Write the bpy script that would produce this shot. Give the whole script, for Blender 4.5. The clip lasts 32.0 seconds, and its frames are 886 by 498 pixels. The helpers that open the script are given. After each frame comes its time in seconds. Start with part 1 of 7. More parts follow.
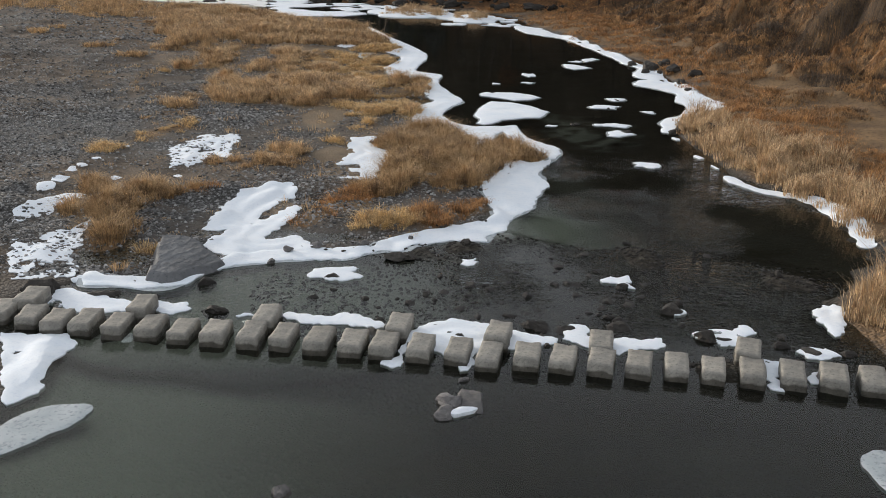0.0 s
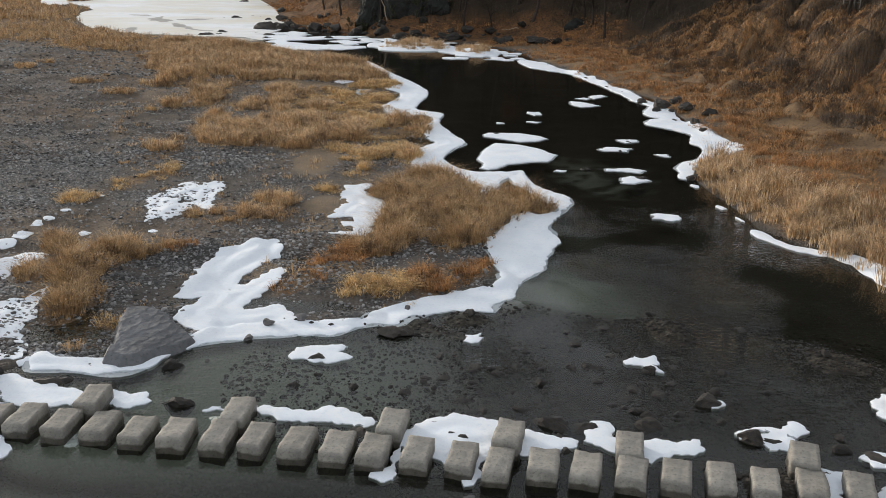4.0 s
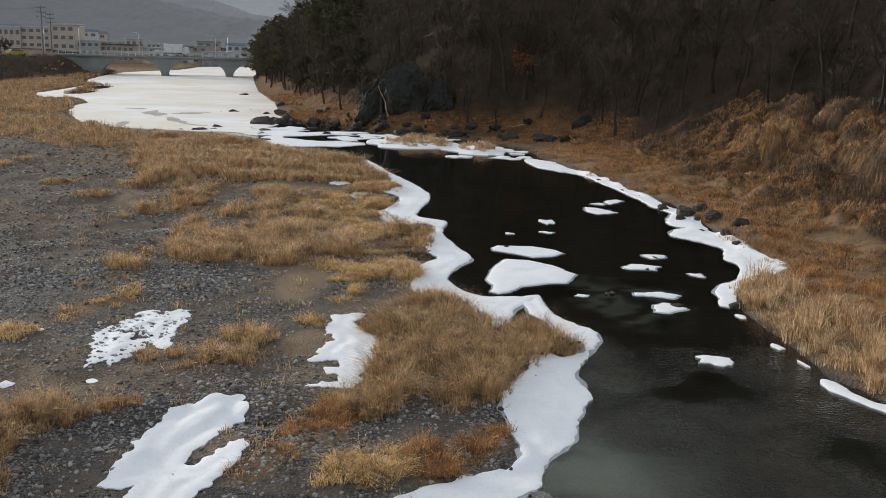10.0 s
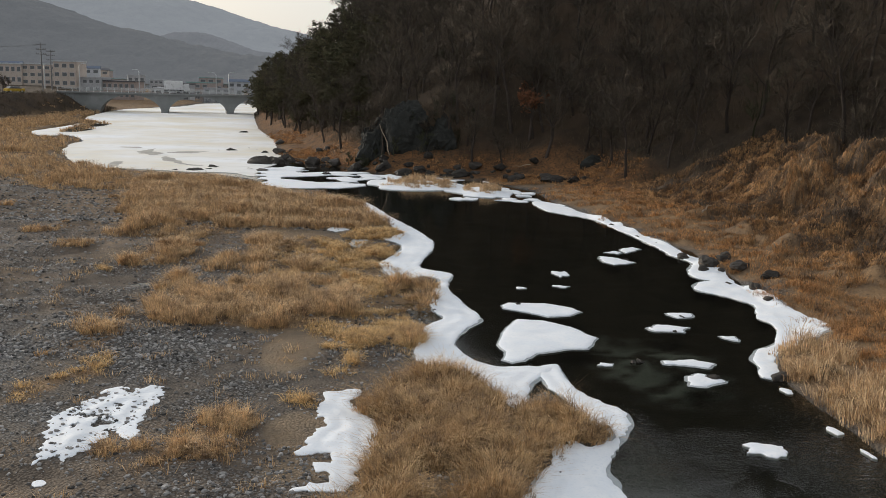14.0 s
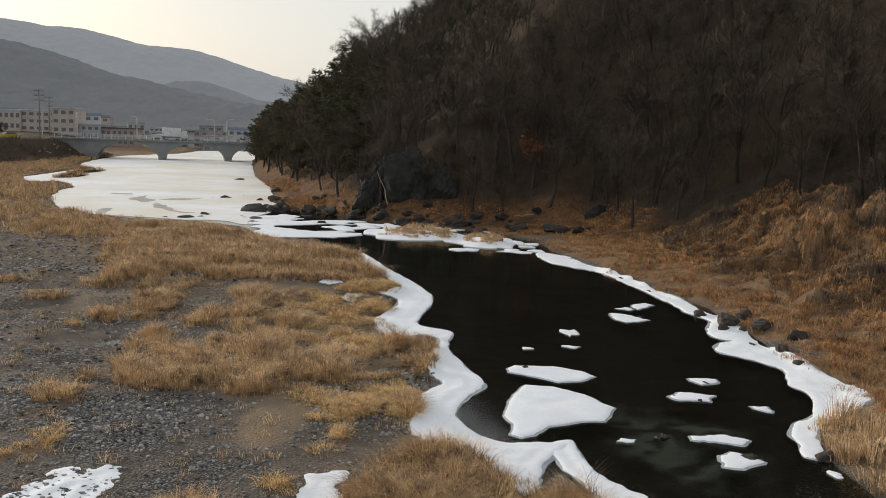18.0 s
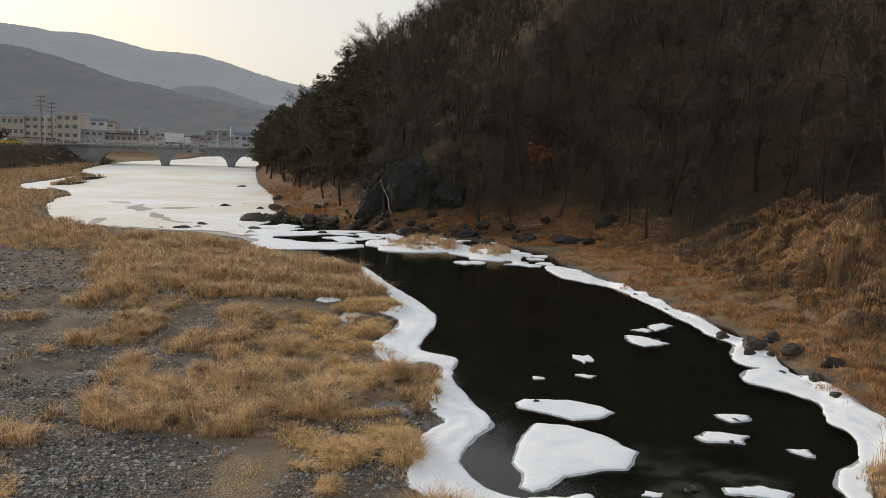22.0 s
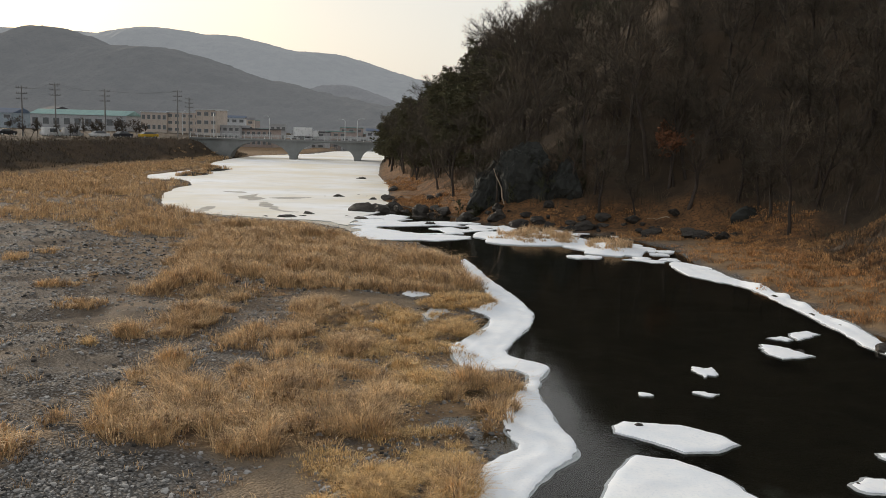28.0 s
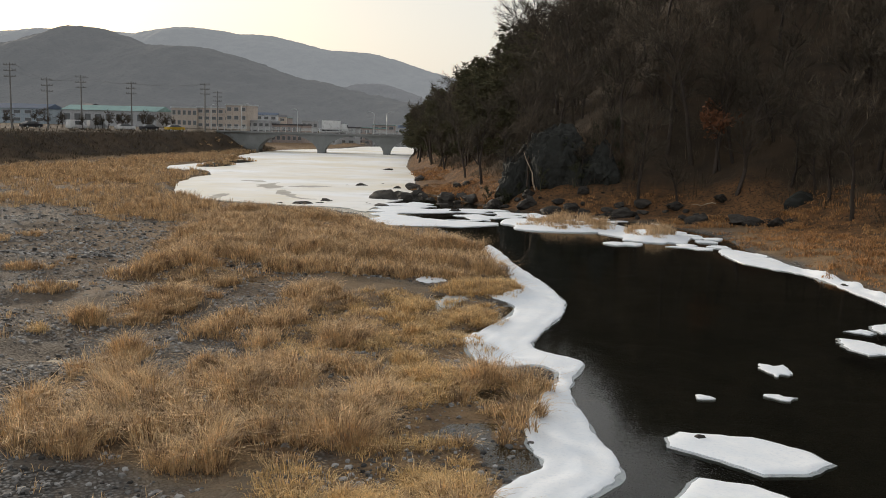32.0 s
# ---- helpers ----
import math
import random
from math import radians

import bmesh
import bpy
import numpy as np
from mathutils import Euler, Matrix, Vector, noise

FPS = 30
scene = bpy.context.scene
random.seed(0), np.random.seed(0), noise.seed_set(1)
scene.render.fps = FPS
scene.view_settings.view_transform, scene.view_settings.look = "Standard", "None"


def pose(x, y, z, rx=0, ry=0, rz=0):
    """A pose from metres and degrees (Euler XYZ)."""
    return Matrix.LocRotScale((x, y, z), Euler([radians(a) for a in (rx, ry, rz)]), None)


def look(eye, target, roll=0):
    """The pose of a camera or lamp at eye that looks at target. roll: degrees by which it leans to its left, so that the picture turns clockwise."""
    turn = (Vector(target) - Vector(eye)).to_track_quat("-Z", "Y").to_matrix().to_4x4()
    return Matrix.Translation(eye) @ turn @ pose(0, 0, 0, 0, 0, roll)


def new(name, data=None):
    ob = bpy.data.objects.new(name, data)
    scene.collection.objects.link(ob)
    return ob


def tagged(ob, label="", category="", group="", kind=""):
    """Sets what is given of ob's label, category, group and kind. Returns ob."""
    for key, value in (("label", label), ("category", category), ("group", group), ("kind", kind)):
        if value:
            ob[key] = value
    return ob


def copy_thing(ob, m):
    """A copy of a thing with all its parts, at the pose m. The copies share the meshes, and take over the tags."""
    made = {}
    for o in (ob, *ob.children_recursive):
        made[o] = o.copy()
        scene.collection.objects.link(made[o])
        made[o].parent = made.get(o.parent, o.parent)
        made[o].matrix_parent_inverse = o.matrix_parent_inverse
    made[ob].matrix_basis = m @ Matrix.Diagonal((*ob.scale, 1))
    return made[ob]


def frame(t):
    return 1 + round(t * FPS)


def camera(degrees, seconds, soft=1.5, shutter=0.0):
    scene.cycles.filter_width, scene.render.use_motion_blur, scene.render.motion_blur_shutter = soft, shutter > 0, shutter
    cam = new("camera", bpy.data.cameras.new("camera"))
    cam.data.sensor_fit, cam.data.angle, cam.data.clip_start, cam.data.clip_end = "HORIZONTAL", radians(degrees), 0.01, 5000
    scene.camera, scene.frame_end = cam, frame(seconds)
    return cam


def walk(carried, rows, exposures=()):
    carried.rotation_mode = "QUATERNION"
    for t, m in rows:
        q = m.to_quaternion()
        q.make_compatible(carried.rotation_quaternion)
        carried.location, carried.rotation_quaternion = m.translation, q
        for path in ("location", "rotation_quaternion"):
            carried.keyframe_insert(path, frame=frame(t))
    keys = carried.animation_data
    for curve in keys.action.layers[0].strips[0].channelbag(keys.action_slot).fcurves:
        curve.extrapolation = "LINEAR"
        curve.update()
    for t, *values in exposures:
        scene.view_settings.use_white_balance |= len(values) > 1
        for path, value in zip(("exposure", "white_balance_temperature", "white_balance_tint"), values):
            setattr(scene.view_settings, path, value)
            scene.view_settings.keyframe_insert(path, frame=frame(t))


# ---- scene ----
cam = camera(52.3, 32.0, soft=0.85)
PATH = [
    (0, (0.269, -8.197, 9.073), (0.306, -6.318, 8.39), 1.4),
    (0.5, (0.285, -7.818, 9.092), (0.322, -5.938, 8.41), 1.5),
    (1, (0.318, -7.422, 9.118), (0.354, -5.542, 8.435), 1.5),
    (1.5, (0.327, -7.008, 9.145), (0.363, -5.129, 8.462), 1.5),
    (2, (0.306, -6.609, 9.175), (0.343, -4.729, 8.493), 1.5),
    (2.5, (0.308, -6.198, 9.169), (0.343, -4.316, 8.496), 1.4),
    (3, (0.317, -5.807, 9.149), (0.352, -3.919, 8.49), 1.5),
    (3.5, (0.326, -5.414, 9.137), (0.359, -3.52, 8.495), 1.4),
    (5.5, (0.292, -3.71, 9.191), (0.324, -1.794, 8.619), 1.6),
    (6, (0.283, -3.261, 9.216), (0.315, -1.339, 8.662), 1.7),
    (6.5, (0.254, -2.78, 9.261), (0.285, -0.854, 8.725), 1.7),
    (7, (0.239, -2.288, 9.324), (0.267, -0.357, 8.804), 1.6),
    (7.5, (0.197, -1.722, 9.36), (0.226, 0.214, 8.856), 1.7),
    (8, (0.194, -1.243, 9.37), (0.222, 0.697, 8.884), 1.7),
    (8.5, (0.205, -0.76, 9.347), (0.233, 1.184, 8.877), 1.7),
    (9, (0.224, -0.288, 9.291), (0.25, 1.66, 8.838), 1.6),
    (9.5, (0.224, 0.185, 9.238), (0.251, 2.135, 8.794), 1.7),
    (10, (0.244, 0.651, 9.222), (0.271, 2.602, 8.785), 1.7),
    (10.5, (0.249, 1.107, 9.194), (0.275, 3.06, 8.764), 1.7),
    (11, (0.243, 1.623, 9.166), (0.268, 3.578, 8.744), 1.7),
    (11.5, (0.22, 2.093, 9.178), (0.245, 4.05, 8.764), 1.7),
    (12, (0.167, 2.539, 9.232), (0.192, 4.498, 8.826), 1.7),
    (12.5, (0.135, 3.009, 9.32), (0.159, 4.969, 8.924), 1.7),
    (13, (0.111, 3.477, 9.374), (0.133, 5.44, 8.989), 1.7),
    (13.5, (0.095, 3.91, 9.427), (0.117, 5.874, 9.053), 1.7),
    (14, (0.09, 4.336, 9.434), (0.111, 6.303, 9.071), 1.6),
    (14.5, (0.085, 4.757, 9.423), (0.106, 6.726, 9.073), 1.8),
    (16.5, (0.175, 6.529, 9.252), (0.195, 8.507, 8.956), 1.9),
    (17, (0.129, 6.908, 9.228), (0.15, 8.888, 8.945), 1.9),
    (17.5, (0.079, 7.317, 9.181), (0.099, 9.299, 8.911), 1.9),
    (18, (0.05, 7.681, 9.138), (0.071, 9.665, 8.882), 2.0),
    (18.5, (0.028, 8.053, 9.155), (0.048, 10.037, 8.909), 2.0),
    (19, (0.065, 8.544, 9.188), (0.083, 10.529, 8.941), 1.8),
    (19.5, (0.069, 8.975, 9.217), (0.086, 10.96, 8.97), 1.8),
    (20, (0.038, 9.316, 9.251), (0.055, 11.3, 9.004), 1.8),
    (20.5, (0.035, 9.704, 9.269), (0.053, 11.689, 9.022), 1.9),
    (21, (0.071, 10.135, 9.316), (0.088, 12.12, 9.069), 1.8),
    (21.5, (0.121, 10.518, 9.355), (0.135, 12.503, 9.109), 1.9),
    (22, (0.199, 10.894, 9.386), (0.205, 12.878, 9.139), 1.9),
    (22.5, (0.307, 11.28, 9.427), (0.296, 13.265, 9.179), 1.8),
    (23, (0.44, 11.723, 9.456), (0.409, 13.707, 9.208), 1.9),
    (23.5, (0.591, 12.202, 9.475), (0.538, 14.186, 9.225), 1.9),
    (24, (0.766, 12.657, 9.492), (0.69, 14.64, 9.241), 1.9),
    (24.5, (0.923, 13.056, 9.504), (0.813, 15.037, 9.252), 1.9),
    (25, (1.108, 13.532, 9.406), (0.964, 15.511, 9.152), 1.9),
    (25.5, (1.273, 14.046, 9.237), (1.101, 16.023, 8.983), 1.9),
    (27.5, (1.731, 16.244, 8.525), (1.467, 18.21, 8.265), 1.7),
    (28, (1.746, 16.811, 8.285), (1.459, 18.773, 8.024), 1.7),
    (28.5, (1.749, 17.434, 8.048), (1.446, 19.393, 7.786), 1.6),
    (29, (1.759, 18.132, 7.847), (1.445, 20.089, 7.584), 1.6),
    (29.5, (1.75, 18.811, 7.674), (1.425, 20.767, 7.41), 1.6),
    (30, (1.727, 19.501, 7.532), (1.395, 21.456, 7.268), 1.5),
    (30.5, (1.696, 20.145, 7.406), (1.355, 22.098, 7.141), 1.5),
    (31, (1.635, 20.856, 7.225), (1.288, 22.808, 6.96), 1.5),
    (31.5, (1.598, 21.583, 6.974), (1.244, 23.533, 6.709), 1.5),
    (32, (1.611, 22.269, 6.715), (1.251, 24.218, 6.451), 1.6),
]
walk(cam, [(t, look(eye, target, roll)) for t, eye, target, roll in PATH], [(0, -0.28, 5700, 10), (12, -0.34, 5800, 10), (20, -0.38, 5980, 10), (32, -0.36, 6080, 10)])

# ---- light ----
world = bpy.data.worlds.new("world")
scene.world = world
world.use_nodes = True
wn = world.node_tree.nodes
sky = wn.new("ShaderNodeTexSky")
sky.sky_type, sky.sun_disc = "NISHITA", False
sky.sun_elevation, sky.sun_rotation = radians(10), radians(-48)
sky.air_density, sky.dust_density, sky.ozone_density = 1.0, 3.5, 1.0
wn["Background"].inputs["Strength"].default_value = 0.05
world.node_tree.links.new(sky.outputs[0], wn["Background"].inputs[0])
# a thin even veil of high cloud over the clear sky
veil, both = wn.new("ShaderNodeBackground"), wn.new("ShaderNodeAddShader")
veil.inputs["Color"].default_value, veil.inputs["Strength"].default_value = (0.91, 0.855, 0.765, 1), 0.92
world.node_tree.links.new(wn["Background"].outputs[0], both.inputs[0])
world.node_tree.links.new(veil.outputs[0], both.inputs[1])
world.node_tree.links.new(both.outputs[0], wn["World Output"].inputs["Surface"])
sun_data = bpy.data.lights.new("sun", "SUN")
sun_data.energy, sun_data.angle, sun_data.color = 4.0, radians(9), (1.0, 0.84, 0.64)
sun = new("sun", sun_data)
sun.matrix_world = look((0, 0, 0), (math.sin(radians(48)) * math.cos(radians(10)), -math.cos(radians(48)) * math.cos(radians(10)), -math.sin(radians(10))))

# ---- small tools ----
from mathutils import geometry

RNG = np.random.default_rng(7)


def hash2(ix, iy, seed):
    n = (ix.astype(np.int64) * 374761393 + iy.astype(np.int64) * 668265263 + seed * 974711) & 0x7FFFFFFF
    n = ((n ^ (n >> 13)) * 1274126177) & 0x7FFFFFFF
    return ((n ^ (n >> 16)) & 0xFFFF) / 65535.0


def vnoise(x, y, size, seed=0):
    """Smooth noise from 0 to 1 with features of that size in metres."""
    x, y = np.asarray(x, float) / size, np.asarray(y, float) / size
    ix, iy = np.floor(x), np.floor(y)
    fx, fy = x - ix, y - iy
    fx, fy = fx * fx * (3 - 2 * fx), fy * fy * (3 - 2 * fy)
    a, b = hash2(ix, iy, seed), hash2(ix + 1, iy, seed)
    c, d = hash2(ix, iy + 1, seed), hash2(ix + 1, iy + 1, seed)
    return (a * (1 - fx) + b * fx) * (1 - fy) + (c * (1 - fx) + d * fx) * fy


def fbm(x, y, size, seed=0, octaves=3):
    total, gain = 0.0, 0.5
    for k in range(octaves):
        total = total + gain * vnoise(x, y, size / 2**k, seed + k)
        gain *= 0.5
    return total / (1 - 0.5**octaves)


def sdist(x, y, outline):
    """Signed distance to a closed outline, positive inside."""
    x, y = np.asarray(x, float), np.asarray(y, float)
    best, inside = np.full(x.shape, 1e12), np.zeros(x.shape, bool)
    for (ax, ay), (bx, by) in zip(outline, [*outline[1:], outline[0]]):
        ex, ey = bx - ax, by - ay
        u = np.clip(((x - ax) * ex + (y - ay) * ey) / (ex * ex + ey * ey + 1e-12), 0, 1)
        best = np.minimum(best, (x - ax - u * ex) ** 2 + (y - ay - u * ey) ** 2)
        if ay != by:
            inside ^= ((ay > y) != (by > y)) & (x < (y - ay) * ex / (by - ay) + ax)
    return np.where(inside, 1, -1) * np.sqrt(best)


def ramp(v, a, b):
    u = np.clip((v - a) / (b - a), 0, 1)
    return u * u * (3 - 2 * u)


def fast_mesh(name, verts, faces, smooth=False):
    """A mesh from arrays; all the faces have the same number of corners."""
    verts, faces = np.asarray(verts, np.float32), np.asarray(faces, np.int32)
    me = bpy.data.meshes.new(name)
    n, k = faces.shape
    me.vertices.add(len(verts))
    me.vertices.foreach_set("co", verts.ravel())
    me.loops.add(n * k)
    me.loops.foreach_set("vertex_index", faces.ravel())
    me.polygons.add(n)
    me.polygons.foreach_set("loop_start", np.arange(0, n * k, k, dtype=np.int32))
    me.polygons.foreach_set("loop_total", np.full(n, k, np.int32))
    me.polygons.foreach_set("use_smooth", np.full(n, smooth, bool))
    me.update(calc_edges=True)
    return me


def solid(name, me, material, parent=None, label="", category="", group="", kind=""):
    ob = new(name, me)
    me.materials.append(material)
    ob.parent = parent
    return tagged(ob, label, category, group, kind)


def part(name, bm, material, parent=None, label=""):
    me = bpy.data.meshes.new(name)
    bm.to_mesh(me)
    bm.free()
    return solid(name, me, material, parent, label)


def empty(name, m, label, category, group=""):
    ob = new(name)
    ob.matrix_world = m
    return tagged(ob, label, category, group)


def box(bm, x0, x1, y0, y1, z0, z1, bevel=0.0):
    made = bmesh.ops.create_cube(bm, size=1.0)
    bmesh.ops.transform(bm, matrix=Matrix.Translation(((x0 + x1) / 2, (y0 + y1) / 2, (z0 + z1) / 2))
                        @ Matrix.Diagonal((x1 - x0, y1 - y0, z1 - z0, 1)), verts=made["verts"])
    if bevel:
        edges = list({e for v in made["verts"] for e in v.link_edges})
        bmesh.ops.bevel(bm, geom=edges, offset=bevel, segments=2, affect="EDGES")
    return bm


def block(name, dims, material, parent=None, label="", bevel=0.0):
    return part(name, box(bmesh.new(), *dims, bevel), material, parent, label)


def tube(points, radii, sides=6):
    """Vertices and quads of a tube along points."""
    pts = np.asarray(points, float)
    ways = np.gradient(pts, axis=0)
    ways /= np.linalg.norm(ways, axis=1, keepdims=True) + 1e-9
    helper = np.where(np.abs(ways[:, 2:3]) > 0.9, [[1.0, 0, 0]], [[0, 0, 1.0]])
    u = np.cross(ways, helper)
    u /= np.linalg.norm(u, axis=1, keepdims=True) + 1e-9
    w = np.cross(ways, u)
    a = np.linspace(0, 2 * np.pi, sides, endpoint=False)
    ring = np.cos(a)[None, :, None] * u[:, None] + np.sin(a)[None, :, None] * w[:, None]
    verts = (pts[:, None] + np.asarray(radii)[:, None, None] * ring).reshape(-1, 3)
    i, j = np.meshgrid(np.arange(len(pts) - 1), np.arange(sides), indexing="ij")
    k = (j + 1) % sides
    faces = np.stack([i * sides + j, i * sides + k, (i + 1) * sides + k, (i + 1) * sides + j], -1).reshape(-1, 4)
    return verts, faces


def join(pieces):
    verts, faces, n = [], [], 0
    for v, f in pieces:
        verts.append(v)
        faces.append(np.asarray(f) + n)
        n += len(v)
    return np.concatenate(verts), np.concatenate(faces)


def curve_through(points, step, closed=True):
    """Catmull-Rom through points, sampled about every step metres."""
    p = np.asarray(points, float)
    n = len(p)
    out = []
    for i in range(n if closed else n - 1):
        if closed:
            a, b, c, d = p[i - 1], p[i], p[(i + 1) % n], p[(i + 2) % n]
        else:
            a, b, c, d = p[max(i - 1, 0)], p[i], p[i + 1], p[min(i + 2, n - 1)]
        m = max(1, int(np.linalg.norm(c - b) / step))
        for u in np.arange(m) / m:
            out.append(0.5 * (2 * b + (c - a) * u + (2 * a - 5 * b + 4 * c - d) * u**2 + (3 * b - a - 3 * c + d) * u**3))
    if not closed:
        out.append(p[-1])
    return np.array(out)


# ---- materials ----
def nodes_of(name):
    m = bpy.data.materials.new(name)
    m.use_nodes = True
    return m, m.node_tree.nodes, m.node_tree.links, m.node_tree.nodes["Principled BSDF"]


def tex_noise(n, l, coords, size, detail=4, rough=0.6):
    t = n.new("ShaderNodeTexNoise")
    t.inputs["Scale"].default_value, t.inputs["Detail"].default_value, t.inputs["Roughness"].default_value = 1 / size, detail, rough
    l.new(coords, t.inputs["Vector"])
    return t.outputs["Fac"]


def spread(n, l, fac, lo, hi):
    r = n.new("ShaderNodeMapRange")
    r.inputs["From Min"].default_value, r.inputs["From Max"].default_value = lo, hi
    l.new(fac, r.inputs["Value"])
    return r.outputs["Result"]


def blend(n, l, fac, a, b, mode="MIX"):
    x = n.new("ShaderNodeMix")
    x.data_type, x.blend_type = "RGBA", mode
    for value, slot in ((fac, 0), (a, 6), (b, 7)):
        if isinstance(value, (int, float)):
            x.inputs[slot].default_value = value
        elif isinstance(value, tuple):
            x.inputs[slot].default_value = (*value, 1)
        else:
            l.new(value, x.inputs[slot])
    return x.outputs[2]


def relief(n, l, height, strength, distance, bsdf):
    b = n.new("ShaderNodeBump")
    b.inputs["Strength"].default_value, b.inputs["Distance"].default_value = strength, distance
    l.new(height, b.inputs["Height"])
    l.new(b.outputs[0], bsdf.inputs["Normal"])


def plain(name, a, b, big=1.0, fine=0.08, rough=0.8, bump=0.5, depth=0.02, metal=0.0, vary=0.0, island=False, c=None, spec=0.3):
    """Two colours mixed by coarse noise, broken up by fine noise, with relief; vary: a random shade for each object or island."""
    m, n, l, p = nodes_of(name)
    co = n.new("ShaderNodeTexCoord").outputs["Object"]
    coarse, small = tex_noise(n, l, co, big), tex_noise(n, l, co, fine, 6)
    col = blend(n, l, spread(n, l, coarse, 0.35, 0.65), a, b)
    dark = tuple(0.55 * v for v in a) if c is None else c
    col = blend(n, l, spread(n, l, small, 0.52, 0.75), col, dark)
    if vary:
        if island:
            rnd = n.new("ShaderNodeNewGeometry").outputs["Random Per Island"]
        else:
            rnd = n.new("ShaderNodeObjectInfo").outputs["Random"]
        r = n.new("ShaderNodeMapRange")
        r.inputs["To Min"].default_value, r.inputs["To Max"].default_value = 1 - vary, 1 + vary
        l.new(rnd, r.inputs["Value"])
        h = n.new("ShaderNodeHueSaturation")
        l.new(r.outputs["Result"], h.inputs["Value"])
        l.new(col, h.inputs["Color"])
        col = h.outputs["Color"]
    l.new(col, p.inputs["Base Color"])
    p.inputs["Roughness"].default_value, p.inputs["Metallic"].default_value = rough, metal
    p.inputs["Specular IOR Level"].default_value = spec
    if bump:
        relief(n, l, small, bump, depth, p)
    return m


def dry_blades(name, straw, brown, dark, patch=1.3, vary=0.4):
    """Dead grass: straw and brown by patches, tufts lighter and darker within them, every blade a shade of its own."""
    m, n, l, p = nodes_of(name)
    co = n.new("ShaderNodeTexCoord").outputs["Object"]
    col = blend(n, l, spread(n, l, tex_noise(n, l, co, patch, 3), 0.4, 0.6), straw, brown)
    col = blend(n, l, spread(n, l, tex_noise(n, l, co, patch * 0.4, 3), 0.46, 0.6), col, dark)
    col = blend(n, l, spread(n, l, tex_noise(n, l, co, patch * 0.22, 2), 0.55, 0.72), col, tuple(min(1, 1.25 * v) for v in straw))
    rnd = n.new("ShaderNodeNewGeometry").outputs["Random Per Island"]
    r, h = n.new("ShaderNodeMapRange"), n.new("ShaderNodeHueSaturation")
    r.inputs["To Min"].default_value, r.inputs["To Max"].default_value = 1 - vary, 1 + vary
    l.new(rnd, r.inputs["Value"])
    l.new(r.outputs["Result"], h.inputs["Value"])
    l.new(col, h.inputs["Color"])
    l.new(h.outputs["Color"], p.inputs["Base Color"])
    p.inputs["Roughness"].default_value, p.inputs["Specular IOR Level"].default_value = 0.75, 0.25
    return m


M_SNOW = plain("snow", (0.77, 0.82, 0.885), (0.85, 0.88, 0.92), 0.9, 0.09, 0.8, 0.4, 0.025, c=(0.71, 0.765, 0.84), spec=0.1)
M_THIN_ICE = plain("thin_ice", (0.33, 0.37, 0.39), (0.46, 0.49, 0.51), 0.8, 0.1, 0.25, 0.2, 0.01)
M_FLATICE = plain("river_ice", (0.86, 0.88, 0.91), (0.74, 0.70, 0.60), 15.0, 2.6, 0.7, 0.2, 0.02, c=(0.70, 0.71, 0.71), spec=0.08)
M_STONE = plain("cut_stone", (0.345, 0.325, 0.285), (0.215, 0.205, 0.185), 0.4, 0.06, 0.85, 0.9, 0.02, vary=0.12, c=(0.15, 0.142, 0.128))


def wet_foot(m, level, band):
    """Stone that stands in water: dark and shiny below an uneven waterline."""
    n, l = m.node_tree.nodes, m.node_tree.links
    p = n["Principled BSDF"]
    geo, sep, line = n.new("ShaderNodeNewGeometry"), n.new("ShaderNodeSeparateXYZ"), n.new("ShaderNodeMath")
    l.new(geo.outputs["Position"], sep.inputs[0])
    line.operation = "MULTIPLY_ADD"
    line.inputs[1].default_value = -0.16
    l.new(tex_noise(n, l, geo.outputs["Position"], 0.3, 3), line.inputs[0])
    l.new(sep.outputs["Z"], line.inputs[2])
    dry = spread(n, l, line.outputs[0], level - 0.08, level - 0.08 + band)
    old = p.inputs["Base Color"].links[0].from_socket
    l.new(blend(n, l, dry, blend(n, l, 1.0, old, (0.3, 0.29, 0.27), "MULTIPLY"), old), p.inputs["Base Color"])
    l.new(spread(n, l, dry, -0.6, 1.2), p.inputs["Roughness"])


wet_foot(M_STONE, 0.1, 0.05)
M_ROCK = plain("grey_rock", (0.20, 0.19, 0.185), (0.12, 0.115, 0.115), 0.5, 0.06, 0.75, 0.6, 0.03, vary=0.35)
M_SNOUT = plain("smooth_grey_rock", (0.17, 0.174, 0.182), (0.105, 0.107, 0.112), 0.7, 0.1, 0.7, 0.6, 0.04, c=(0.07, 0.07, 0.072))
# dark dull version of the slope grass, painting the shade of the bank's hollows
M_SHADED_GRASS = plain("shaded_grass", (0.16, 0.118, 0.082), (0.085, 0.066, 0.05), 1.1, 0.4, 0.85, 0.0, vary=0.45, island=True)
M_WETROCK = plain("wet_rock", (0.058, 0.052, 0.046), (0.034, 0.031, 0.028), 0.3, 0.05, 0.7, 0.7, 0.02, vary=0.35, spec=0.2)
M_CLIFF = plain("cliff_rock", (0.036, 0.038, 0.035), (0.02, 0.021, 0.019), 1.6, 0.25, 0.85, 0.9, 0.15, c=(0.016, 0.018, 0.014))
M_WETICE = plain("wet_ice", (0.13, 0.12, 0.10), (0.26, 0.24, 0.20), 1.6, 0.3, 0.3, 0.2, 0.01)
M_PEBBLE = plain("pebbles", (0.24, 0.236, 0.231), (0.153, 0.15, 0.147), 1.5, 0.2, 0.85, 0.0, vary=0.85, island=True)
M_GRASS = dry_blades("dry_grass", (0.71, 0.51, 0.285), (0.55, 0.365, 0.185), (0.24, 0.16, 0.095))
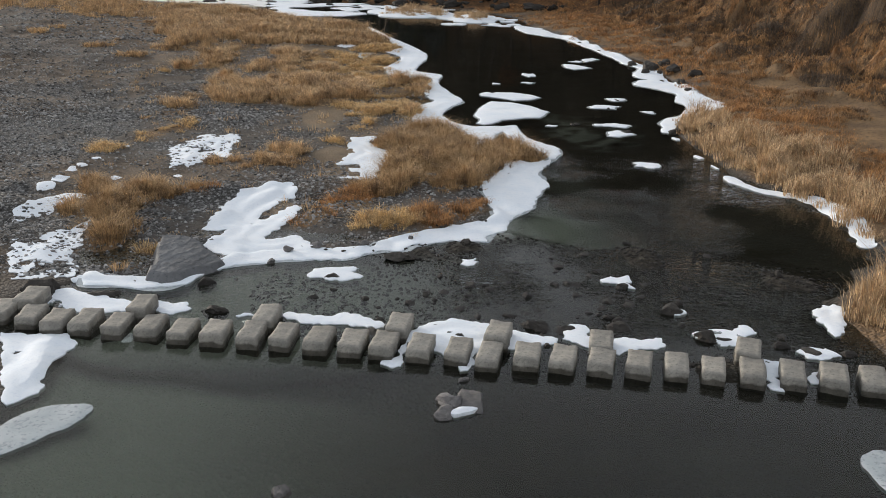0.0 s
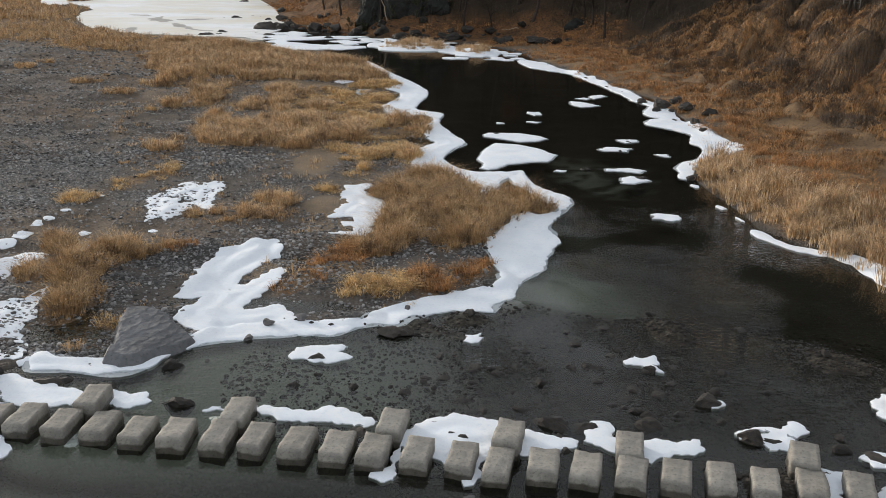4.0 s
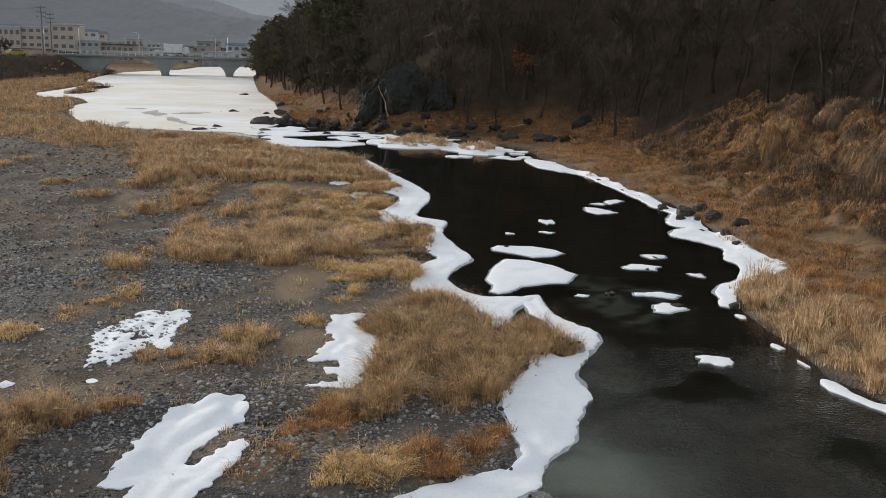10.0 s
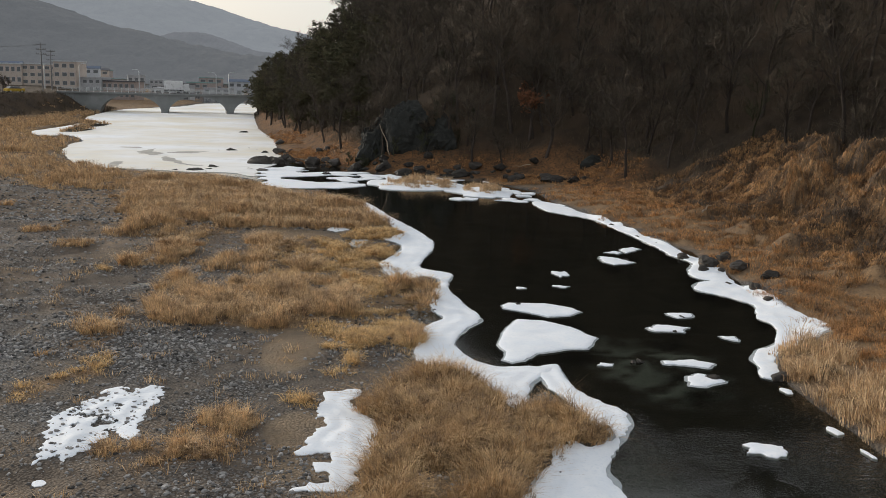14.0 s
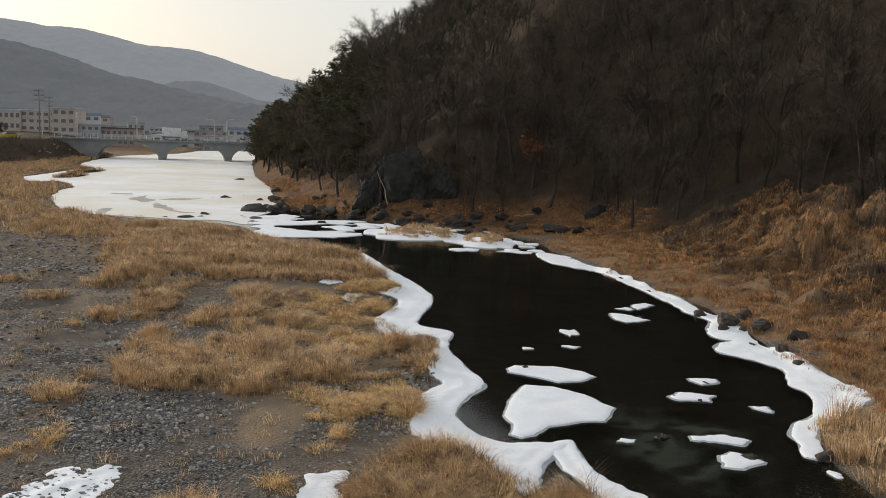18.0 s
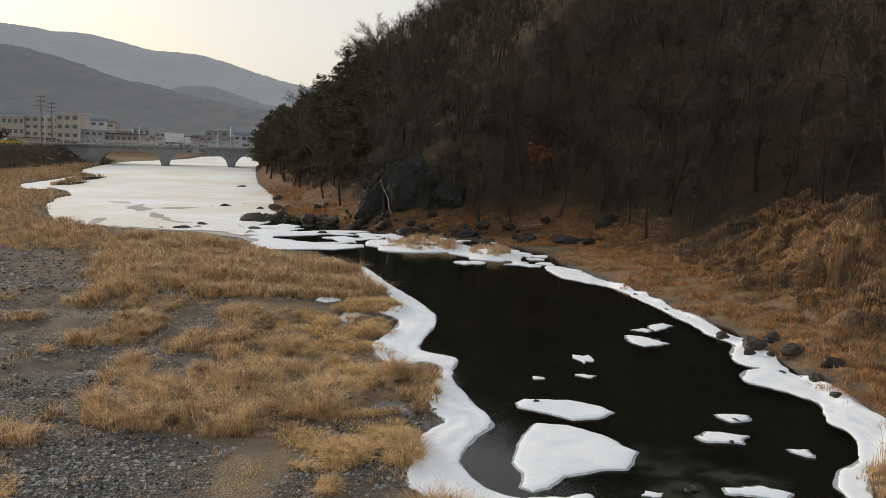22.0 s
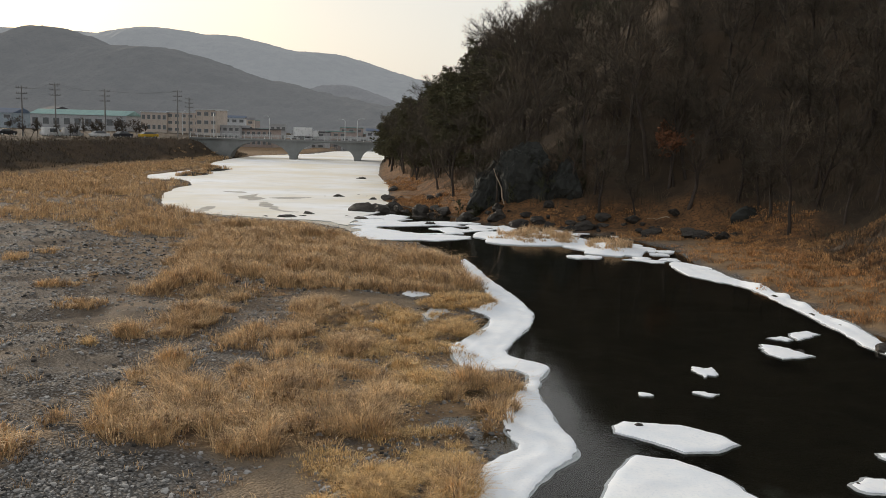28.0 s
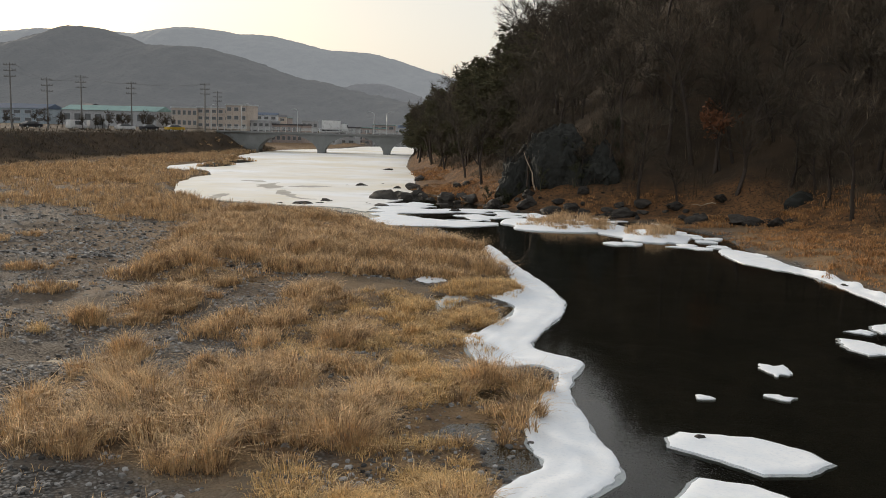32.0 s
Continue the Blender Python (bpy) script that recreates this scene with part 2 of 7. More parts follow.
M_BRONZE = dry_blades("bronze_grass", (0.56, 0.385, 0.2), (0.42, 0.265, 0.125), (0.19, 0.125, 0.07), 1.1)
M_GOLD = dry_blades("golden_grass", (0.72, 0.52, 0.26), (0.63, 0.42, 0.18), (0.36, 0.235, 0.115), 0.9)
M_REED = dry_blades("pale_reed", (0.70, 0.53, 0.33), (0.54, 0.38, 0.215), (0.33, 0.225, 0.13), 0.9)
M_SLOPE = dry_blades("slope_grass", (0.42, 0.245, 0.105), (0.265, 0.148, 0.066), (0.09, 0.06, 0.038), 2.0)
M_RUST = dry_blades("rust_grass", (0.55, 0.30, 0.118), (0.37, 0.195, 0.08), (0.17, 0.10, 0.052), 1.1)
M_BRUSH = plain("hill_brush", (0.112, 0.085, 0.056), (0.06, 0.05, 0.034), 4.0, 1.0, 0.9, 0.0, vary=0.45, island=True)
M_BARK = plain("bark", (0.06, 0.047, 0.038), (0.04, 0.032, 0.027), 0.6, 0.08, 0.9, 0.6, 0.03, vary=0.3)
M_TWIG = plain("twigs", (0.094, 0.074, 0.053), (0.043, 0.038, 0.028), 7.0, 1.6, 0.9, 0.0, vary=0.35, island=True, c=(0.05, 0.043, 0.03))
M_EVERGREEN = plain("evergreen", (0.052, 0.052, 0.026), (0.034, 0.036, 0.02), 5.0, 0.8, 0.85, 0.0, vary=0.4, island=True)
M_PINE = plain("pine_needles", (0.082, 0.083, 0.042), (0.108, 0.094, 0.05), 2.0, 0.4, 0.8, 0.0, vary=0.4, island=True)
M_LEAF = plain("dead_leaves", (0.19, 0.085, 0.04), (0.13, 0.06, 0.032), 1.0, 0.3, 0.8, 0.0, vary=0.4, island=True)
M_CONCRETE = plain("bridge_concrete", (0.24, 0.25, 0.25), (0.17, 0.18, 0.18), 3.5, 0.5, 0.85, 0.4, 0.03, c=(0.17, 0.175, 0.18))
M_RAIL = plain("grey_paint", (0.55, 0.57, 0.58), (0.45, 0.47, 0.48), 2.0, 0.2, 0.5, 0.1, 0.01)
M_POLE = plain("pole_concrete", (0.20, 0.195, 0.19), (0.15, 0.147, 0.145), 1.0, 0.2, 0.8, 0.2, 0.01)
M_WOOD = plain("driftwood", (0.34, 0.28, 0.21), (0.22, 0.17, 0.12), 0.6, 0.06, 0.85, 0.5, 0.01)
M_GLASS = plain("dark_glass", (0.12, 0.13, 0.14), (0.16, 0.165, 0.17), 3.0, 0.5, 0.15, 0.0)
M_TYRE = plain("tyre_rubber", (0.02, 0.02, 0.02), (0.03, 0.03, 0.03), 0.5, 0.1, 0.9, 0.2, 0.01)
M_ASPHALT = plain("asphalt", (0.055, 0.055, 0.057), (0.042, 0.042, 0.044), 2.0, 0.1, 0.9, 0.3, 0.01)


def ground_material():
    """Gravel, silty bed with sky sheen painted in, dry turf and leaf litter, parted by the ground's own cover."""
    m, n, l, p = nodes_of("ground")
    co = n.new("ShaderNodeTexCoord").outputs["Object"]

    def cover(name):
        a = n.new("ShaderNodeAttribute")
        a.attribute_name = name
        return a.outputs["Fac"]

    cell = n.new("ShaderNodeTexVoronoi")
    cell.inputs["Scale"].default_value = 12.0
    l.new(co, cell.inputs["Vector"])
    cell2 = n.new("ShaderNodeTexVoronoi")
    cell2.inputs["Scale"].default_value = 3.1
    l.new(co, cell2.inputs["Vector"])
    mid, wide = tex_noise(n, l, co, 1.4, 6), tex_noise(n, l, co, 9.0, 4)
    sep = n.new("ShaderNodeSeparateColor")
    l.new(cell.outputs["Color"], sep.inputs[0])
    gravel = blend(n, l, sep.outputs[0], (0.05, 0.05, 0.05), (0.275, 0.272, 0.268))
    gravel = blend(n, l, spread(n, l, cell.outputs["Distance"], 0.3, 0.62), gravel, (0.04, 0.037, 0.034))
    gravel = blend(n, l, spread(n, l, wide, 0.42, 0.95), gravel, (0.165, 0.164, 0.162))
    sand = blend(n, l, spread(n, l, mid, 0.35, 0.7), (0.235, 0.185, 0.13), (0.16, 0.135, 0.105))
    turf = blend(n, l, spread(n, l, mid, 0.38, 0.66), (0.265, 0.175, 0.094), (0.15, 0.103, 0.064))
    fibre = tex_noise(n, l, co, 0.22, 5, 0.7)
    turf = blend(n, l, spread(n, l, fibre, 0.5, 0.7), turf, (0.09, 0.066, 0.045))
    litter = blend(n, l, spread(n, l, mid, 0.35, 0.68), (0.064, 0.047, 0.032), (0.031, 0.0255, 0.019))
    litter = blend(n, l, spread(n, l, wide, 0.45, 0.7), litter, (0.076, 0.053, 0.034))
    bed = blend(n, l, spread(n, l, mid, 0.35, 0.7), (0.034, 0.028, 0.018), (0.016, 0.0135, 0.009))
    stony = blend(n, l, spread(n, l, cell2.outputs["Distance"], 0.1, 0.5), (0.10, 0.092, 0.078), (0.04, 0.036, 0.03))
    earth = blend(n, l, spread(n, l, mid, 0.35, 0.65), (0.14, 0.121, 0.102), (0.084, 0.075, 0.066))
    gravel = blend(n, l, cover("soil"), gravel, earth)
    col = blend(n, l, cover("sand"), gravel, sand)
    col = blend(n, l, cover("turf"), col, turf)
    col = blend(n, l, cover("litter"), col, litter)
    leaf = blend(n, l, spread(n, l, mid, 0.36, 0.66), (0.23, 0.12, 0.052), (0.09, 0.055, 0.031))
    leaf = blend(n, l, spread(n, l, fibre, 0.48, 0.66), leaf, (0.035, 0.025, 0.018))
    col = blend(n, l, cover("leaf"), col, leaf)
    col = blend(n, l, cover("shallow"), col, stony)
    col = blend(n, l, cover("silt_sheen"), col, (0.50, 0.55, 0.52))
    col = blend(n, l, cover("bed"), col, bed)
    l.new(col, p.inputs["Base Color"])
    p.inputs["Roughness"].default_value, p.inputs["Specular IOR Level"].default_value = 0.9, 0.15
    h = n.new("ShaderNodeMath")
    h.operation = "SUBTRACT"
    l.new(mid, h.inputs[0])
    l.new(cell.outputs["Distance"], h.inputs[1])
    relief(n, l, h.outputs[0], 1.0, 0.07, p)
    return m


def water_material():
    """Clear, slightly peaty water: sky gloss over a tinted see-through sheet, with small ripples."""
    m, n, l, p = nodes_of("river_water")
    n.remove(p)
    co = n.new("ShaderNodeTexCoord").outputs["Object"]
    stretch = n.new("ShaderNodeMapping")
    stretch.inputs["Scale"].default_value = (0.55, 1.3, 1)
    l.new(co, stretch.inputs["Vector"])
    fine = tex_noise(n, l, stretch.outputs[0], 0.16, 3)
    wide = spread(n, l, tex_noise(n, l, co, 5.0, 2), 0.42, 0.66)
    place = n.new("ShaderNodeSeparateXYZ")
    l.new(co, place.inputs[0])
    reach = n.new("ShaderNodeMath")
    reach.operation = "MULTIPLY"
    l.new(spread(n, l, place.outputs["Y"], 33.0, 25.0), reach.inputs[0])
    l.new(spread(n, l, place.outputs["Y"], 9.0, 13.0), reach.inputs[1])
    calm = n.new("ShaderNodeMath")
    calm.operation = "MULTIPLY_ADD"
    calm.inputs[1].default_value, calm.inputs[2].default_value = 0.94, 0.06
    l.new(reach.outputs[0], calm.inputs[0])
    run, h = n.new("ShaderNodeMath"), n.new("ShaderNodeMath")
    run.operation = h.operation = "MULTIPLY"
    l.new(wide, run.inputs[0])
    l.new(calm.outputs[0], run.inputs[1])
    l.new(fine, h.inputs[0])
    l.new(run.outputs[0], h.inputs[1])
    b = n.new("ShaderNodeBump")
    b.inputs["Strength"].default_value, b.inputs["Distance"].default_value = 0.9, 0.06
    l.new(h.outputs[0], b.inputs["Height"])
    fres = n.new("ShaderNodeFresnel")
    fres.inputs["IOR"].default_value = 1.33
    l.new(b.outputs[0], fres.inputs["Normal"])
    gloss, clear, mix = n.new("ShaderNodeBsdfGlossy"), n.new("ShaderNodeBsdfTransparent"), n.new("ShaderNodeMixShader")
    gloss.inputs["Roughness"].default_value = 0.06
    l.new(b.outputs[0], gloss.inputs["Normal"])
    clear.inputs["Color"].default_value = (0.64, 0.65, 0.58, 1)
    murk, body = n.new("ShaderNodeBsdfDiffuse"), n.new("ShaderNodeMixShader")
    murk.inputs["Color"].default_value = (0.04, 0.043, 0.036, 1)
    body.inputs[0].default_value = 0.08
    l.new(clear.outputs[0], body.inputs[1])
    l.new(murk.outputs[0], body.inputs[2])
    l.new(fres.outputs[0], mix.inputs[0])
    l.new(body.outputs[0], mix.inputs[1])
    l.new(gloss.outputs[0], mix.inputs[2])
    l.new(mix.outputs[0], n["Material Output"].inputs["Surface"])
    return m


M_GROUND, M_WATER = ground_material(), water_material()

# ---- the lie of the land ----
LEFT_SHORE = [(-8.4, -60), (-7.8, 5), (-7.9, 7.2), (-7.7, 8.5), (-8.0, 10.2), (-9.5, 11.2), (-10, 12.6), (-8.7, 13.9), (-7.0, 13.9), (-5.6, 14.5),
              (-4.4, 15.6), (-3.1, 16.3), (-1.7, 16.4), (-0.2, 17.9), (1, 18.5), (2, 19.1), (2.4, 20.6), (2.2, 22.7), (2.8, 23.9), (3.5, 26),
              (4.8, 26.7), (5.2, 28.4), (4.4, 29.7), (3.7, 31.2), (2.9, 30.2), (1.7, 32.4), (-0.1, 34), (-0.3, 36.2), (0.2, 38.8), (0.8, 39.9)]
LEFT_SHORE += [(0.3, 41.3), (0.2, 43.9), (0.6, 46.9), (-0.5, 47.7), (-1.6, 47.8), (-2.5, 50.1), (-1.5, 55.2), (-2.0, 57.5), (-1.6, 59.5),
               (-2.7, 63.3), (-5, 70.3), (-6.8, 77), (-9.7, 81.5), (-13.4, 82.3), (-17.1, 89), (-22, 93), (-30, 94), (-38.5, 100.5), (-45.2, 113.8),
               (-48.2, 122.8), (-49.6, 130.8), (-54, 139), (-58.5, 138.5), (-65, 148.5), (-66.3, 158.5), (-66.8, 170.2), (-69, 182.3), (-76, 199.4), (-82, 229), (-83.5, 258), (-78.5, 285), (-80, 320), (-110, 420), (-300, 900)]
RIGHT_SHORE = [(-200, 900), (-75, 420), (-57, 300), (-47, 250), (-40, 205), (-33, 172), (-24, 140), (-20, 117), (-13, 107), (-7, 98), (0, 94.5), (5, 92),
               (9, 85), (10, 76.2), (11.7, 69.4), (13.2, 63.8), (14, 59.1), (15.1, 56.7), (14.6, 51), (15.4, 49.8), (15.2, 45.5), (15.3, 42.8),
               (15.7, 41.3), (14.5, 38.5), (12.4, 35.8), (11.9, 33), (12.0, 30), (12.2, 27.5), (12.2, 25.5), (12.9, 23.9), (13.8, 22.6), (14.4, 20.7),
               (14.2, 18.5), (13.8, 16.5), (12.2, 14.8), (10.7, 13.2), (10.3, 11.2), (10.8, 9.5), (12, 7), (13, 0), (14, -60)]
RIVER = LEFT_SHORE + RIGHT_SHORE
HILL_FOOT = [(-50, 250), (-44, 222), (-40, 207), (-30, 164), (-21, 136), (-12, 109), (-6, 98.5), (0, 96), (6, 95), (13, 92), (17.2, 80), (19, 68), (20.3, 59),
             (21, 50), (22.5, 42), (24.5, 30), (28, 15), (33, -10), (45, -60), (900, -60), (900, 700), (80, 600), (0, 380), (-38, 275)]
DYKE_FOOT = [(-90, -60), (-86, 60), (-84, 137), (-88, 166), (-88, 200), (-84, 218), (-83, 230), (-88, 250), (-118, 300), (-148, 420), (-310, 900), (-3000, 900), (-3000, -60)]
MIDDLE = np.array([(-60, 2), (10, 2), (20, 8), (35, 7), (50, 7), (70, 4), (85, 0), (95, -8), (110, -19), (140, -38), (176, -50), (235, -65), (300, -85), (430, -110), (900, -250)], float)
ISLANDS = [(-1.3, 87.6, 4.0, 3.6), (4.3, 83.5, 1.7, 3.0), (-58.8, 154.0, 1.7, 6.0), (-61.8, 168.0, 2.0, 8.0)]
CHANNEL_SHALLOW = (4.2, 13.6, 8.5, 4.6)


def island_shape(x, y, k, grow=0.0):
    cx, cy, rx, ry = ISLANDS[k]
    return 1 - np.hypot((x - cx) / (rx + grow), (y - cy) / (ry + grow))


def lie(x, y):
    """Height of the ground, and the distances that decide its cover."""
    x, y = np.asarray(x, float), np.asarray(y, float)
    wet = sdist(x, y, RIVER) + 0.25 * (fbm(x, y, 2.4, 11) - 0.5)
    hill, dyke = sdist(x, y, HILL_FOOT), sdist(x, y, DYKE_FOOT)
    dry = np.maximum(-wet, 0)
    right = x > np.interp(y, MIDDLE[:, 0], MIDDLE[:, 1])
    land = np.where(right, 0.05 + 1.05 * (1 - np.exp(-dry / 5)), 0.05 + 0.08 * (1 - np.exp(-dry / 4)))
    rise = np.where(right, 1.0, 0.42)
    land = np.maximum(land + rise * ramp(dry, 0.2, 3) * (0.30 * (fbm(x, y, 7, 3) - 0.5) + 0.12 * (fbm(x, y, 1.3, 5) - 0.5)), 0.035)
    inlet = ramp(1.3 - np.hypot((x + 5.2) / 1.7, (y - 18.6) / 4.6), 0, 0.5)
    land = land * (1 - 0.3 * inlet)
    cx, cy, rx, ry = CHANNEL_SHALLOW
    shallow = ramp(1.25 - np.hypot((x - cx) / rx, (y - cy) / ry), 0, 0.5)
    deep = 0.7 * (1 - np.exp(-np.maximum(wet, 0) / 2.0))
    deep = deep * (1 - 0.66 * shallow) + 0.10 * (fbm(x, y, 0.9, 21) - 0.5) * ramp(wet, 0, 0.6)
    sill = ramp(np.abs(y - 10.05 + 0.165 * x), 1.5, 0.75)
    deep = deep * (1 - sill) + np.minimum(deep, 0.13) * sill
    z = np.where(wet > 0, -np.where(wet > 0.4, np.maximum(deep, 0.05), deep), land)
    for k in range(4):
        z = np.maximum(z, (0.35 if k < 2 else 0.7) * island_shape(x, y, k) + 0.02)
    h = np.maximum(hill, 0)
    bumps = ramp(h, 0.5, 5) * (2.4 * (fbm(x, y, 9, 31) - 0.5) + 1.5 * (fbm(x, y, 2.6, 33) - 0.5))
    slope = 0.5 * np.minimum(h, 7) + 0.92 * np.maximum(h - 7, 0)
    slope = np.where(slope > 42, 42 + 30 * (1 - np.exp(-(slope - 42) / 34)), slope)
    mound = (0.8 + 4.5 * ramp(y, 84, 47)) * ramp(h, 2.6, 10.0) + 0.95 * np.maximum(h - 14, 0)
    mound = np.where(mound > 43, 43 + 30 * (1 - np.exp(-(mound - 43) / 34)), mound)
    near = ramp(y, 28, 44) * ramp(y, 94, 66) + ramp(y, 30, 20)
    # tussocky overhanging turf on the near bank: round lumps with sharp creases
    lumps = 2.1 * np.abs(2 * vnoise(x, y, 3.3, 35) - 1) + 1.1 * np.abs(2 * vnoise(x, y, 1.3, 36) - 1)
    bumps = bumps * (1 - 0.4 * near) + near * (0.3 * ramp(h, -1, 1) + 0.7 * ramp(h, 2.5, 5.0)) * ramp(h, 18, 12) * (lumps - 1.0)
    bumps = bumps + ramp(-hill, 3.5, 0.5) * right * ramp(dry, 1.0, 3.0) * 0.35 * lumps * near
    z = z + near * mound + (1 - near) * slope + bumps
    z = z + 4.3 * ramp(dyke, -0.5, 7.5) + 0.5 * ramp(dyke, 0, 3) * (fbm(x, y, 4, 41) - 0.5) * ramp(dyke, 9, 7)
    return z, wet, hill, dyke, shallow, right


def height(x, y):
    return lie(np.atleast_1d(x), np.atleast_1d(y))[0]


def axis(fine0, fine1, step, lows, highs):
    """Even steps between fine0 and fine1, growing outwards through (limit, growth) pairs."""
    mid = list(np.arange(fine0, fine1, step))
    out, s, v = [], step, fine0
    for limit, grow in lows:
        while v > limit:
            s *= grow
            v -= s
            out.append(v)
    lo = out[::-1]
    out, s, v = [], step, mid[-1]
    for limit, grow in highs:
        while v < limit:
            s *= grow
            v += s
            out.append(v)
    return np.array(lo + mid + out)


# beds of dry grass: x, y, two radii and a turn
BEDS = []
TURF = {}


def bed(kind, outline):
    TURF.setdefault(kind, []).append(outline)


bed("matted", [(-7.9, 45.4), (-8.7, 52.2), (-9.1, 56.7), (-6.6, 57.1), (-2.7, 56.7), (-2.4, 50.6), (-0.2, 46.3), (0.5, 41.2), (-0.3, 39.2), (-0.4, 37.5), (-0.4, 36.0), (-3.4, 35.0), (-4.5, 36.7), (-4.3, 38.0), (-2.9, 41.8), (-5.2, 45.7)])
bed("tall", [(-1.3, 30.7), (-0.7, 32.0), (0.6, 32.7), (1.7, 31.0), (2.4, 30.0), (3.0, 28.9), (3.7, 30.2), (4.3, 29.8), (4.5, 28.4), (4.4, 27.3), (3.7, 26.6), (3.4, 26.8), (2.9, 25.0), (2.5, 23.5), (2.1, 22.5), (1.4, 22.6), (0.9, 22.2), (0.2, 24.1), (-0.2, 22.9), (-0.6, 21.3), (-1.6, 21.7), (-2.1, 22.0), (-1.6, 23.6), (-1.3, 25.0), (-1.2, 26.7), (-1.1, 27.6), (-1.7, 28.5), (-2.1, 29.4)])
bed("tall", [(4.4, 27.1), (4.6, 28.1), (4.9, 28.1), (4.9, 27.2), (4.6, 26.7)])
bed("tall", [(3.5, 33.2), (3.8, 33.7), (3.9, 32.4), (3.9, 30.6), (3.5, 30.6), (3.5, 32.0)])
bed("rusty", [(-4.0, 18.4), (-3.9, 18.9), (-3.4, 19.6), (-2.8, 21.3), (-2.0, 22.6), (-1.3, 22.3), (-1.5, 20.8), (-2.3, 19.9), (-2.8, 19.2), (-3.2, 18.6), (-3.6, 18.4)])
bed("rusty", [(-0.1, 19.3), (-0.0, 19.9), (0.8, 20.2), (1.4, 20.7), (1.8, 21.3), (2.3, 21.5), (2.4, 20.5), (1.8, 19.7), (1.2, 19.1), (0.7, 18.5), (0.3, 18.3), (0.1, 18.8)])
bed("golden", [(-2.1, 18.5), (-2.1, 19.1), (-1.7, 19.5), (-0.9, 20.0), (-0.3, 19.7), (-0.1, 19.1), (-0.5, 18.5), (-0.6, 18.2), (0.0, 18.3), (-0.1, 17.8), (-0.6, 17.5), (-0.9, 18.1), (-1.3, 18.2), (-1.8, 18.3)])
bed("mound", [(-6.8, 24.5), (-7.1, 25.8), (-6.8, 27.0), (-6.3, 28.2), (-5.5, 28.8), (-4.8, 28.1), (-4.5, 26.7), (-5.0, 25.9), (-5.5, 25.1), (-6.2, 24.5)])
bed("mound", [(-8.0, 25.1), (-8.0, 26.0), (-7.5, 26.0), (-7.2, 25.2)])
bed("golden", [(-11.9, 29.2), (-12.2, 30.2), (-11.9, 31.1), (-11.2, 32.1), (-10.8, 33.5), (-10.1, 32.1), (-10.7, 31.2), (-11.0, 30.0), (-11.5, 29.2)])
bed("sparse", [(-12.5, 33.5), (-12.8, 34.7), (-12.6, 36.9), (-12.2, 39.0), (-11.4, 37.5), (-11.0, 34.5), (-11.5, 33.5)])
bed("golden", [(-13.2, 27.0), (-13.5, 28.4), (-12.9, 28.8), (-12.3, 28.0), (-12.4, 27.1)])
bed("thick", [(-8.0, 14.6), (-9.6, 16.4), (-11.4, 20.0), (-10.5, 20.1), (-10.0, 20.4), (-9.5, 21.6), (-8.5, 22.4), (-7.8, 22.2), (-8.0, 21.3), (-8.5, 20.6), (-8.8, 19.3), (-8.7, 18.0), (-8.3, 16.8), (-7.5, 15.4), (-7.4, 14.7)])
bed("golden", [(-7.6, 15.6), (-7.8, 16.3), (-7.6, 16.5), (-7.2, 16.5), (-7.3, 15.8), (-7.3, 15.5)])
bed("thick", [(-11.5, 21.4), (-11.6, 22.4), (-11.2, 22.7), (-10.8, 22.0), (-10.5, 21.0)])
bed("rusty", [(-7.7, 21.3), (-7.7, 22.1), (-7.1, 21.7), (-7.2, 21.2)])
bed("golden", [(-3.0, 32.5), (-3.0, 34.1), (-2.6, 34.6), (-2.2, 33.4), (-2.4, 32.5)])
bed("golden", [(-3.8, 29.1), (-3.7, 30.0), (-3.5, 29.9), (-3.3, 29.2)])
bed("golden", [(-3.6, 34.9), (-3.5, 36.6), (-2.8, 37.5), (-1.4, 38.7), (-0.4, 39.6), (-0.0, 40.9), (0.4, 39.7), (0.0, 36.9), (-0.4, 35.1), (-1.2, 34.8), (-1.5, 36.1), (-2.4, 35.1), (-3.1, 34.8)])
bed("tawny", [(-11.8, 40.5), (-12.0, 42.3), (-12.4, 44.2), (-12.4, 45.4), (-12.3, 46.6), (-11.3, 45.6), (-11.1, 43.4), (-10.3, 43.7), (-9.1, 44.0), (-8.6, 44.5), (-8.0, 44.9), (-7.6, 45.9), (-6.5, 45.0), (-6.0, 45.8), (-5.2, 45.7), (-4.3, 45.1), (-3.6, 43.5), (-3.1, 42.4), (-3.0, 40.9), (-3.0, 39.5), (-3.5, 39.1), (-4.0, 38.8), (-4.7, 38.4), (-5.2, 38.1), (-5.5, 37.7), (-6.1, 37.6), (-6.6, 37.6), (-7.3, 37.3), (-7.8, 37.2), (-8.8, 37.8), (-9.4, 37.6), (-10.2, 37.8)])
bed("tawny", [(-2.1, 43.5), (-1.9, 47.3), (-1.1, 46.8), (-0.5, 46.2), (0.2, 46.5), (0.4, 45.1), (0.2, 43.9), (0.5, 42.3), (0.4, 40.8), (1.0, 40.1), (0.6, 39.6), (0.1, 39.7), (-0.1, 39.0), (-0.6, 39.3), (-1.1, 40.3), (-1.7, 41.8)])
bed("short", [(-4.3, 46.8), (-3.4, 48.1), (-2.7, 48.2), (-1.9, 46.7), (-2.0, 43.7), (-1.9, 42.2), (-2.8, 42.5), (-3.6, 44.3)])
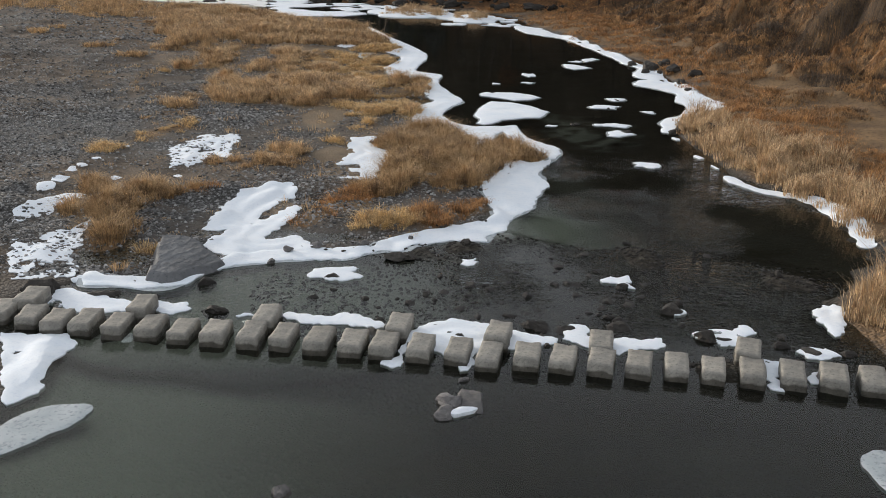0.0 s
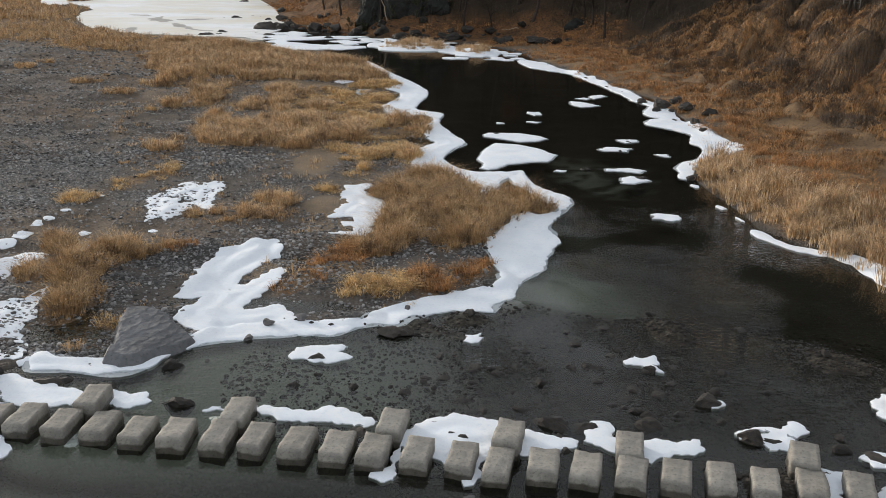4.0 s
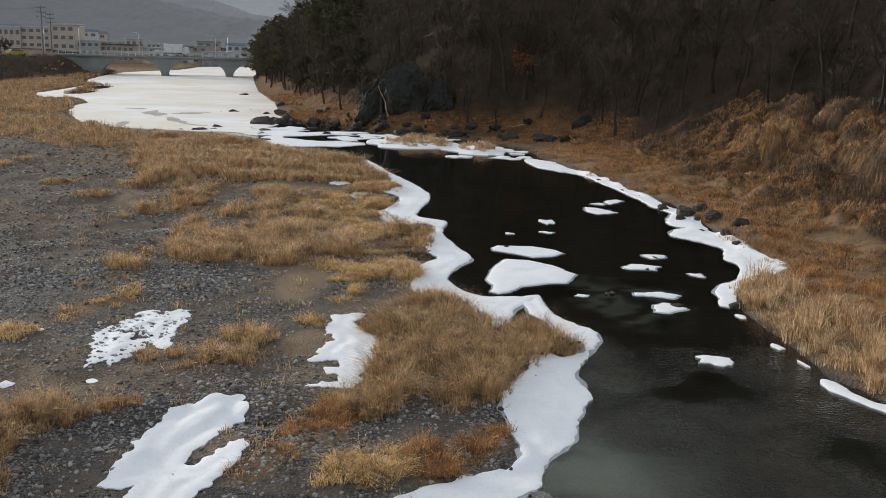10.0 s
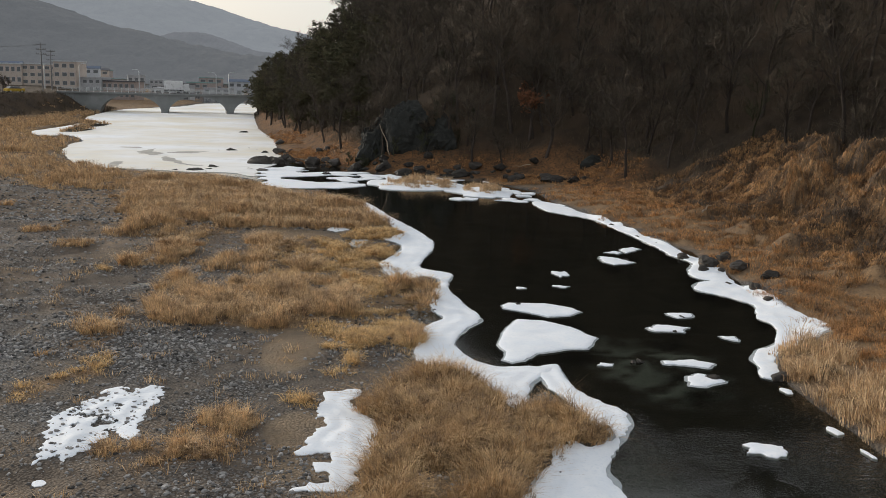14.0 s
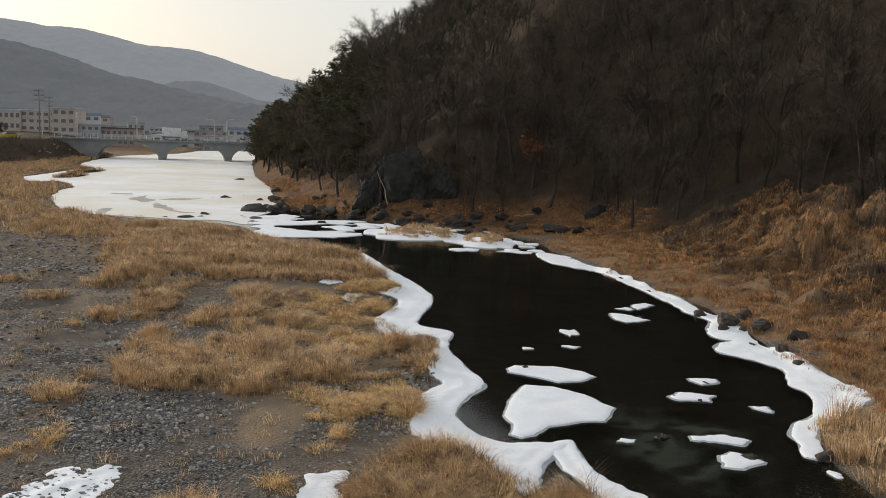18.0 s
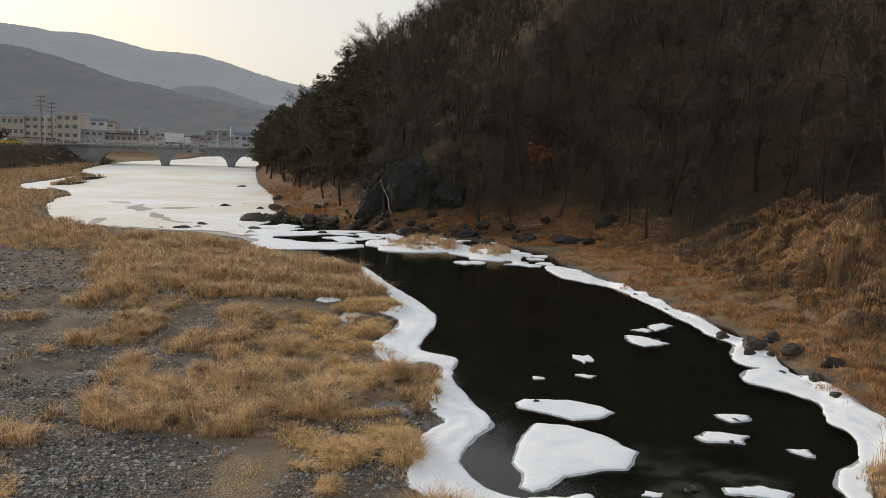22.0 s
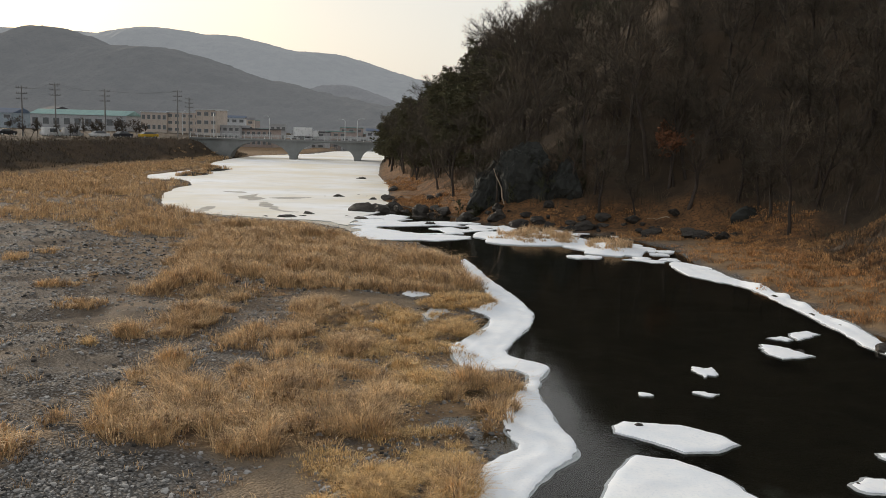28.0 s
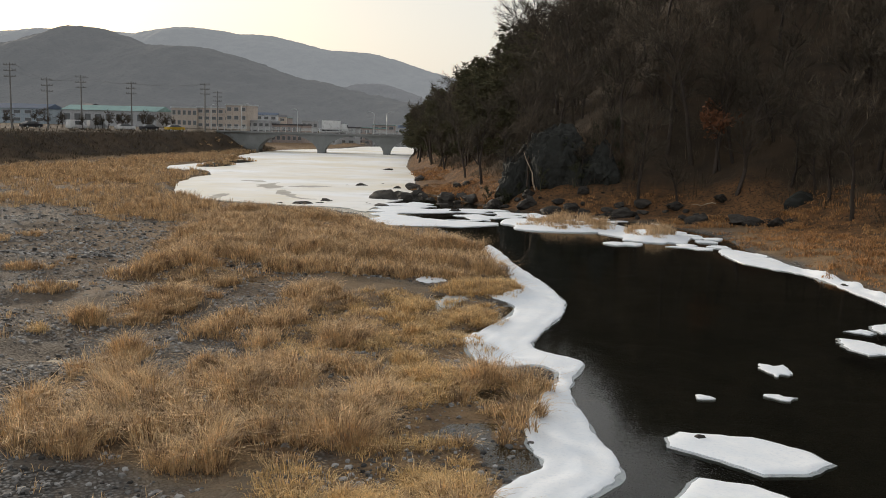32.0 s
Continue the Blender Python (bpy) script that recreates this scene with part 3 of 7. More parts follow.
bed("tawny", [(-8.5, 46.3), (-9.1, 48.6), (-9.6, 50.8), (-9.8, 52.6), (-10.6, 56.4), (-9.2, 57.1), (-8.2, 56.4), (-7.9, 54.2), (-8.6, 53.4), (-8.6, 51.6), (-8.0, 49.0), (-7.8, 46.9), (-8.0, 46.0)])
bed("sparse", [(-10.7, 47.3), (-11.2, 49.6), (-10.4, 50.5), (-9.7, 49.2), (-9.4, 47.2), (-9.8, 46.7)])
bed("tawny", [(-6.7, 46.6), (-7.4, 49.4), (-7.1, 51.3), (-6.1, 50.9), (-5.8, 48.9), (-5.9, 47.0), (-6.1, 45.6)])
bed("tawny", [(-15.3, 48.3), (-15.6, 50.0), (-14.9, 51.5), (-14.4, 52.6), (-14.0, 54.6), (-13.5, 55.0), (-12.6, 51.7), (-12.9, 50.3), (-12.8, 49.1), (-13.7, 48.7), (-14.5, 48.1)])
bed("sparse", [(-20.7, 52.2), (-20.9, 54.0), (-19.9, 54.1), (-19.2, 52.9), (-20.0, 52.2)])
bed("sparse", [(-19.2, 53.2), (-19.7, 55.0), (-18.8, 54.4), (-18.7, 53.5)])
bed("golden", [(-15.8, 46.8), (-16.2, 47.7), (-15.8, 47.5), (-15.5, 46.8)])
bed("sparse", [(-18.1, 53.6), (-18.2, 54.6), (-17.0, 53.6), (-17.1, 52.9)])
bed("sparse", [(-29.9, 63.0), (-31.3, 65.8), (-29.6, 64.2), (-28.5, 62.5)])
bed("sparse", [(-29.8, 66.6), (-31.3, 70.0), (-30.3, 69.8), (-29.2, 67.3)])
bed("sparse", [(-24.7, 57.0), (-24.6, 58.4), (-23.0, 58.3), (-22.6, 60.0), (-21.8, 58.9), (-22.4, 57.3), (-23.7, 56.6)])
bed("broad", [(-19.9, 57.0), (-19.7, 58.4), (-18.5, 58.7), (-19.2, 62.8), (-22.0, 66.6), (-24.0, 73.2), (-26.3, 82.9), (-25.9, 86.3), (-23.2, 85.5), (-19.8, 87.7), (-15.7, 83.2), (-12.6, 77.6), (-10.2, 73.8), (-7.7, 76.4), (-6.0, 74.8), (-4.1, 68.1), (-2.6, 62.4), (-3.6, 61.8), (-5.1, 60.8), (-6.4, 61.3), (-7.4, 60.8), (-8.8, 59.7), (-10.2, 58.7), (-11.6, 59.6), (-12.5, 58.8), (-13.1, 58.2), (-13.3, 56.7), (-14.9, 55.8), (-16.5, 57.0), (-17.6, 57.0), (-18.9, 56.7)])
bed("short", [(-4.2, 62.1), (-2.7, 61.5), (-1.8, 59.4), (-2.3, 57.3), (-3.5, 57.0), (-4.9, 57.8), (-5.3, 58.6)])
bed("golden", [(-4.0, 53.9), (-3.3, 55.3), (-2.5, 56.8), (-1.7, 56.1), (-1.7, 53.8), (-2.2, 52.5), (-2.9, 51.3), (-3.5, 52.0)])
bed("short", [(-6.1, 52.8), (-6.2, 55.2), (-4.8, 55.8), (-4.2, 53.9), (-3.3, 51.1), (-3.9, 49.6), (-4.9, 49.5), (-5.6, 50.5)])
bed("golden", [(-3.6, 34.7), (-3.9, 35.9), (-3.7, 36.5), (-3.3, 36.9), (-3.0, 37.5), (-2.5, 37.2), (-2.1, 36.0), (-1.8, 35.2)])
bed("golden", [(-2.2, 38.3), (-2.0, 38.8), (-1.4, 39.4), (-0.9, 39.5), (-0.7, 38.8), (-1.1, 38.3), (-1.8, 37.8)])
bed("tawny", [(-0.9, 35.6), (-0.9, 36.8), (-0.5, 37.6), (-0.2, 37.5), (-0.3, 36.7), (-0.3, 35.9)])
bed("golden", [(-1.8, 35.3), (-1.8, 36.4), (-1.6, 36.8), (-1.3, 36.3), (-1.3, 35.5)])
BEDS.append([(-30.5, 83.0, 4.5, 7.0, 0.2), (-9.5, 73.0, 2.5, 4.0, 0.35)])
BEDS.append([(-33, 90, 6, 5, 0), (-42, 95, 9, 8, 0.2), (-44, 86, 6, 5, 0)])
BEDS.append([(-56, 118, 13, 22, 0.3), (-70, 128, 9, 24, 0.1), (-75, 172, 8, 26, 0.15), (-60, 148, 9, 6, 0.2), (-82, 215, 5, 14, 0.1)])
BEDS.append([(-1.3, 87.6, 3.8, 3.3, 0), (4.3, 83.6, 1.5, 2.4, 0)])
BEDS.append([(13.0, 29.5, 1.9, 4.6, 0.05), (13.0, 34.2, 1.5, 1.6, 0), (14.2, 25.0, 2.2, 3.0, -0.35), (14.9, 20.5, 1.3, 3.4, 0), (12.6, 36.5, 0.7, 0.7, 0), (13.4, 36.3, 1.2, 1.2, 0)])
BEDS.append([(11.6, 11.6, 1.2, 1.9, -0.3), (12.4, 13.6, 1.2, 1.2, 0)])
BEDS.append([(16.4, 31.0, 2.2, 8.0, 0.1), (17.5, 42.5, 2.4, 5.0, 0.0), (17.0, 22.0, 2.6, 5.0, -0.2), (16.0, 12.0, 3.2, 5.0, -0.2)])
BEDS.append([(18.0, 51.5, 2.8, 5.0, 0.0), (16.6, 60.5, 2.6, 5.0, 0.15), (15.2, 70.0, 3.2, 6.0, 0.25), (12.6, 80.0, 3.0, 7.0, 0.4), (8.5, 90.5, 6.0, 3.0, 0.1), (15.0, 88.0, 4.0, 5.0, 0.3), (0.0, 96.5, 7.0, 1.6, 0.0), (-13.5, 111.0, 3.6, 11.0, 0.45), (-23.0, 141.0, 2.5, 14.0, 0.35)])
BEDS.append([(19.4, 47.8, 2.2, 4.0, 0.1), (18.5, 38.0, 2.6, 7.0, 0.1), (19.0, 56.0, 2.0, 6.0, 0.1), (17.4, 73.0, 2.0, 5.0, 0.3)])
BEDS.append([(25.5, 58.0, 5.5, 15.0, 0.08), (24.0, 74.0, 5.0, 8.0, 0.3), (28.0, 42.0, 5.5, 9.0, -0.1), (29.5, 26.0, 5.0, 9.0, -0.2)])


def build_ground():
    xs = axis(-14, 24, 0.25, [(-120, 1.032), (-4000, 1.13)], [(120, 1.032), (4000, 1.13)])
    ys = axis(6, 62, 0.25, [(-60, 1.08), (-4000, 1.4)], [(260, 1.021), (4500, 1.11)])
    gx, gy = np.meshgrid(xs, ys)
    gx, gy = gx.ravel(), gy.ravel()
    z, wet, hill, dyke, shallow, right = lie(gx, gy)
    nx, ny = len(xs), len(ys)
    i, j = np.meshgrid(np.arange(ny - 1), np.arange(nx - 1), indexing="ij")
    a = i * nx + j
    faces = np.stack([a, a + 1, a + nx + 1, a + nx], -1).reshape(-1, 4)
    me = fast_mesh("ground", np.stack([gx, gy, z], -1), faces, True)
    patchy = fbm(gx, gy, 5, 51)
    green = (np.exp(-(((gx + 15) / 14) ** 2 + ((gy - 75) / 22) ** 2)) + ramp(gy, 95, 125)) * (1 - right) * 0.9
    turf = np.clip(right * ramp(hill, -2, 1) * ramp(hill, 12.5, 10.5) * 0.9 + ramp(patchy, 0.45, 0.6) * 0.22 * ramp(-wet, 0.5, 2) + green + right * ramp(-wet, 0.3, 2.5) * ramp(patchy, 0.25, 0.5), 0, 1)
    for bed in BEDS:
        for cx, cy, rx, ry, turn in bed:
            c, q = math.cos(turn), math.sin(turn)
            u, v = c * (gx - cx) + q * (gy - cy), c * (gy - cy) - q * (gx - cx)
            turf = np.maximum(turf, 0.9 * ramp(1.12 - np.hypot(u / rx, v / ry) + 0.9 * (patchy - 0.5), 0, 0.4) * ramp(-wet, -0.1, 0.5))
    for outlines in TURF.values():
        for outline in outlines:
            p = np.array(outline)
            x0, y0, x1, y1 = *(p.min(0) - 1), *(p.max(0) + 1)
            near = (gx > x0) & (gx < x1) & (gy > y0) & (gy < y1)
            turf[near] = np.maximum(turf[near], 0.85 * ramp(sdist(gx[near], gy[near], outline) + 1.2 * (fbm(gx[near], gy[near], 0.9, 53) - 0.5), -0.2, 0.4))
    sandy = np.zeros(len(gx))
    for cx, cy, rx, ry in [(-4.8, 35.0, 1.0, 3.0), (-6.2, 38.5, 1.5, 1.6), (-4.5, 20.0, 0.7, 0.9), (-6.1, 17.7, 0.7, 0.6), (-3.5, 27.4, 0.9, 1.4), (-3.1, 24.8, 0.8, 0.8), (-8.0, 58.3, 3.0, 1.6)]:
        sandy = np.maximum(sandy, ramp(1.15 - np.hypot((gx - cx) / rx, (gy - cy) / ry) + 0.5 * (patchy - 0.5), 0, 0.35))
    cover = {"turf": turf, "sand": sandy, "litter": np.maximum(ramp(hill, -1.0, 3.5) * (1 - ramp(gy, 80, 66) * ramp(hill, 12.5, 10.5)), ramp(dyke, -1, 1)),
             "bed": ramp(wet, -0.25, 0.35), "shallow": np.zeros(len(gx))}
    cover["leaf"] = ramp(hill, -4.0, -1.0) * ramp(hill, 5.0, 2.0) * ramp(gy, 58, 76) * right * ramp(wet, 0.0, -0.6)
    cover["turf"] = np.maximum(turf, 0.9 * right * ramp(wet, -0.2, -0.9) * ramp(fbm(gx, gy, 1.6, 75), 0.25, 0.5))
    cover["soil"] = 0.9 * ramp(fbm(gx, gy, 3, 71) + 0.25 * (vnoise(gx, gy, 0.6, 72) - 0.5), 0.5, 0.36)
    cover["bed"] = cover["bed"] * (1 - 0.75 * shallow)
    cover["shallow"] = shallow * ramp(wet, -0.4, 0.1)
    stones = ramp(1.1 - np.hypot((gx - 8.2) / 2.6, (gy - 35.8) / 4.2) + 0.8 * (fbm(gx, gy, 1.6, 59) - 0.5), 0, 0.5)
    cover["shallow"] = np.maximum(cover["shallow"], 0.85 * stones * ramp(wet, 0.0, 0.8))
    cover["bed"] = cover["bed"] * (1 - 0.8 * stones)
    # silty patches whose pale colour also paints in the sky's reflection
    cover["silt_sheen"] = ramp(wet, 0.0, 0.6) * np.maximum(np.maximum(0.95 * ramp(gy, 9.6, 8.6) * (0.02 + 0.98 * ramp(gx, 3.5, -6.0)), (0.2 + 0.8 * ramp(gx, 8.5, 4.0)) * ramp(gy, 33, 22) * ramp(gy, 10, 12) * ramp(fbm(gx, gy, 4, 57), 0.2, 0.5) * (1 - shallow)), 0.85 * ramp(gx, 2.5, -1.5) * ramp(gy, 16.5, 14.5) * ramp(gy, 9, 10))
    cover["silt_sheen"] = np.maximum(cover["silt_sheen"], 0.6 * stones * ramp(wet, 0.0, 0.8) * ramp(vnoise(gx, gy, 0.5, 60), 0.3, 0.7))
    cover["bed"] = cover["bed"] * (1 - cover["silt_sheen"])
    for name, values in cover.items():
        at = me.attributes.new(name, "FLOAT", "POINT")
        at.data.foreach_set("value", np.clip(values, 0, 1).astype(np.float32))
    solid("ground", me, M_GROUND, label="gravel bar, dry turf and leaf-littered slopes of a winter river valley", category="ground", kind="structure")


build_ground()
water_mesh = fast_mesh("water", [(-3900, -3900, 0), (3900, -3900, 0), (3900, 4400, 0), (-3900, 4400, 0)], [(0, 1, 2, 3)])
solid("water", water_mesh, M_WATER, label="calm dark river water with faint ripples", category="water", kind="structure")


# ---- ice and snow ----
def straight_through(points, step):
    """Straight runs between points, sampled about every step metres."""
    p = np.asarray(points, float)
    out = []
    for a, b in zip(p, np.roll(p, -1, 0)):
        m = max(1, int(np.linalg.norm(b - a) / step))
        out += [a + (b - a) * u for u in np.arange(m) / m]
    return np.array(out)


def slab(name, outline, thick, material, label, category, step=0.2, rough=0.06, seed=0, on_ground=True, lip=0.035, group="", sharp=False, kind="", grow=0.0, parent=None, holes=0.0):
    """A sheet of ice or snow with a rounded lip, lying on the water or the ground."""
    edge = straight_through(outline, step) if sharp else curve_through(outline, step)
    way = np.roll(edge, -1, 0) - np.roll(edge, 1, 0)
    nrm = np.stack([way[:, 1], -way[:, 0]], -1) / (np.linalg.norm(way, axis=1, keepdims=True) + 1e-9)
    area = 0.5 * np.sum(edge[:, 0] * np.roll(edge[:, 1], -1) - np.roll(edge[:, 0], -1) * edge[:, 1])
    nrm *= np.sign(area)
    wob = fbm(edge[:, 0], edge[:, 1], step * 5, 60 + seed) - 0.5
    wob = wob * 2 + 1.1 * (vnoise(edge[:, 0], edge[:, 1], step * 1.9, 160 + seed) - 0.5) + 1.2 * (vnoise(edge[:, 0], edge[:, 1], step * 9, 170 + seed) - 0.5)
    edge = edge + nrm * (wob * rough + grow)[:, None]
    x0, y0 = edge.min(0)
    x1, y1 = edge.max(0)
    gap = max(step * 1.2, (x1 - x0) * (y1 - y0) ** 0.5 / 900)
    gx, gy = np.meshgrid(np.arange(x0, x1, gap), np.arange(y0, y1, gap))
    rng = np.random.default_rng(seed)
    gx, gy = (gx + rng.uniform(-0.3, 0.3, gx.shape) * gap).ravel(), (gy + rng.uniform(-0.3, 0.3, gy.shape) * gap).ravel()
    ring = edge - nrm * lip
    inner = np.concatenate([ring, np.stack([gx, gy], -1)])
    deep = sdist(inner[:, 0], inner[:, 1], edge.tolist())
    inner = inner[deep > lip * 0.6]
    n = len(edge)
    points = [Vector(p) for p in np.concatenate([edge, inner]).tolist()]
    out, _, tris, *_ = geometry.delaunay_2d_cdt(points, [(i, (i + 1) % n) for i in range(n)], [], 1, 1e-5)
    v = np.array([tuple(p) for p in out])
    d = np.maximum(sdist(v[:, 0], v[:, 1], edge.tolist()), 0)
    base = np.maximum(height(v[:, 0], v[:, 1]), 0.0) if on_ground else np.zeros(len(v))
    z = base + 0.6 * thick + 0.4 * thick * ramp(d, -0.02, lip * 2.2) + (0.07 if thick > 0.055 else 0.03) * (fbm(v[:, 0], v[:, 1], 0.9, 80 + seed) - 0.35) * ramp(d, 0, 0.5)
    terrace = (0.02 if on_ground else 0.004) * np.sin(d * 9 + 3 * fbm(v[:, 0], v[:, 1], 1.5, 90 + seed)) * ramp(d, 0.1, 0.4) * ramp(d, 1.6, 0.8)
    z = z + terrace
    faces = [tuple(t) for t in tris]
    if holes:
        mid = np.array([v[list(t)].mean(0) for t in faces])
        gone = 0.6 * fbm(mid[:, 0], mid[:, 1], 0.26, 180 + seed) + 0.4 * vnoise(mid[:, 0], mid[:, 1], 1.1, 181 + seed) < holes
        faces = [t for t, g in zip(faces, gone) if not g]
    count = {}
    for t in faces:
        for a, b in zip(t, (*t[1:], t[0])):
            count[(a, b)] = 1
    rim = [e for e in count if (e[1], e[0]) not in count]
    low = {}
    verts = [(*p, h) for p, h in zip(v.tolist(), z.tolist())]
    for a, b in rim:
        for k in (a, b):
            if k not in low:
                low[k] = len(verts)
                verts.append((v[k, 0], v[k, 1], base[k] - 0.06))
        q = len(verts)
        verts += [verts[a], verts[b]]
        faces.append((q, low[a], low[b], q + 1))
    me = bpy.data.meshes.new(name)
    me.from_pydata(verts, [], faces)
    me.polygons.foreach_set("use_smooth", np.ones(len(me.polygons), bool))
    return solid(name, me, material, parent, label, category, group, kind)


def blob(cx, cy, rx, ry, turn=0.0, seed=0, n=9, rough=0.28):
    rng = np.random.default_rng(seed + 500)
    a = np.linspace(0, 2 * np.pi, n, endpoint=False) + rng.uniform(-0.2, 0.2, n)
    r = 1 + rng.uniform(-rough, rough, n)
    x, y, c, s = rx * r * np.cos(a), ry * r * np.sin(a), math.cos(turn), math.sin(turn)
    return np.stack([cx + c * x - s * y, cy + s * x + c * y], -1)


ICE = "ice along the banks"
SHELF_LOW = [(-8.6, 13.5), (-7.8, 13.5), (-6.9, 13.3), (-6.2, 13.6), (-5.6, 14.6), (-4.9, 15.1), (-4.1, 15.4), (-3.4, 15.6), (-2.7, 15.7), (-2.0, 15.7), (-1.4, 16.2), (-0.9, 16.4), (-0.4, 16.4), (0.0, 16.9), (0.7, 17.4), (1.4, 17.5), (2.1, 17.4),
             (2.2, 17.7), (2.7, 18.7), (3.1, 19.7), (3.9, 21.0), (4.1, 22.2), (4.5, 23.1), (4.7, 24.3), (4.6, 25.6), (5.1, 27.0), (5.6, 28.0), (5.9, 29.3), (5.3, 30.3), (4.8, 31.3), (4.5, 32.5), (4.4, 34.0), (3.7, 33.4)]
SHELF_LOW += [(3.9, 31.6), (4.2, 30.8), (4.6, 28.6), (5.1, 28.3), (5.1, 27.6), (4.4, 26.7), (3.9, 27.0), (3.5, 26.8), (3.2, 25.6), (2.7, 24.6), (2.2, 22.7), (2.3, 21.7), (2.4, 20.3), (2.3, 19.4), (1.9, 19.1), (1.2, 18.9), (1.0, 18.7), (0.2, 18.2), (-0.5, 17.6), (-1.1, 17.2), (-1.4, 16.7), (-2.2, 16.6), (-2.8, 16.6), (-3.1, 16.7), (-4.0, 16.4), (-4.9, 16.0), (-5.9, 15.0), (-6.4, 14.4), (-7.8, 14.1), (-8.7, 14.3)]
shelf = slab("ice_shelf", SHELF_LOW, 0.058, M_SNOW, "snow-covered ice shelf edging the gravel bar with dark pebbles on it", "ice", 0.11, 0.12, 1, group=ICE)
slab("thin_edge", SHELF_LOW, 0.012, M_THIN_ICE, "thin grey clear ice", "", 0.16, 0.09, 1, lip=0.03, grow=0.06, parent=shelf)
SHELF_LEFT = [(4.3, 33.7), (3.3, 33.7), (2.5, 33.6), (1.7, 34.2), (1.0, 35.7), (1.0, 36.9), (1.5, 38.3), (2.1, 39.9), (1.4, 42.5), (0.8, 45.5), (1.0, 48.3), (-0.5, 49.8), (-0.5, 51.7),
              (0.05, 55.0), (-0.1, 58.3), (-1.4, 62.9), (-2.8, 66.5), (-4.4, 72), (-5.3, 74.4), (-5.2, 70.5), (-2.9, 63.3), (-1.9, 59.5), (-2.4, 57.6), (-1.7, 55.2), (-2.7, 50.1), (-1.8, 47.6),
              (-0.3, 47.4), (0.4, 46.6), (0.0, 43.9), (0.1, 41.3), (0.6, 39.9), (0.0, 38.8), (-0.4, 36.5), (-0.5, 34.6), (0.0, 33.6), (1.5, 32.2), (2.1, 31.0), (2.8, 29.5), (3.2, 31.6), (3.5, 32.3)]
shelf = slab("ice_shelf", SHELF_LEFT, 0.065, M_SNOW, "winding white ice shelf along the grassy bank", "ice", 0.15, 0.1, 2, group=ICE)
slab("thin_edge", SHELF_LEFT, 0.012, M_THIN_ICE, "thin grey clear ice", "", 0.18, 0.09, 2, lip=0.03, grow=0.06, parent=shelf)
SHELF_RIGHT = [(8.0, 76.5), (8.6, 72.6), (9.9, 70.6), (11.2, 69.2), (12.0, 66.5), (12.8, 62.2), (13.2, 59.5), (13.7, 56.4), (13.7, 55.2), (14.2, 53.9), (14.3, 53.0), (13.4, 50.4), (13.6, 48.9), (14.1, 48.6), (13.1, 47.8),
               (12.7, 46.2), (13.6, 45.3), (14.3, 44.2), (14.4, 43.0), (13.9, 41.3), (14.1, 40.2), (13.9, 39.1), (13.1, 37.3), (12.2, 36.4), (11.6, 35.4), (11.5, 34.4), (11.2, 33.2), (11.8, 33.3), (12.4, 35.2), (13.2, 36.6), (15.0, 37.8), (16.0, 39.0), (16.2, 40.5),
               (15.8, 42.4), (15.7, 44.6), (15.5, 46.6), (15.1, 48.1), (15.3, 50.9), (14.6, 52.0), (15.2, 53.9), (14.7, 55.7), (14.6, 58.3), (13.7, 61.6), (13.0, 66.0), (11.8, 69.8), (10.1, 76.0), (8.6, 78.2)]
shelf = slab("ice_shelf", SHELF_RIGHT, 0.06, M_SNOW, "narrow white ice shelf below the brown hillside bank", "ice", 0.17, 0.12, 3, group=ICE)
slab("thin_edge", SHELF_RIGHT, 0.012, M_THIN_ICE, "thin grey clear ice", "", 0.22, 0.09, 3, lip=0.03, grow=0.06, parent=shelf)
shelf = slab("ice_shelf", [(11.75, 25.6), (11.6, 24.8), (12.2, 23.4), (13.2, 22.4), (13.8, 20.7), (13.7, 19.1), (13.4, 17.4), (14.2, 17.6), (14.6, 19.4), (14.4, 21.4), (13.6, 22.9), (12.6, 24.1), (12.1, 25.4)],
     0.045, M_SNOW, "narrow curved ice shelf under pale reeds", "ice", 0.12, 0.1, 4, group=ICE, grow=-0.08)
for k, (cx, cy, rx, ry) in enumerate([(11.6, 28.5, 0.16, 0.3), (11.8, 26.9, 0.08, 0.3), (11.5, 31.9, 0.2, 0.28)]):
    slab("ice_ledge", blob(cx, cy, rx, ry, 0.2, k), 0.04, M_SNOW, "small white ice ledge at the foot of the reeds", "ice", 0.08, 0.03, 10 + k, group=ICE)
FROZEN = [(-33.7, 96.0), (-35.2, 95.1), (-38.6, 100.6), (-44.8, 113.8), (-47.6, 122.8), (-48.9, 130.8), (-53.5, 140.0), (-56.5, 143.0), (-58.5, 139.5), (-64.1, 148.8), (-65.2, 158.5), (-65.9, 170.2), (-68.1, 182.3), (-75.0, 199.4), (-80.8, 228.8), (-83.0, 252.6), (-78, 285), (-80, 318), (-66, 330),
          (-56, 300), (-45, 245), (-38.2, 202), (-31.5, 172.8), (-25.4, 149.6), (-21.2, 134.1), (-19.6, 122.5), (-18.6, 112.1), (-17.6, 106.0), (-17.9, 98.2), (-17.5, 91.5), (-19.6, 93.6), (-22.1, 94.2), (-24.0, 93.6), (-25.8, 94.4), (-29.0, 95.3), (-31.6, 96.2)]
slab("frozen_river", FROZEN, 0.07, M_FLATICE, "wide frozen river sheet with thin yellowish and grey patches", "ice", 1.2, 0.5, 5, False, 0.3, kind="structure")
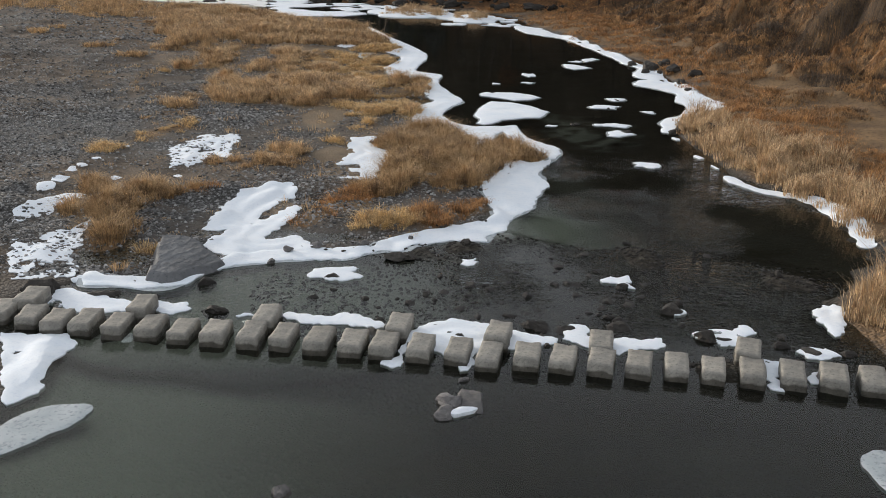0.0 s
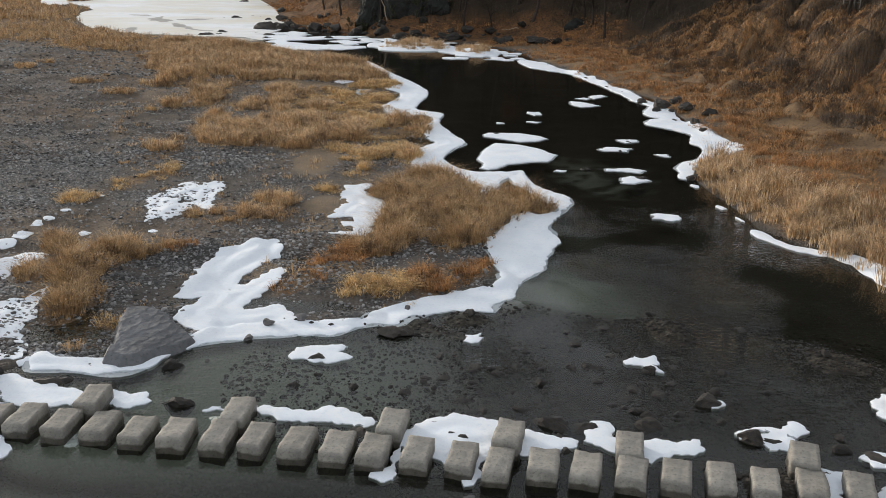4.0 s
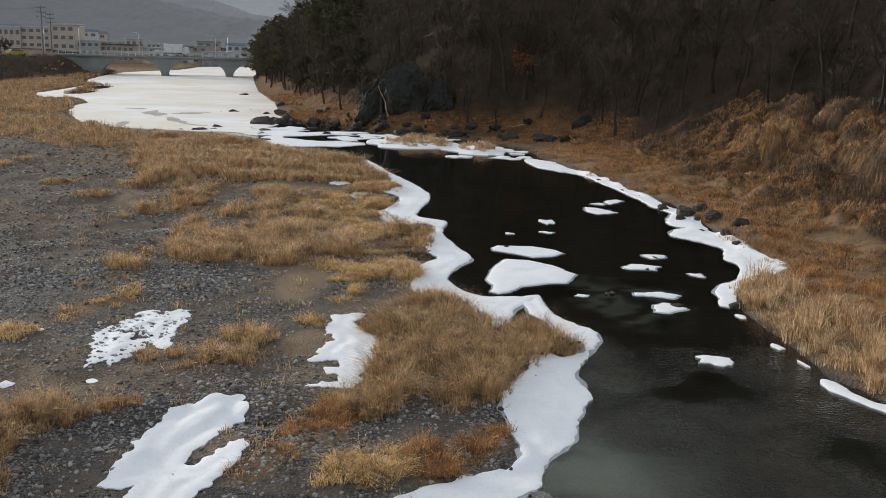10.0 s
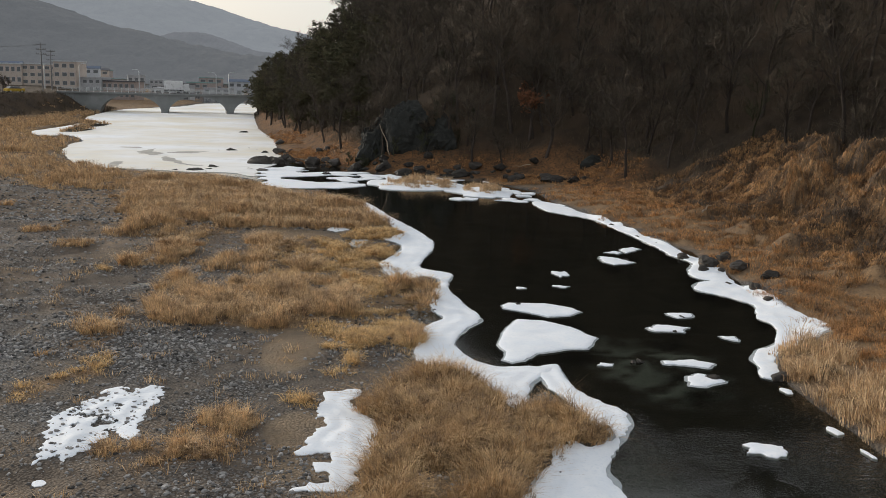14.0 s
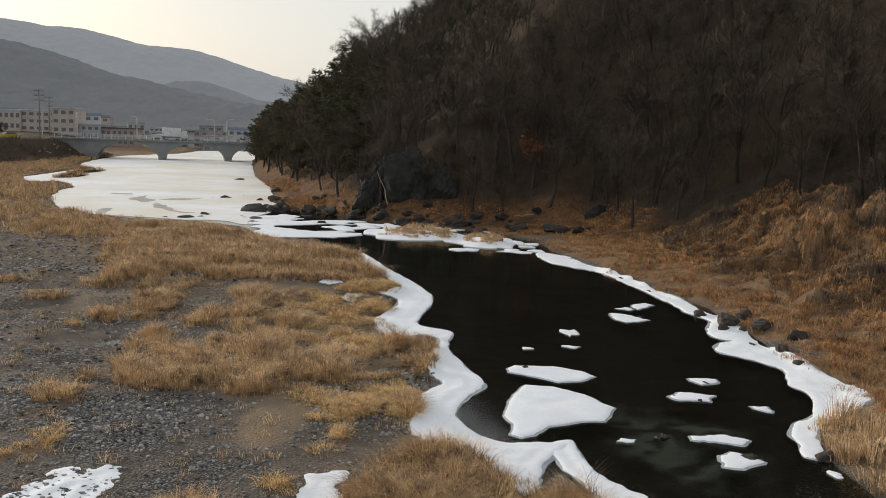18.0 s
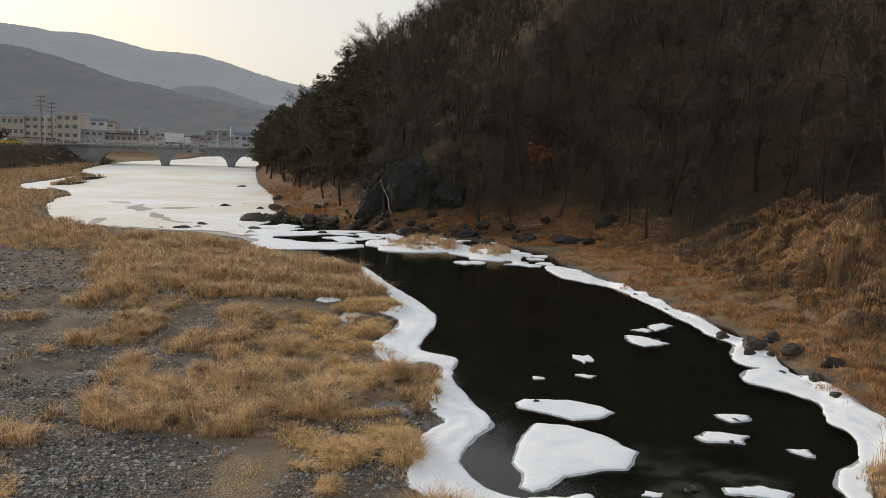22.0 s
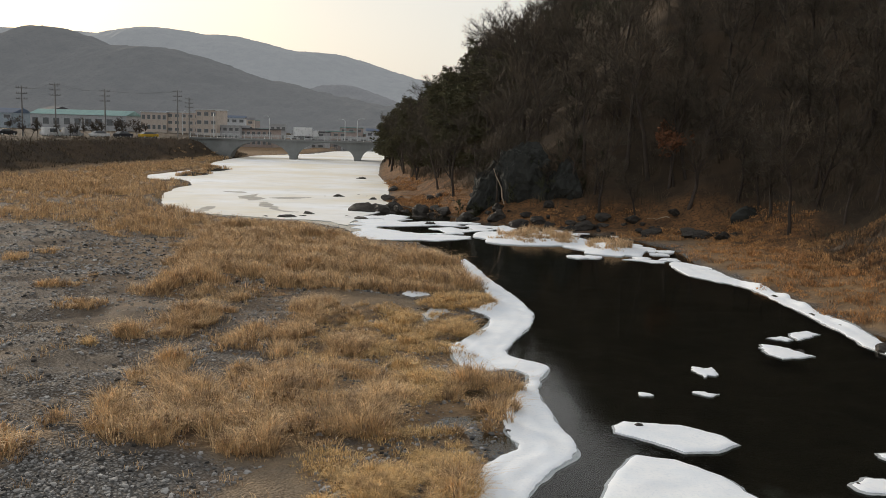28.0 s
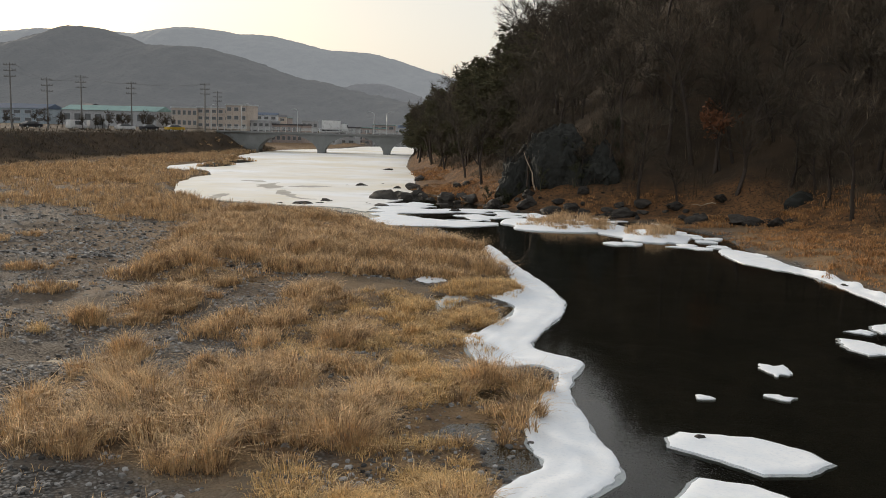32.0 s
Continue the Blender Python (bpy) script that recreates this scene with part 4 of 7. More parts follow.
THIN = [[(-35.6, 112.7), (-36.6, 117.0), (-36.0, 121.2), (-34.6, 117.0), (-32.6, 114.4), (-33.1, 110.6)], [(-31.1, 106.8), (-31.6, 110.6), (-29.6, 107.6), (-26.7, 101.9), (-24.1, 100.6), (-26.0, 99.4), (-28.6, 102.3)],
        [(-33.9, 97.0), (-35.1, 101.7), (-33.4, 102.6), (-32.7, 98.8), (-32.9, 96.2)], [(-33.1, 115.0), (-30.8, 118.2), (-28.3, 118.7), (-29.8, 115.1)], [(-41.0, 122.0), (-38.6, 123.4), (-37.6, 121.6), (-39.6, 120.8)]]
for k, outline in enumerate(THIN):
    slab("thin_patch", outline, 0.085, M_WETICE, "grey patch of thin wet ice on the frozen river", "ice", 0.35, 0.35, 610 + k, False, 0.1, group="thin patches on the frozen river")
for k in range(2):
    cx, cy, rx, ry = ISLANDS[k]
    slab("islet_ice", blob(cx, cy - 0.4, rx + 1.1, ry + 0.9, 0, 30 + k, 17, 0.22), 0.09, M_SNOW, "white ice rim round a grassy islet", "ice", 0.3, 0.15, 30 + k, group=ICE)

LARGE = [([(2.5, 36.3), (3.0, 38.5), (3.6, 40.0), (4.6, 39.9), (5.6, 39.0), (6.0, 38.1), (6.4, 37.5), (5.8, 36.0), (5.0, 35.9), (3.9, 35.3), (3.3, 34.4), (2.9, 34.1), (2.6, 34.4), (2.8, 35.4)], "large rounded white ice floe in dark water"),
         ([(3.1, 42.3), (3.4, 42.8), (4.5, 42.7), (5.0, 42.8), (6.1, 42.1), (6.4, 41.5), (5.8, 40.8), (4.9, 40.5), (4.2, 41.1), (3.1, 41.7)], "long white ice floe with a stone frozen into it")]
for k, (outline, label) in enumerate(LARGE):
    floe = slab("ice_floe", outline, 0.06, M_SNOW, label, "ice floe", 0.12, 0.05, 45 + k, False, 0.05, group="ice floes", sharp=True)
    slab("thin_edge", outline, 0.016, M_THIN_ICE, "thin grey clear ice", "", 0.12, 0.07, 45 + k, False, 0.03, sharp=True, grow=0.09, parent=floe)
FLOES = [(6.55, 49.3, 0.32, 0.65, 0), (6.25, 46.3, 0.5, 0.3, 0), (4.2, 45.8, 0.22, 0.22, 0), (6.2, 34.2, 0.28, 0.18, 0), (9.15, 27.0, 0.55, 0.42, 0.1), (5.55, 14.4, 0.42, 0.42, 0), (1.5, 15.7, 0.25, 0.25, 0), (-2.35, 14.6, 0.7, 0.5, 0.1),
         (6.5, 12.5, 0.26, 0.3, 0)]
DRIFTING = [[(11.3, 57.1), (12.0, 57.5), (12.3, 57.0), (11.9, 56.2), (11.2, 55.6), (11.0, 56.3)], [(10.0, 55.6), (10.6, 56.1), (10.9, 55.6), (10.7, 55.2)], [(9.5, 54.3), (10.3, 54.1), (10.8, 53.2), (11.1, 52.8), (10.5, 52.3), (9.8, 51.9), (9.4, 52.8)],
            [(10.1, 41.6), (11.2, 41.7), (10.9, 41.2), (10.4, 40.9)], [(8.8, 39.1), (9.3, 39.6), (10.4, 39.4), (10.0, 38.6), (9.0, 38.8)], [(11.3, 38.2), (11.9, 38.2), (11.8, 37.6), (11.4, 37.8)],
            [(8.3, 34.7), (9.4, 35.0), (10.1, 34.6), (9.6, 34.2), (8.2, 34.4)], [(8.7, 32.9), (9.1, 33.4), (9.5, 33.2), (9.8, 32.7), (9.0, 32.1), (8.5, 32.2)]]
for k, outline in enumerate(DRIFTING):
    floe = slab("ice_floe", outline, 0.045, M_SNOW, "thin jagged white ice floe with a grey wet rim", "ice floe", 0.09, 0.11, 440 + k, False, 0.03, group="ice floes", sharp=True)
    slab("thin_edge", outline, 0.016, M_THIN_ICE, "thin grey clear ice", "", 0.09, 0.13, 440 + k, False, 0.03, sharp=True, grow=0.1, parent=floe)
for k, (cx, cy, rx, ry, a) in enumerate(FLOES):
    tiny = min(rx, ry)
    slab("ice_floe", blob(cx, cy, rx, ry, a, 50 + k, 11, 0.45), 0.03 + 0.03 * min(1, tiny), M_SNOW,
         "large rounded white ice floe in dark water" if tiny > 1 else "small white ice floe frozen onto a stone", "ice floe", max(0.05, tiny * 0.14), 0.1 * min(1, tiny * 2), 50 + k, False,
         0.02 + 0.03 * min(tiny, 1), group="ice floes", sharp=True)
# broken ice among the rapids
RAPIDS = [[(-15.8, 86.7), (-15.2, 89.1), (-12.8, 88.8), (-9.7, 87.2), (-6.5, 87.3), (-6.1, 85.8), (-8.2, 83.5), (-10.7, 83.2), (-13.1, 81.9), (-13.3, 80.0)], [(-16.7, 93.3), (-15.6, 96.6), (-13.2, 95.9), (-10.5, 97.8), (-7.5, 98.6), (-6.7, 97.3), (-9.9, 94.8), (-12.5, 92.6), (-14.4, 91.8), (-15.2, 90.1)],
          [(-10.0, 91.9), (-8.7, 93.4), (-7.2, 91.2), (-7.1, 88.6), (-8.6, 88.9)], [(-17.2, 99.0), (-16.0, 102.6), (-13.8, 101.0), (-14.6, 98.4)]]
for k, outline in enumerate(RAPIDS):
    slab("ice_sheet", outline, 0.06, M_SNOW, "broken white ice sheet among dark rapids", "ice", 0.25, 0.25, 650 + k, False, 0.06, sharp=True, group="ice sheets in the rapids")
for k in range(40):
    cx, cy = 7.5 - 24.5 * RNG.random() ** 0.8, 0
    cy = np.interp(cx, [-17, -10, 0, 8], [97, 92, 93.3, 80]) + RNG.uniform(-6, 4)
    if cx > -6 and cx < 6.5 and cy < 92:
        cy = RNG.uniform(92, 95)
    slab("ice_floe", blob(cx, cy, RNG.uniform(0.5, 1.7), RNG.uniform(0.4, 1.5), RNG.uniform(-0.6, 0.6), 90 + k, 8, 0.5), 0.05, M_SNOW, "flat white ice plate among dark rapids", "ice floe", 0.3, 0.1, 90 + k, False, 0.06, sharp=True, group="ice plates in the rapids")
for k, (cx, cy) in enumerate([(8.2, 79.0), (7.6, 81.5), (8.4, 83.2), (7.0, 84.8), (6.4, 79.0), (3.0, 78.4), (2.0, 78.2)]):
    slab("ice_floe", blob(cx, cy, 0.7, 0.8, 0, 140 + k), 0.08, M_SNOW, "flat white ice plate at the end of the pool", "ice floe", 0.2, 0.08, 140 + k, False, 0.06, sharp=True, group="ice plates in the rapids")

# snow lying on the bar and about the stepping stones
PATCHES = []
PATCHES.append(([(-6.6, 18.1), (-6.5, 19.0), (-6.4, 20.0), (-6.5, 20.7), (-6.2, 21.4), (-6.1, 21.8), (-5.7, 22.3), (-5.3, 22.7), (-4.6, 22.8), (-4.5, 22.5), (-4.3, 22.1), (-4.3, 21.7), (-4.5, 21.1), (-4.8, 20.3), (-5.0, 19.8), (-5.1, 19.2), (-4.9, 19.2), (-4.6, 19.5), (-4.3, 20.1), (-4.0, 20.2), (-3.9, 19.9), (-4.0, 19.3), (-4.2, 18.8), (-4.2, 18.3), (-4.5, 18.0), (-4.5, 17.3), (-4.3, 17.3), (-4.0, 17.6), (-3.7, 17.8), (-3.5, 17.6), (-3.3, 17.1), (-3.1, 16.7), (-3.7, 16.0), (-4.5, 15.8), (-5.1, 15.6), (-6.0, 16.3), (-6.2, 16.5), (-6.0, 16.7), (-6.1, 17.2), (-5.9, 18.1), (-6.2, 18.0)], "long tongue of smooth snow reaching up the gravel"))
PATCHES.append(([(-9.4, 24.8), (-9.7, 25.7), (-10.0, 27.0), (-10.3, 28.1), (-10.0, 28.7), (-9.7, 29.4), (-9.5, 30.1), (-9.2, 30.5), (-8.8, 30.1), (-8.3, 30.4), (-8.0, 30.5), (-7.7, 29.7), (-7.8, 28.9), (-7.9, 28.3), (-7.7, 27.5), (-7.6, 26.3), (-8.0, 26.7), (-8.5, 27.4), (-8.3, 26.6), (-8.4, 26.1), (-8.6, 25.7), (-8.8, 25.1), (-9.1, 25.2)], "patchy snow on grey gravel"))
PATCHES.append(([(-3.0, 23.5), (-2.7, 24.2), (-2.3, 24.3), (-2.3, 24.8), (-2.6, 24.8), (-2.7, 25.3), (-2.3, 25.3), (-2.4, 25.9), (-2.8, 25.9), (-3.2, 25.8), (-3.2, 26.1), (-3.0, 26.4), (-2.9, 27.2), (-2.7, 27.6), (-2.9, 28.3), (-3.1, 28.1), (-3.1, 29.2), (-3.0, 30.3), (-2.6, 30.6), (-2.1, 30.7), (-2.0, 30.3), (-2.2, 29.6), (-2.0, 29.0), (-1.5, 28.3), (-1.2, 27.9), (-1.3, 26.5), (-1.3, 25.6), (-1.5, 24.9), (-1.6, 24.4), (-1.8, 23.9), (-2.2, 23.6)], "smooth snow patch beside tall dry grass"))
PATCHES.append(([(-12.8, 19.1), (-12.5, 20.1), (-12.3, 20.7), (-12.1, 21.5), (-11.5, 21.4), (-11.3, 20.8), (-11.7, 20.2), (-11.7, 19.3), (-12.0, 18.9), (-12.5, 18.4)], "snow patch on the gravel bar"))
PATCHES.append(([(-11.7, 16.4), (-11.2, 17.0), (-10.8, 17.5), (-10.3, 17.8), (-10.0, 18.2), (-9.8, 17.8), (-9.8, 17.1), (-9.7, 16.1), (-9.4, 15.2), (-8.7, 14.3), (-7.8, 14.0), (-8.1, 13.7), (-8.9, 13.7), (-9.5, 13.9), (-10.5, 13.7)], "thin snow among grass by the water"))
PATCHES.append(([(-9.39, 10.61), (-8.63, 10.51), (-8.22, 10.65), (-7.77, 10.41), (-7.42, 10.13), (-7.47, 9.69), (-7.57, 9.12), (-7.57, 8.38), (-7.46, 7.88), (-7.85, 7.4)], "snow-covered shore ice with dark debris"))
PATCHES.append(([(-10.25, 12.4), (-9.42, 12.28), (-9.37, 12.74), (-9.02, 13.18), (-8.32, 13.08), (-7.63, 12.66), (-6.91, 12.45), (-6.41, 12.53), (-5.73, 12.43), (-5.52, 12.14), (-5.94, 11.83), (-6.71, 11.86), (-7.58, 11.82), (-8.5, 11.9), (-9.24, 11.87), (-9.96, 11.79)], "lumpy snow against the stepping stones"))
PATCHES.append(([(-4.63, 11.65), (-3.96, 12.06), (-2.93, 12.07), (-2.13, 11.84), (-1.63, 11.94), (-1.11, 11.73), (-0.58, 11.42), (-0.81, 11.14), (-1.57, 11.32), (-2.32, 11.3), (-2.85, 11.53), (-3.66, 11.81)], "icy snow bank behind the stepping stones"))
PATCHES.append(([(-0.31, 10.81), (0.17, 11.39), (0.93, 11.67), (1.56, 11.61), (2.16, 11.08), (2.88, 10.93), (3.46, 10.82), (3.3, 10.4), (2.45, 10.22), (1.85, 10.15), (1.24, 9.75), (0.89, 9.74), (0.43, 10.1)], "icy snow bank behind the stepping stones"))
PATCHES.append(([(3.42, 10.76), (3.68, 11.14), (3.82, 11.42), (4.01, 11.37), (4.13, 10.97), (4.6, 10.86), (5.17, 10.67), (5.76, 10.79), (5.79, 10.39), (5.05, 10.12), (4.66, 9.86), (4.48, 9.98), (4.01, 10.28)], "icy snow bank behind the stepping stones"))
PATCHES.append(([(6.61, 11.14), (7.09, 11.32), (7.6, 11.34), (7.85, 11.68), (8.13, 11.69), (8.18, 11.25), (7.69, 10.86), (7.46, 10.55), (7.06, 10.43), (6.84, 10.73), (6.71, 10.88)], "icy snow bank between wet stones"))
PATCHES.append(([(8.83, 10.25), (9.19, 10.46), (9.55, 10.57), (9.72, 10.28), (9.74, 10.03), (9.24, 9.87), (8.92, 9.96)], "icy snow bank between wet stones"))
PATCHES.append(([(10.15, 12.84), (10.49, 13.04), (10.71, 12.92), (10.91, 12.62), (10.63, 11.86), (10.07, 11.2), (10.06, 11.53), (10.03, 11.84), (9.89, 12.13)], "snow clump at the foot of reeds"))
PATCHES.append(([(-0.04, 10.88), (-0.13, 10.0), (-0.22, 9.25), (-0.66, 9.37), (-0.36, 9.75), (-0.22, 10.54)], "snow spilling between two stepping stones"))
PATCHES.append(([(1.08, 9.18), (1.27, 9.26), (1.49, 10.05), (1.36, 10.39), (1.22, 9.8)], "snow spilling between two stepping stones"))
PATCHES.append(([(7.87, 9.79), (8.16, 9.7), (7.83, 8.35), (7.47, 8.42)], "snow spilling between two stepping stones"))
PATCHES.append(([(8.67, 9.24), (8.87, 9.27), (8.67, 8.81), (8.48, 8.74)], "snow spilling between two stepping stones"))
PATCHES.append(([(-6.7, 60.6), (-6.3, 61.9), (-5.6, 61.9), (-5.3, 60.5), (-6.2, 60.3)], "small snow patch in a grassy hollow"))
PATCHES.append(([(-3.2, 57.6), (-2.3, 57.4), (-1.7, 57.7), (-1.7, 56.7), (-2.7, 57.0)], "white ice tongue reaching into the grass"))
PATCHES.append(([(-4.9, 56.1), (-4.8, 57.8), (-4.1, 57.7), (-3.7, 56.8), (-4.1, 55.2), (-4.5, 55.4)], "grey frozen puddle in the grass"))
for k, (outline, label) in enumerate(PATCHES):
    mat = M_THIN_ICE if "puddle" in label else M_SNOW
    size = (0.08, 0.075, 0.075, 0.1, 0.1, 0.1)[k] if k < 6 else 0.07
    slab("snow_patch", outline, 0.022 if k in (1, 3, 4) else 0.042, mat, label, "snow", size, 0.2 if k in (1, 3, 4) else 0.13 if k in (0, 2) else 0.14, 200 + k, group="snow patches", sharp=True, holes=(0.16, 0.34, 0.16, 0.34, 0.38, 0.28, 0.32, 0.32, 0.16, 0.2, 0.3, 0.3, 0.2)[k] if k < 13 else 0.0)
for k, (cx, cy, r) in enumerate([(-8.88, 23.86, 0.14), (-11.01, 23.48, 0.2), (-10.47, 21.35, 0.3), (-10.2, 21.97, 0.18), (-12.75, 22.78, 0.3), (-12.96, 22.0, 0.3), (-12.81, 24.08, 0.2), (-12.49, 25.8, 0.15), (-12.68, 24.73, 0.2), (-12.06, 28.09, 0.1)]):
    slab("snow_patch", blob(cx, cy, r, r * 1.3, 0, 300 + k), 0.03, M_SNOW, "scrap of old snow on gravel", "snow", 0.06, 0.03, 300 + k, group="snow patches")
SNOWY = [outline for outline, _ in PATCHES[:5]]


# ---- stepping stones ----
def stone_mesh(name, w, d, h, seed, cuts=7, jitter=0.045):
    """A squared block with worn, rounded edges and an uneven skin."""
    bm = bmesh.new()
    bmesh.ops.create_cube(bm, size=1.0)
    bmesh.ops.subdivide_edges(bm, edges=bm.edges[:], cuts=cuts, use_grid_fill=True)
    for v in bm.verts:
        p = v.co * 2
        q = Vector((math.copysign(abs(p.x) ** 0.97, p.x), math.copysign(abs(p.y) ** 0.97, p.y), math.copysign(abs(p.z) ** 0.97, p.z)))
        r = (abs(q.x) ** 26 + abs(q.y) ** 26 + abs(q.z) ** 26) ** (1 / 26)
        q = q / max(r, 1e-6) * max(abs(p.x), abs(p.y), abs(p.z))
        taper = 1 - 0.06 * (q.z + 1) / 2
        s = Vector((q.x * w / 2 * taper, q.y * d / 2 * taper, q.z * h / 2))
        k = noise.noise(s * 3.1 + Vector((seed * 7.7, 0, 0))) * jitter + noise.noise(s * 9 + Vector((0, seed * 3.3, 0))) * jitter * 0.35
        v.co = s + s.normalized() * k
    for f in bm.faces:
        f.smooth = True
    me = bpy.data.meshes.new(name)
    bm.to_mesh(me)
    bm.free()
    me.materials.append(M_STONE)
    return me


STONE_KINDS = [stone_mesh("stepping_stone", 0.57, 0.95, 0.5, k) for k in range(5)]
ROW = [(-11.4, 11.75), (-10.6, 11.6), (-9.75, 11.5), (-8.95, 11.25), (-8.24, 11.0), (-7.58, 11.0), (-6.8, 10.8), (-6.02, 10.75), (-5.25, 10.6), (-4.47, 10.5), (-3.65, 10.43), (-2.92, 10.35), (-2.1, 10.2), (-1.34, 10.13), (-0.63, 9.98), (0.19, 9.89),
       (1.02, 9.78), (1.68, 9.54), (2.52, 9.57), (3.31, 9.48), (4.12, 9.34), (4.92, 9.28), (5.71, 9.19), (6.48, 9.06), (7.28, 8.93), (8.13, 8.89), (8.96, 8.77), (9.75, 8.65), (10.55, 8.5), (11.3, 8.4)]
PILED = [(-9.3, 12.15), (-6.52, 11.74), (-3.47, 11.3), (-0.33, 10.9), (1.95, 10.52), (4.26, 10.16), (7.48, 9.85)]
STONES = "stepping stones across the river"
for k, (x, y) in enumerate(ROW + PILED):
    ob = new("stepping_stone", STONE_KINDS[k % 5])
    pile = k >= len(ROW)
    ob.matrix_world = pose(x, y, (0.10 if pile else 0.045) + RNG.uniform(-0.02, 0.02), RNG.uniform(-2, 2), RNG.uniform(-2, 2), -10 - 0.9 * x + RNG.uniform(-3, 3)) @ Matrix.Diagonal((RNG.uniform(0.88, 1.04), RNG.uniform(0.94, 1.06), 1, 1))
    tagged(ob, "second squared stone set close behind the row" if pile else "worn squared grey-brown stepping stone standing in the water", "stepping stone", STONES)


# ---- rocks, gravel ----
def rock_mesh(name, seed, material, flat=0.6, level=3):
    bm = bmesh.new()
    bmesh.ops.create_icosphere(bm, subdivisions=level, radius=1.0)
    cuts = np.random.default_rng(seed + 300)
    planes = [(Vector(cuts.normal(0, 1, 3)).normalized(), float(cuts.uniform(0.5, 0.85))) for _ in range(9)]
    for v in bm.verts:
        p = v.co.copy()
        for way, far in planes:
            over = p.dot(way) - far
            if over > 0:
                p -= way * over * 0.92
        k = 1.12 + 0.1 * noise.noise(p * 6 + Vector((seed, 0, 0))) + 0.3 * noise.noise(p * 1.1 + Vector((seed * 5.1, seed, 0))) + 0.18 * noise.noise(p * 2.7 + Vector((0, seed * 3.7, 0)))
        chip = round(k * 5) / 5 * 0.4 + k * 0.6
        v.co = Vector((p.x * chip, p.y * chip * 0.85, p.z * chip * flat))
    me = bpy.data.meshes.new(name)
    bm.to_mesh(me)
    bm.free()
    me.materials.append(material)
    return me


DRY_ROCKS = [rock_mesh("rock", k, M_ROCK) for k in range(5)]
WET_ROCKS = [rock_mesh("rock", 20 + k, M_WETROCK, 0.55) for k in range(5)]


def rock(x, y, r, wet, label, group, name="rock", sink=0.25, rz=None):
    ob = new(name, (WET_ROCKS if wet else DRY_ROCKS)[int(RNG.integers(5))])
    z = float(height(x, y)[0])
    if group in ("rocks in the shallows", "rocks in the pool"):
        z = max(z, -0.5 * r)
    ob.matrix_world = pose(x, y, z + r * (0.5 - sink), RNG.uniform(-12, 12), RNG.uniform(-12, 12), RNG.uniform(0, 360) if rz is None else rz) @ Matrix.Diagonal((r, r, r, 1))
    return tagged(ob, label, "rock", group)


for k in range(150):
    x, y = RNG.normal(3.3, 2.7), RNG.normal(13.6, 1.7)
    if sdist(np.array([x]), np.array([y]), RIVER)[0] < 0.3 or y < 10.9 - 0.16 * x:
        continue
    r = 0.045 + 0.13 * RNG.random() ** 2.5
    rock(x, y, r, True, "dark wet rock in the shallows", "rocks in the shallows", sink=0.1)
for x, y, r in [(2.9, 11.5, 0.42), (3.6, 11.3, 0.3), (5.0, 11.4, 0.33), (6.45, 12.45, 0.32), (6.9, 10.9, 0.3), (7.3, 10.8, 0.26), (8.5, 10.6, 0.25), (-2.3, 14.4, 0.28), (-0.6, 15.9, 0.3), (-0.2, 15.9, 0.22),
                (5.5, 14.1, 0.2), (9.05, 10.3, 0.28), (9.9, 10.2, 0.22), (1.2, 10.6, 0.2), (-1.0, 11.0, 0.24), (-4.9, 12.1, 0.33), (-6.6, 12.7, 0.3), (-7.9, 12.9, 0.42), (-9.4, 12.9, 0.5), (-5.5, 13.9, 0.3)]:
    rock(x, y, r, True, "large dark wet rock beside ice and stepping stones", "rocks in the shallows", sink=0.2)
for x, y, r in [(-4.1, 15.4, 0.16), (-3.7, 16.2, 0.16), (-4.8, 14.3, 0.07), (-2.9, 16.6, 0.18), (-1.5, 16.7, 0.12), (-0.2, 17.4, 0.1), (0.9, 18.0, 0.07), (-5.6, 13.9, 0.14), (-6.4, 13.7, 0.1), (-7.3, 13.8, 0.12)]:
    rock(x, y, r, False, "grey rock lying on the snowy ice shelf", "rocks on the ice", sink=-0.2)
for x, y, r in [(14.35, 54.6, 0.5), (14.95, 52.9, 0.26), (14.4, 50.9, 0.32), (14.05, 47.0, 0.2), (14.75, 47.9, 0.3), (14.95, 47.3, 0.16), (15.5, 46.1, 0.24), (15.9, 52.6, 0.4), (16.3, 53.4, 0.35), (15.2, 50.5, 0.2), (11.75, 33.1, 0.3)]:
    rock(x, y, r, True, "dark rock set in the ice of the hillside bank", "rocks on the hillside bank", sink=0.0)
for x, y, r in [(9.5, 33.05, 0.28), (10.6, 41.0, 0.16), (10.75, 53.5, 0.2), (8.9, 39.2, 0.12), (7.15, 34.6, 0.13), (7.4, 34.7, 0.2), (9.7, 38.7, 0.12), (9.5, 27.35, 0.13), (3.8, 42.4, 0.2)]:
    rock(x, y, r, True, "dark wet rock frozen into an ice floe", "rocks in the pool", sink=0.0)
for k in range(44):
    px, py = SHELF_LOW[35 + int(RNG.integers(26))]
    rock(px + RNG.normal(0, 0.3), py - abs(RNG.normal(0, 0.35)), 0.025 + 0.06 * RNG.random() ** 2, True, "dark pebble melted into the snowy ice shelf", "pebbles on the ice", "pebble", sink=-0.9)
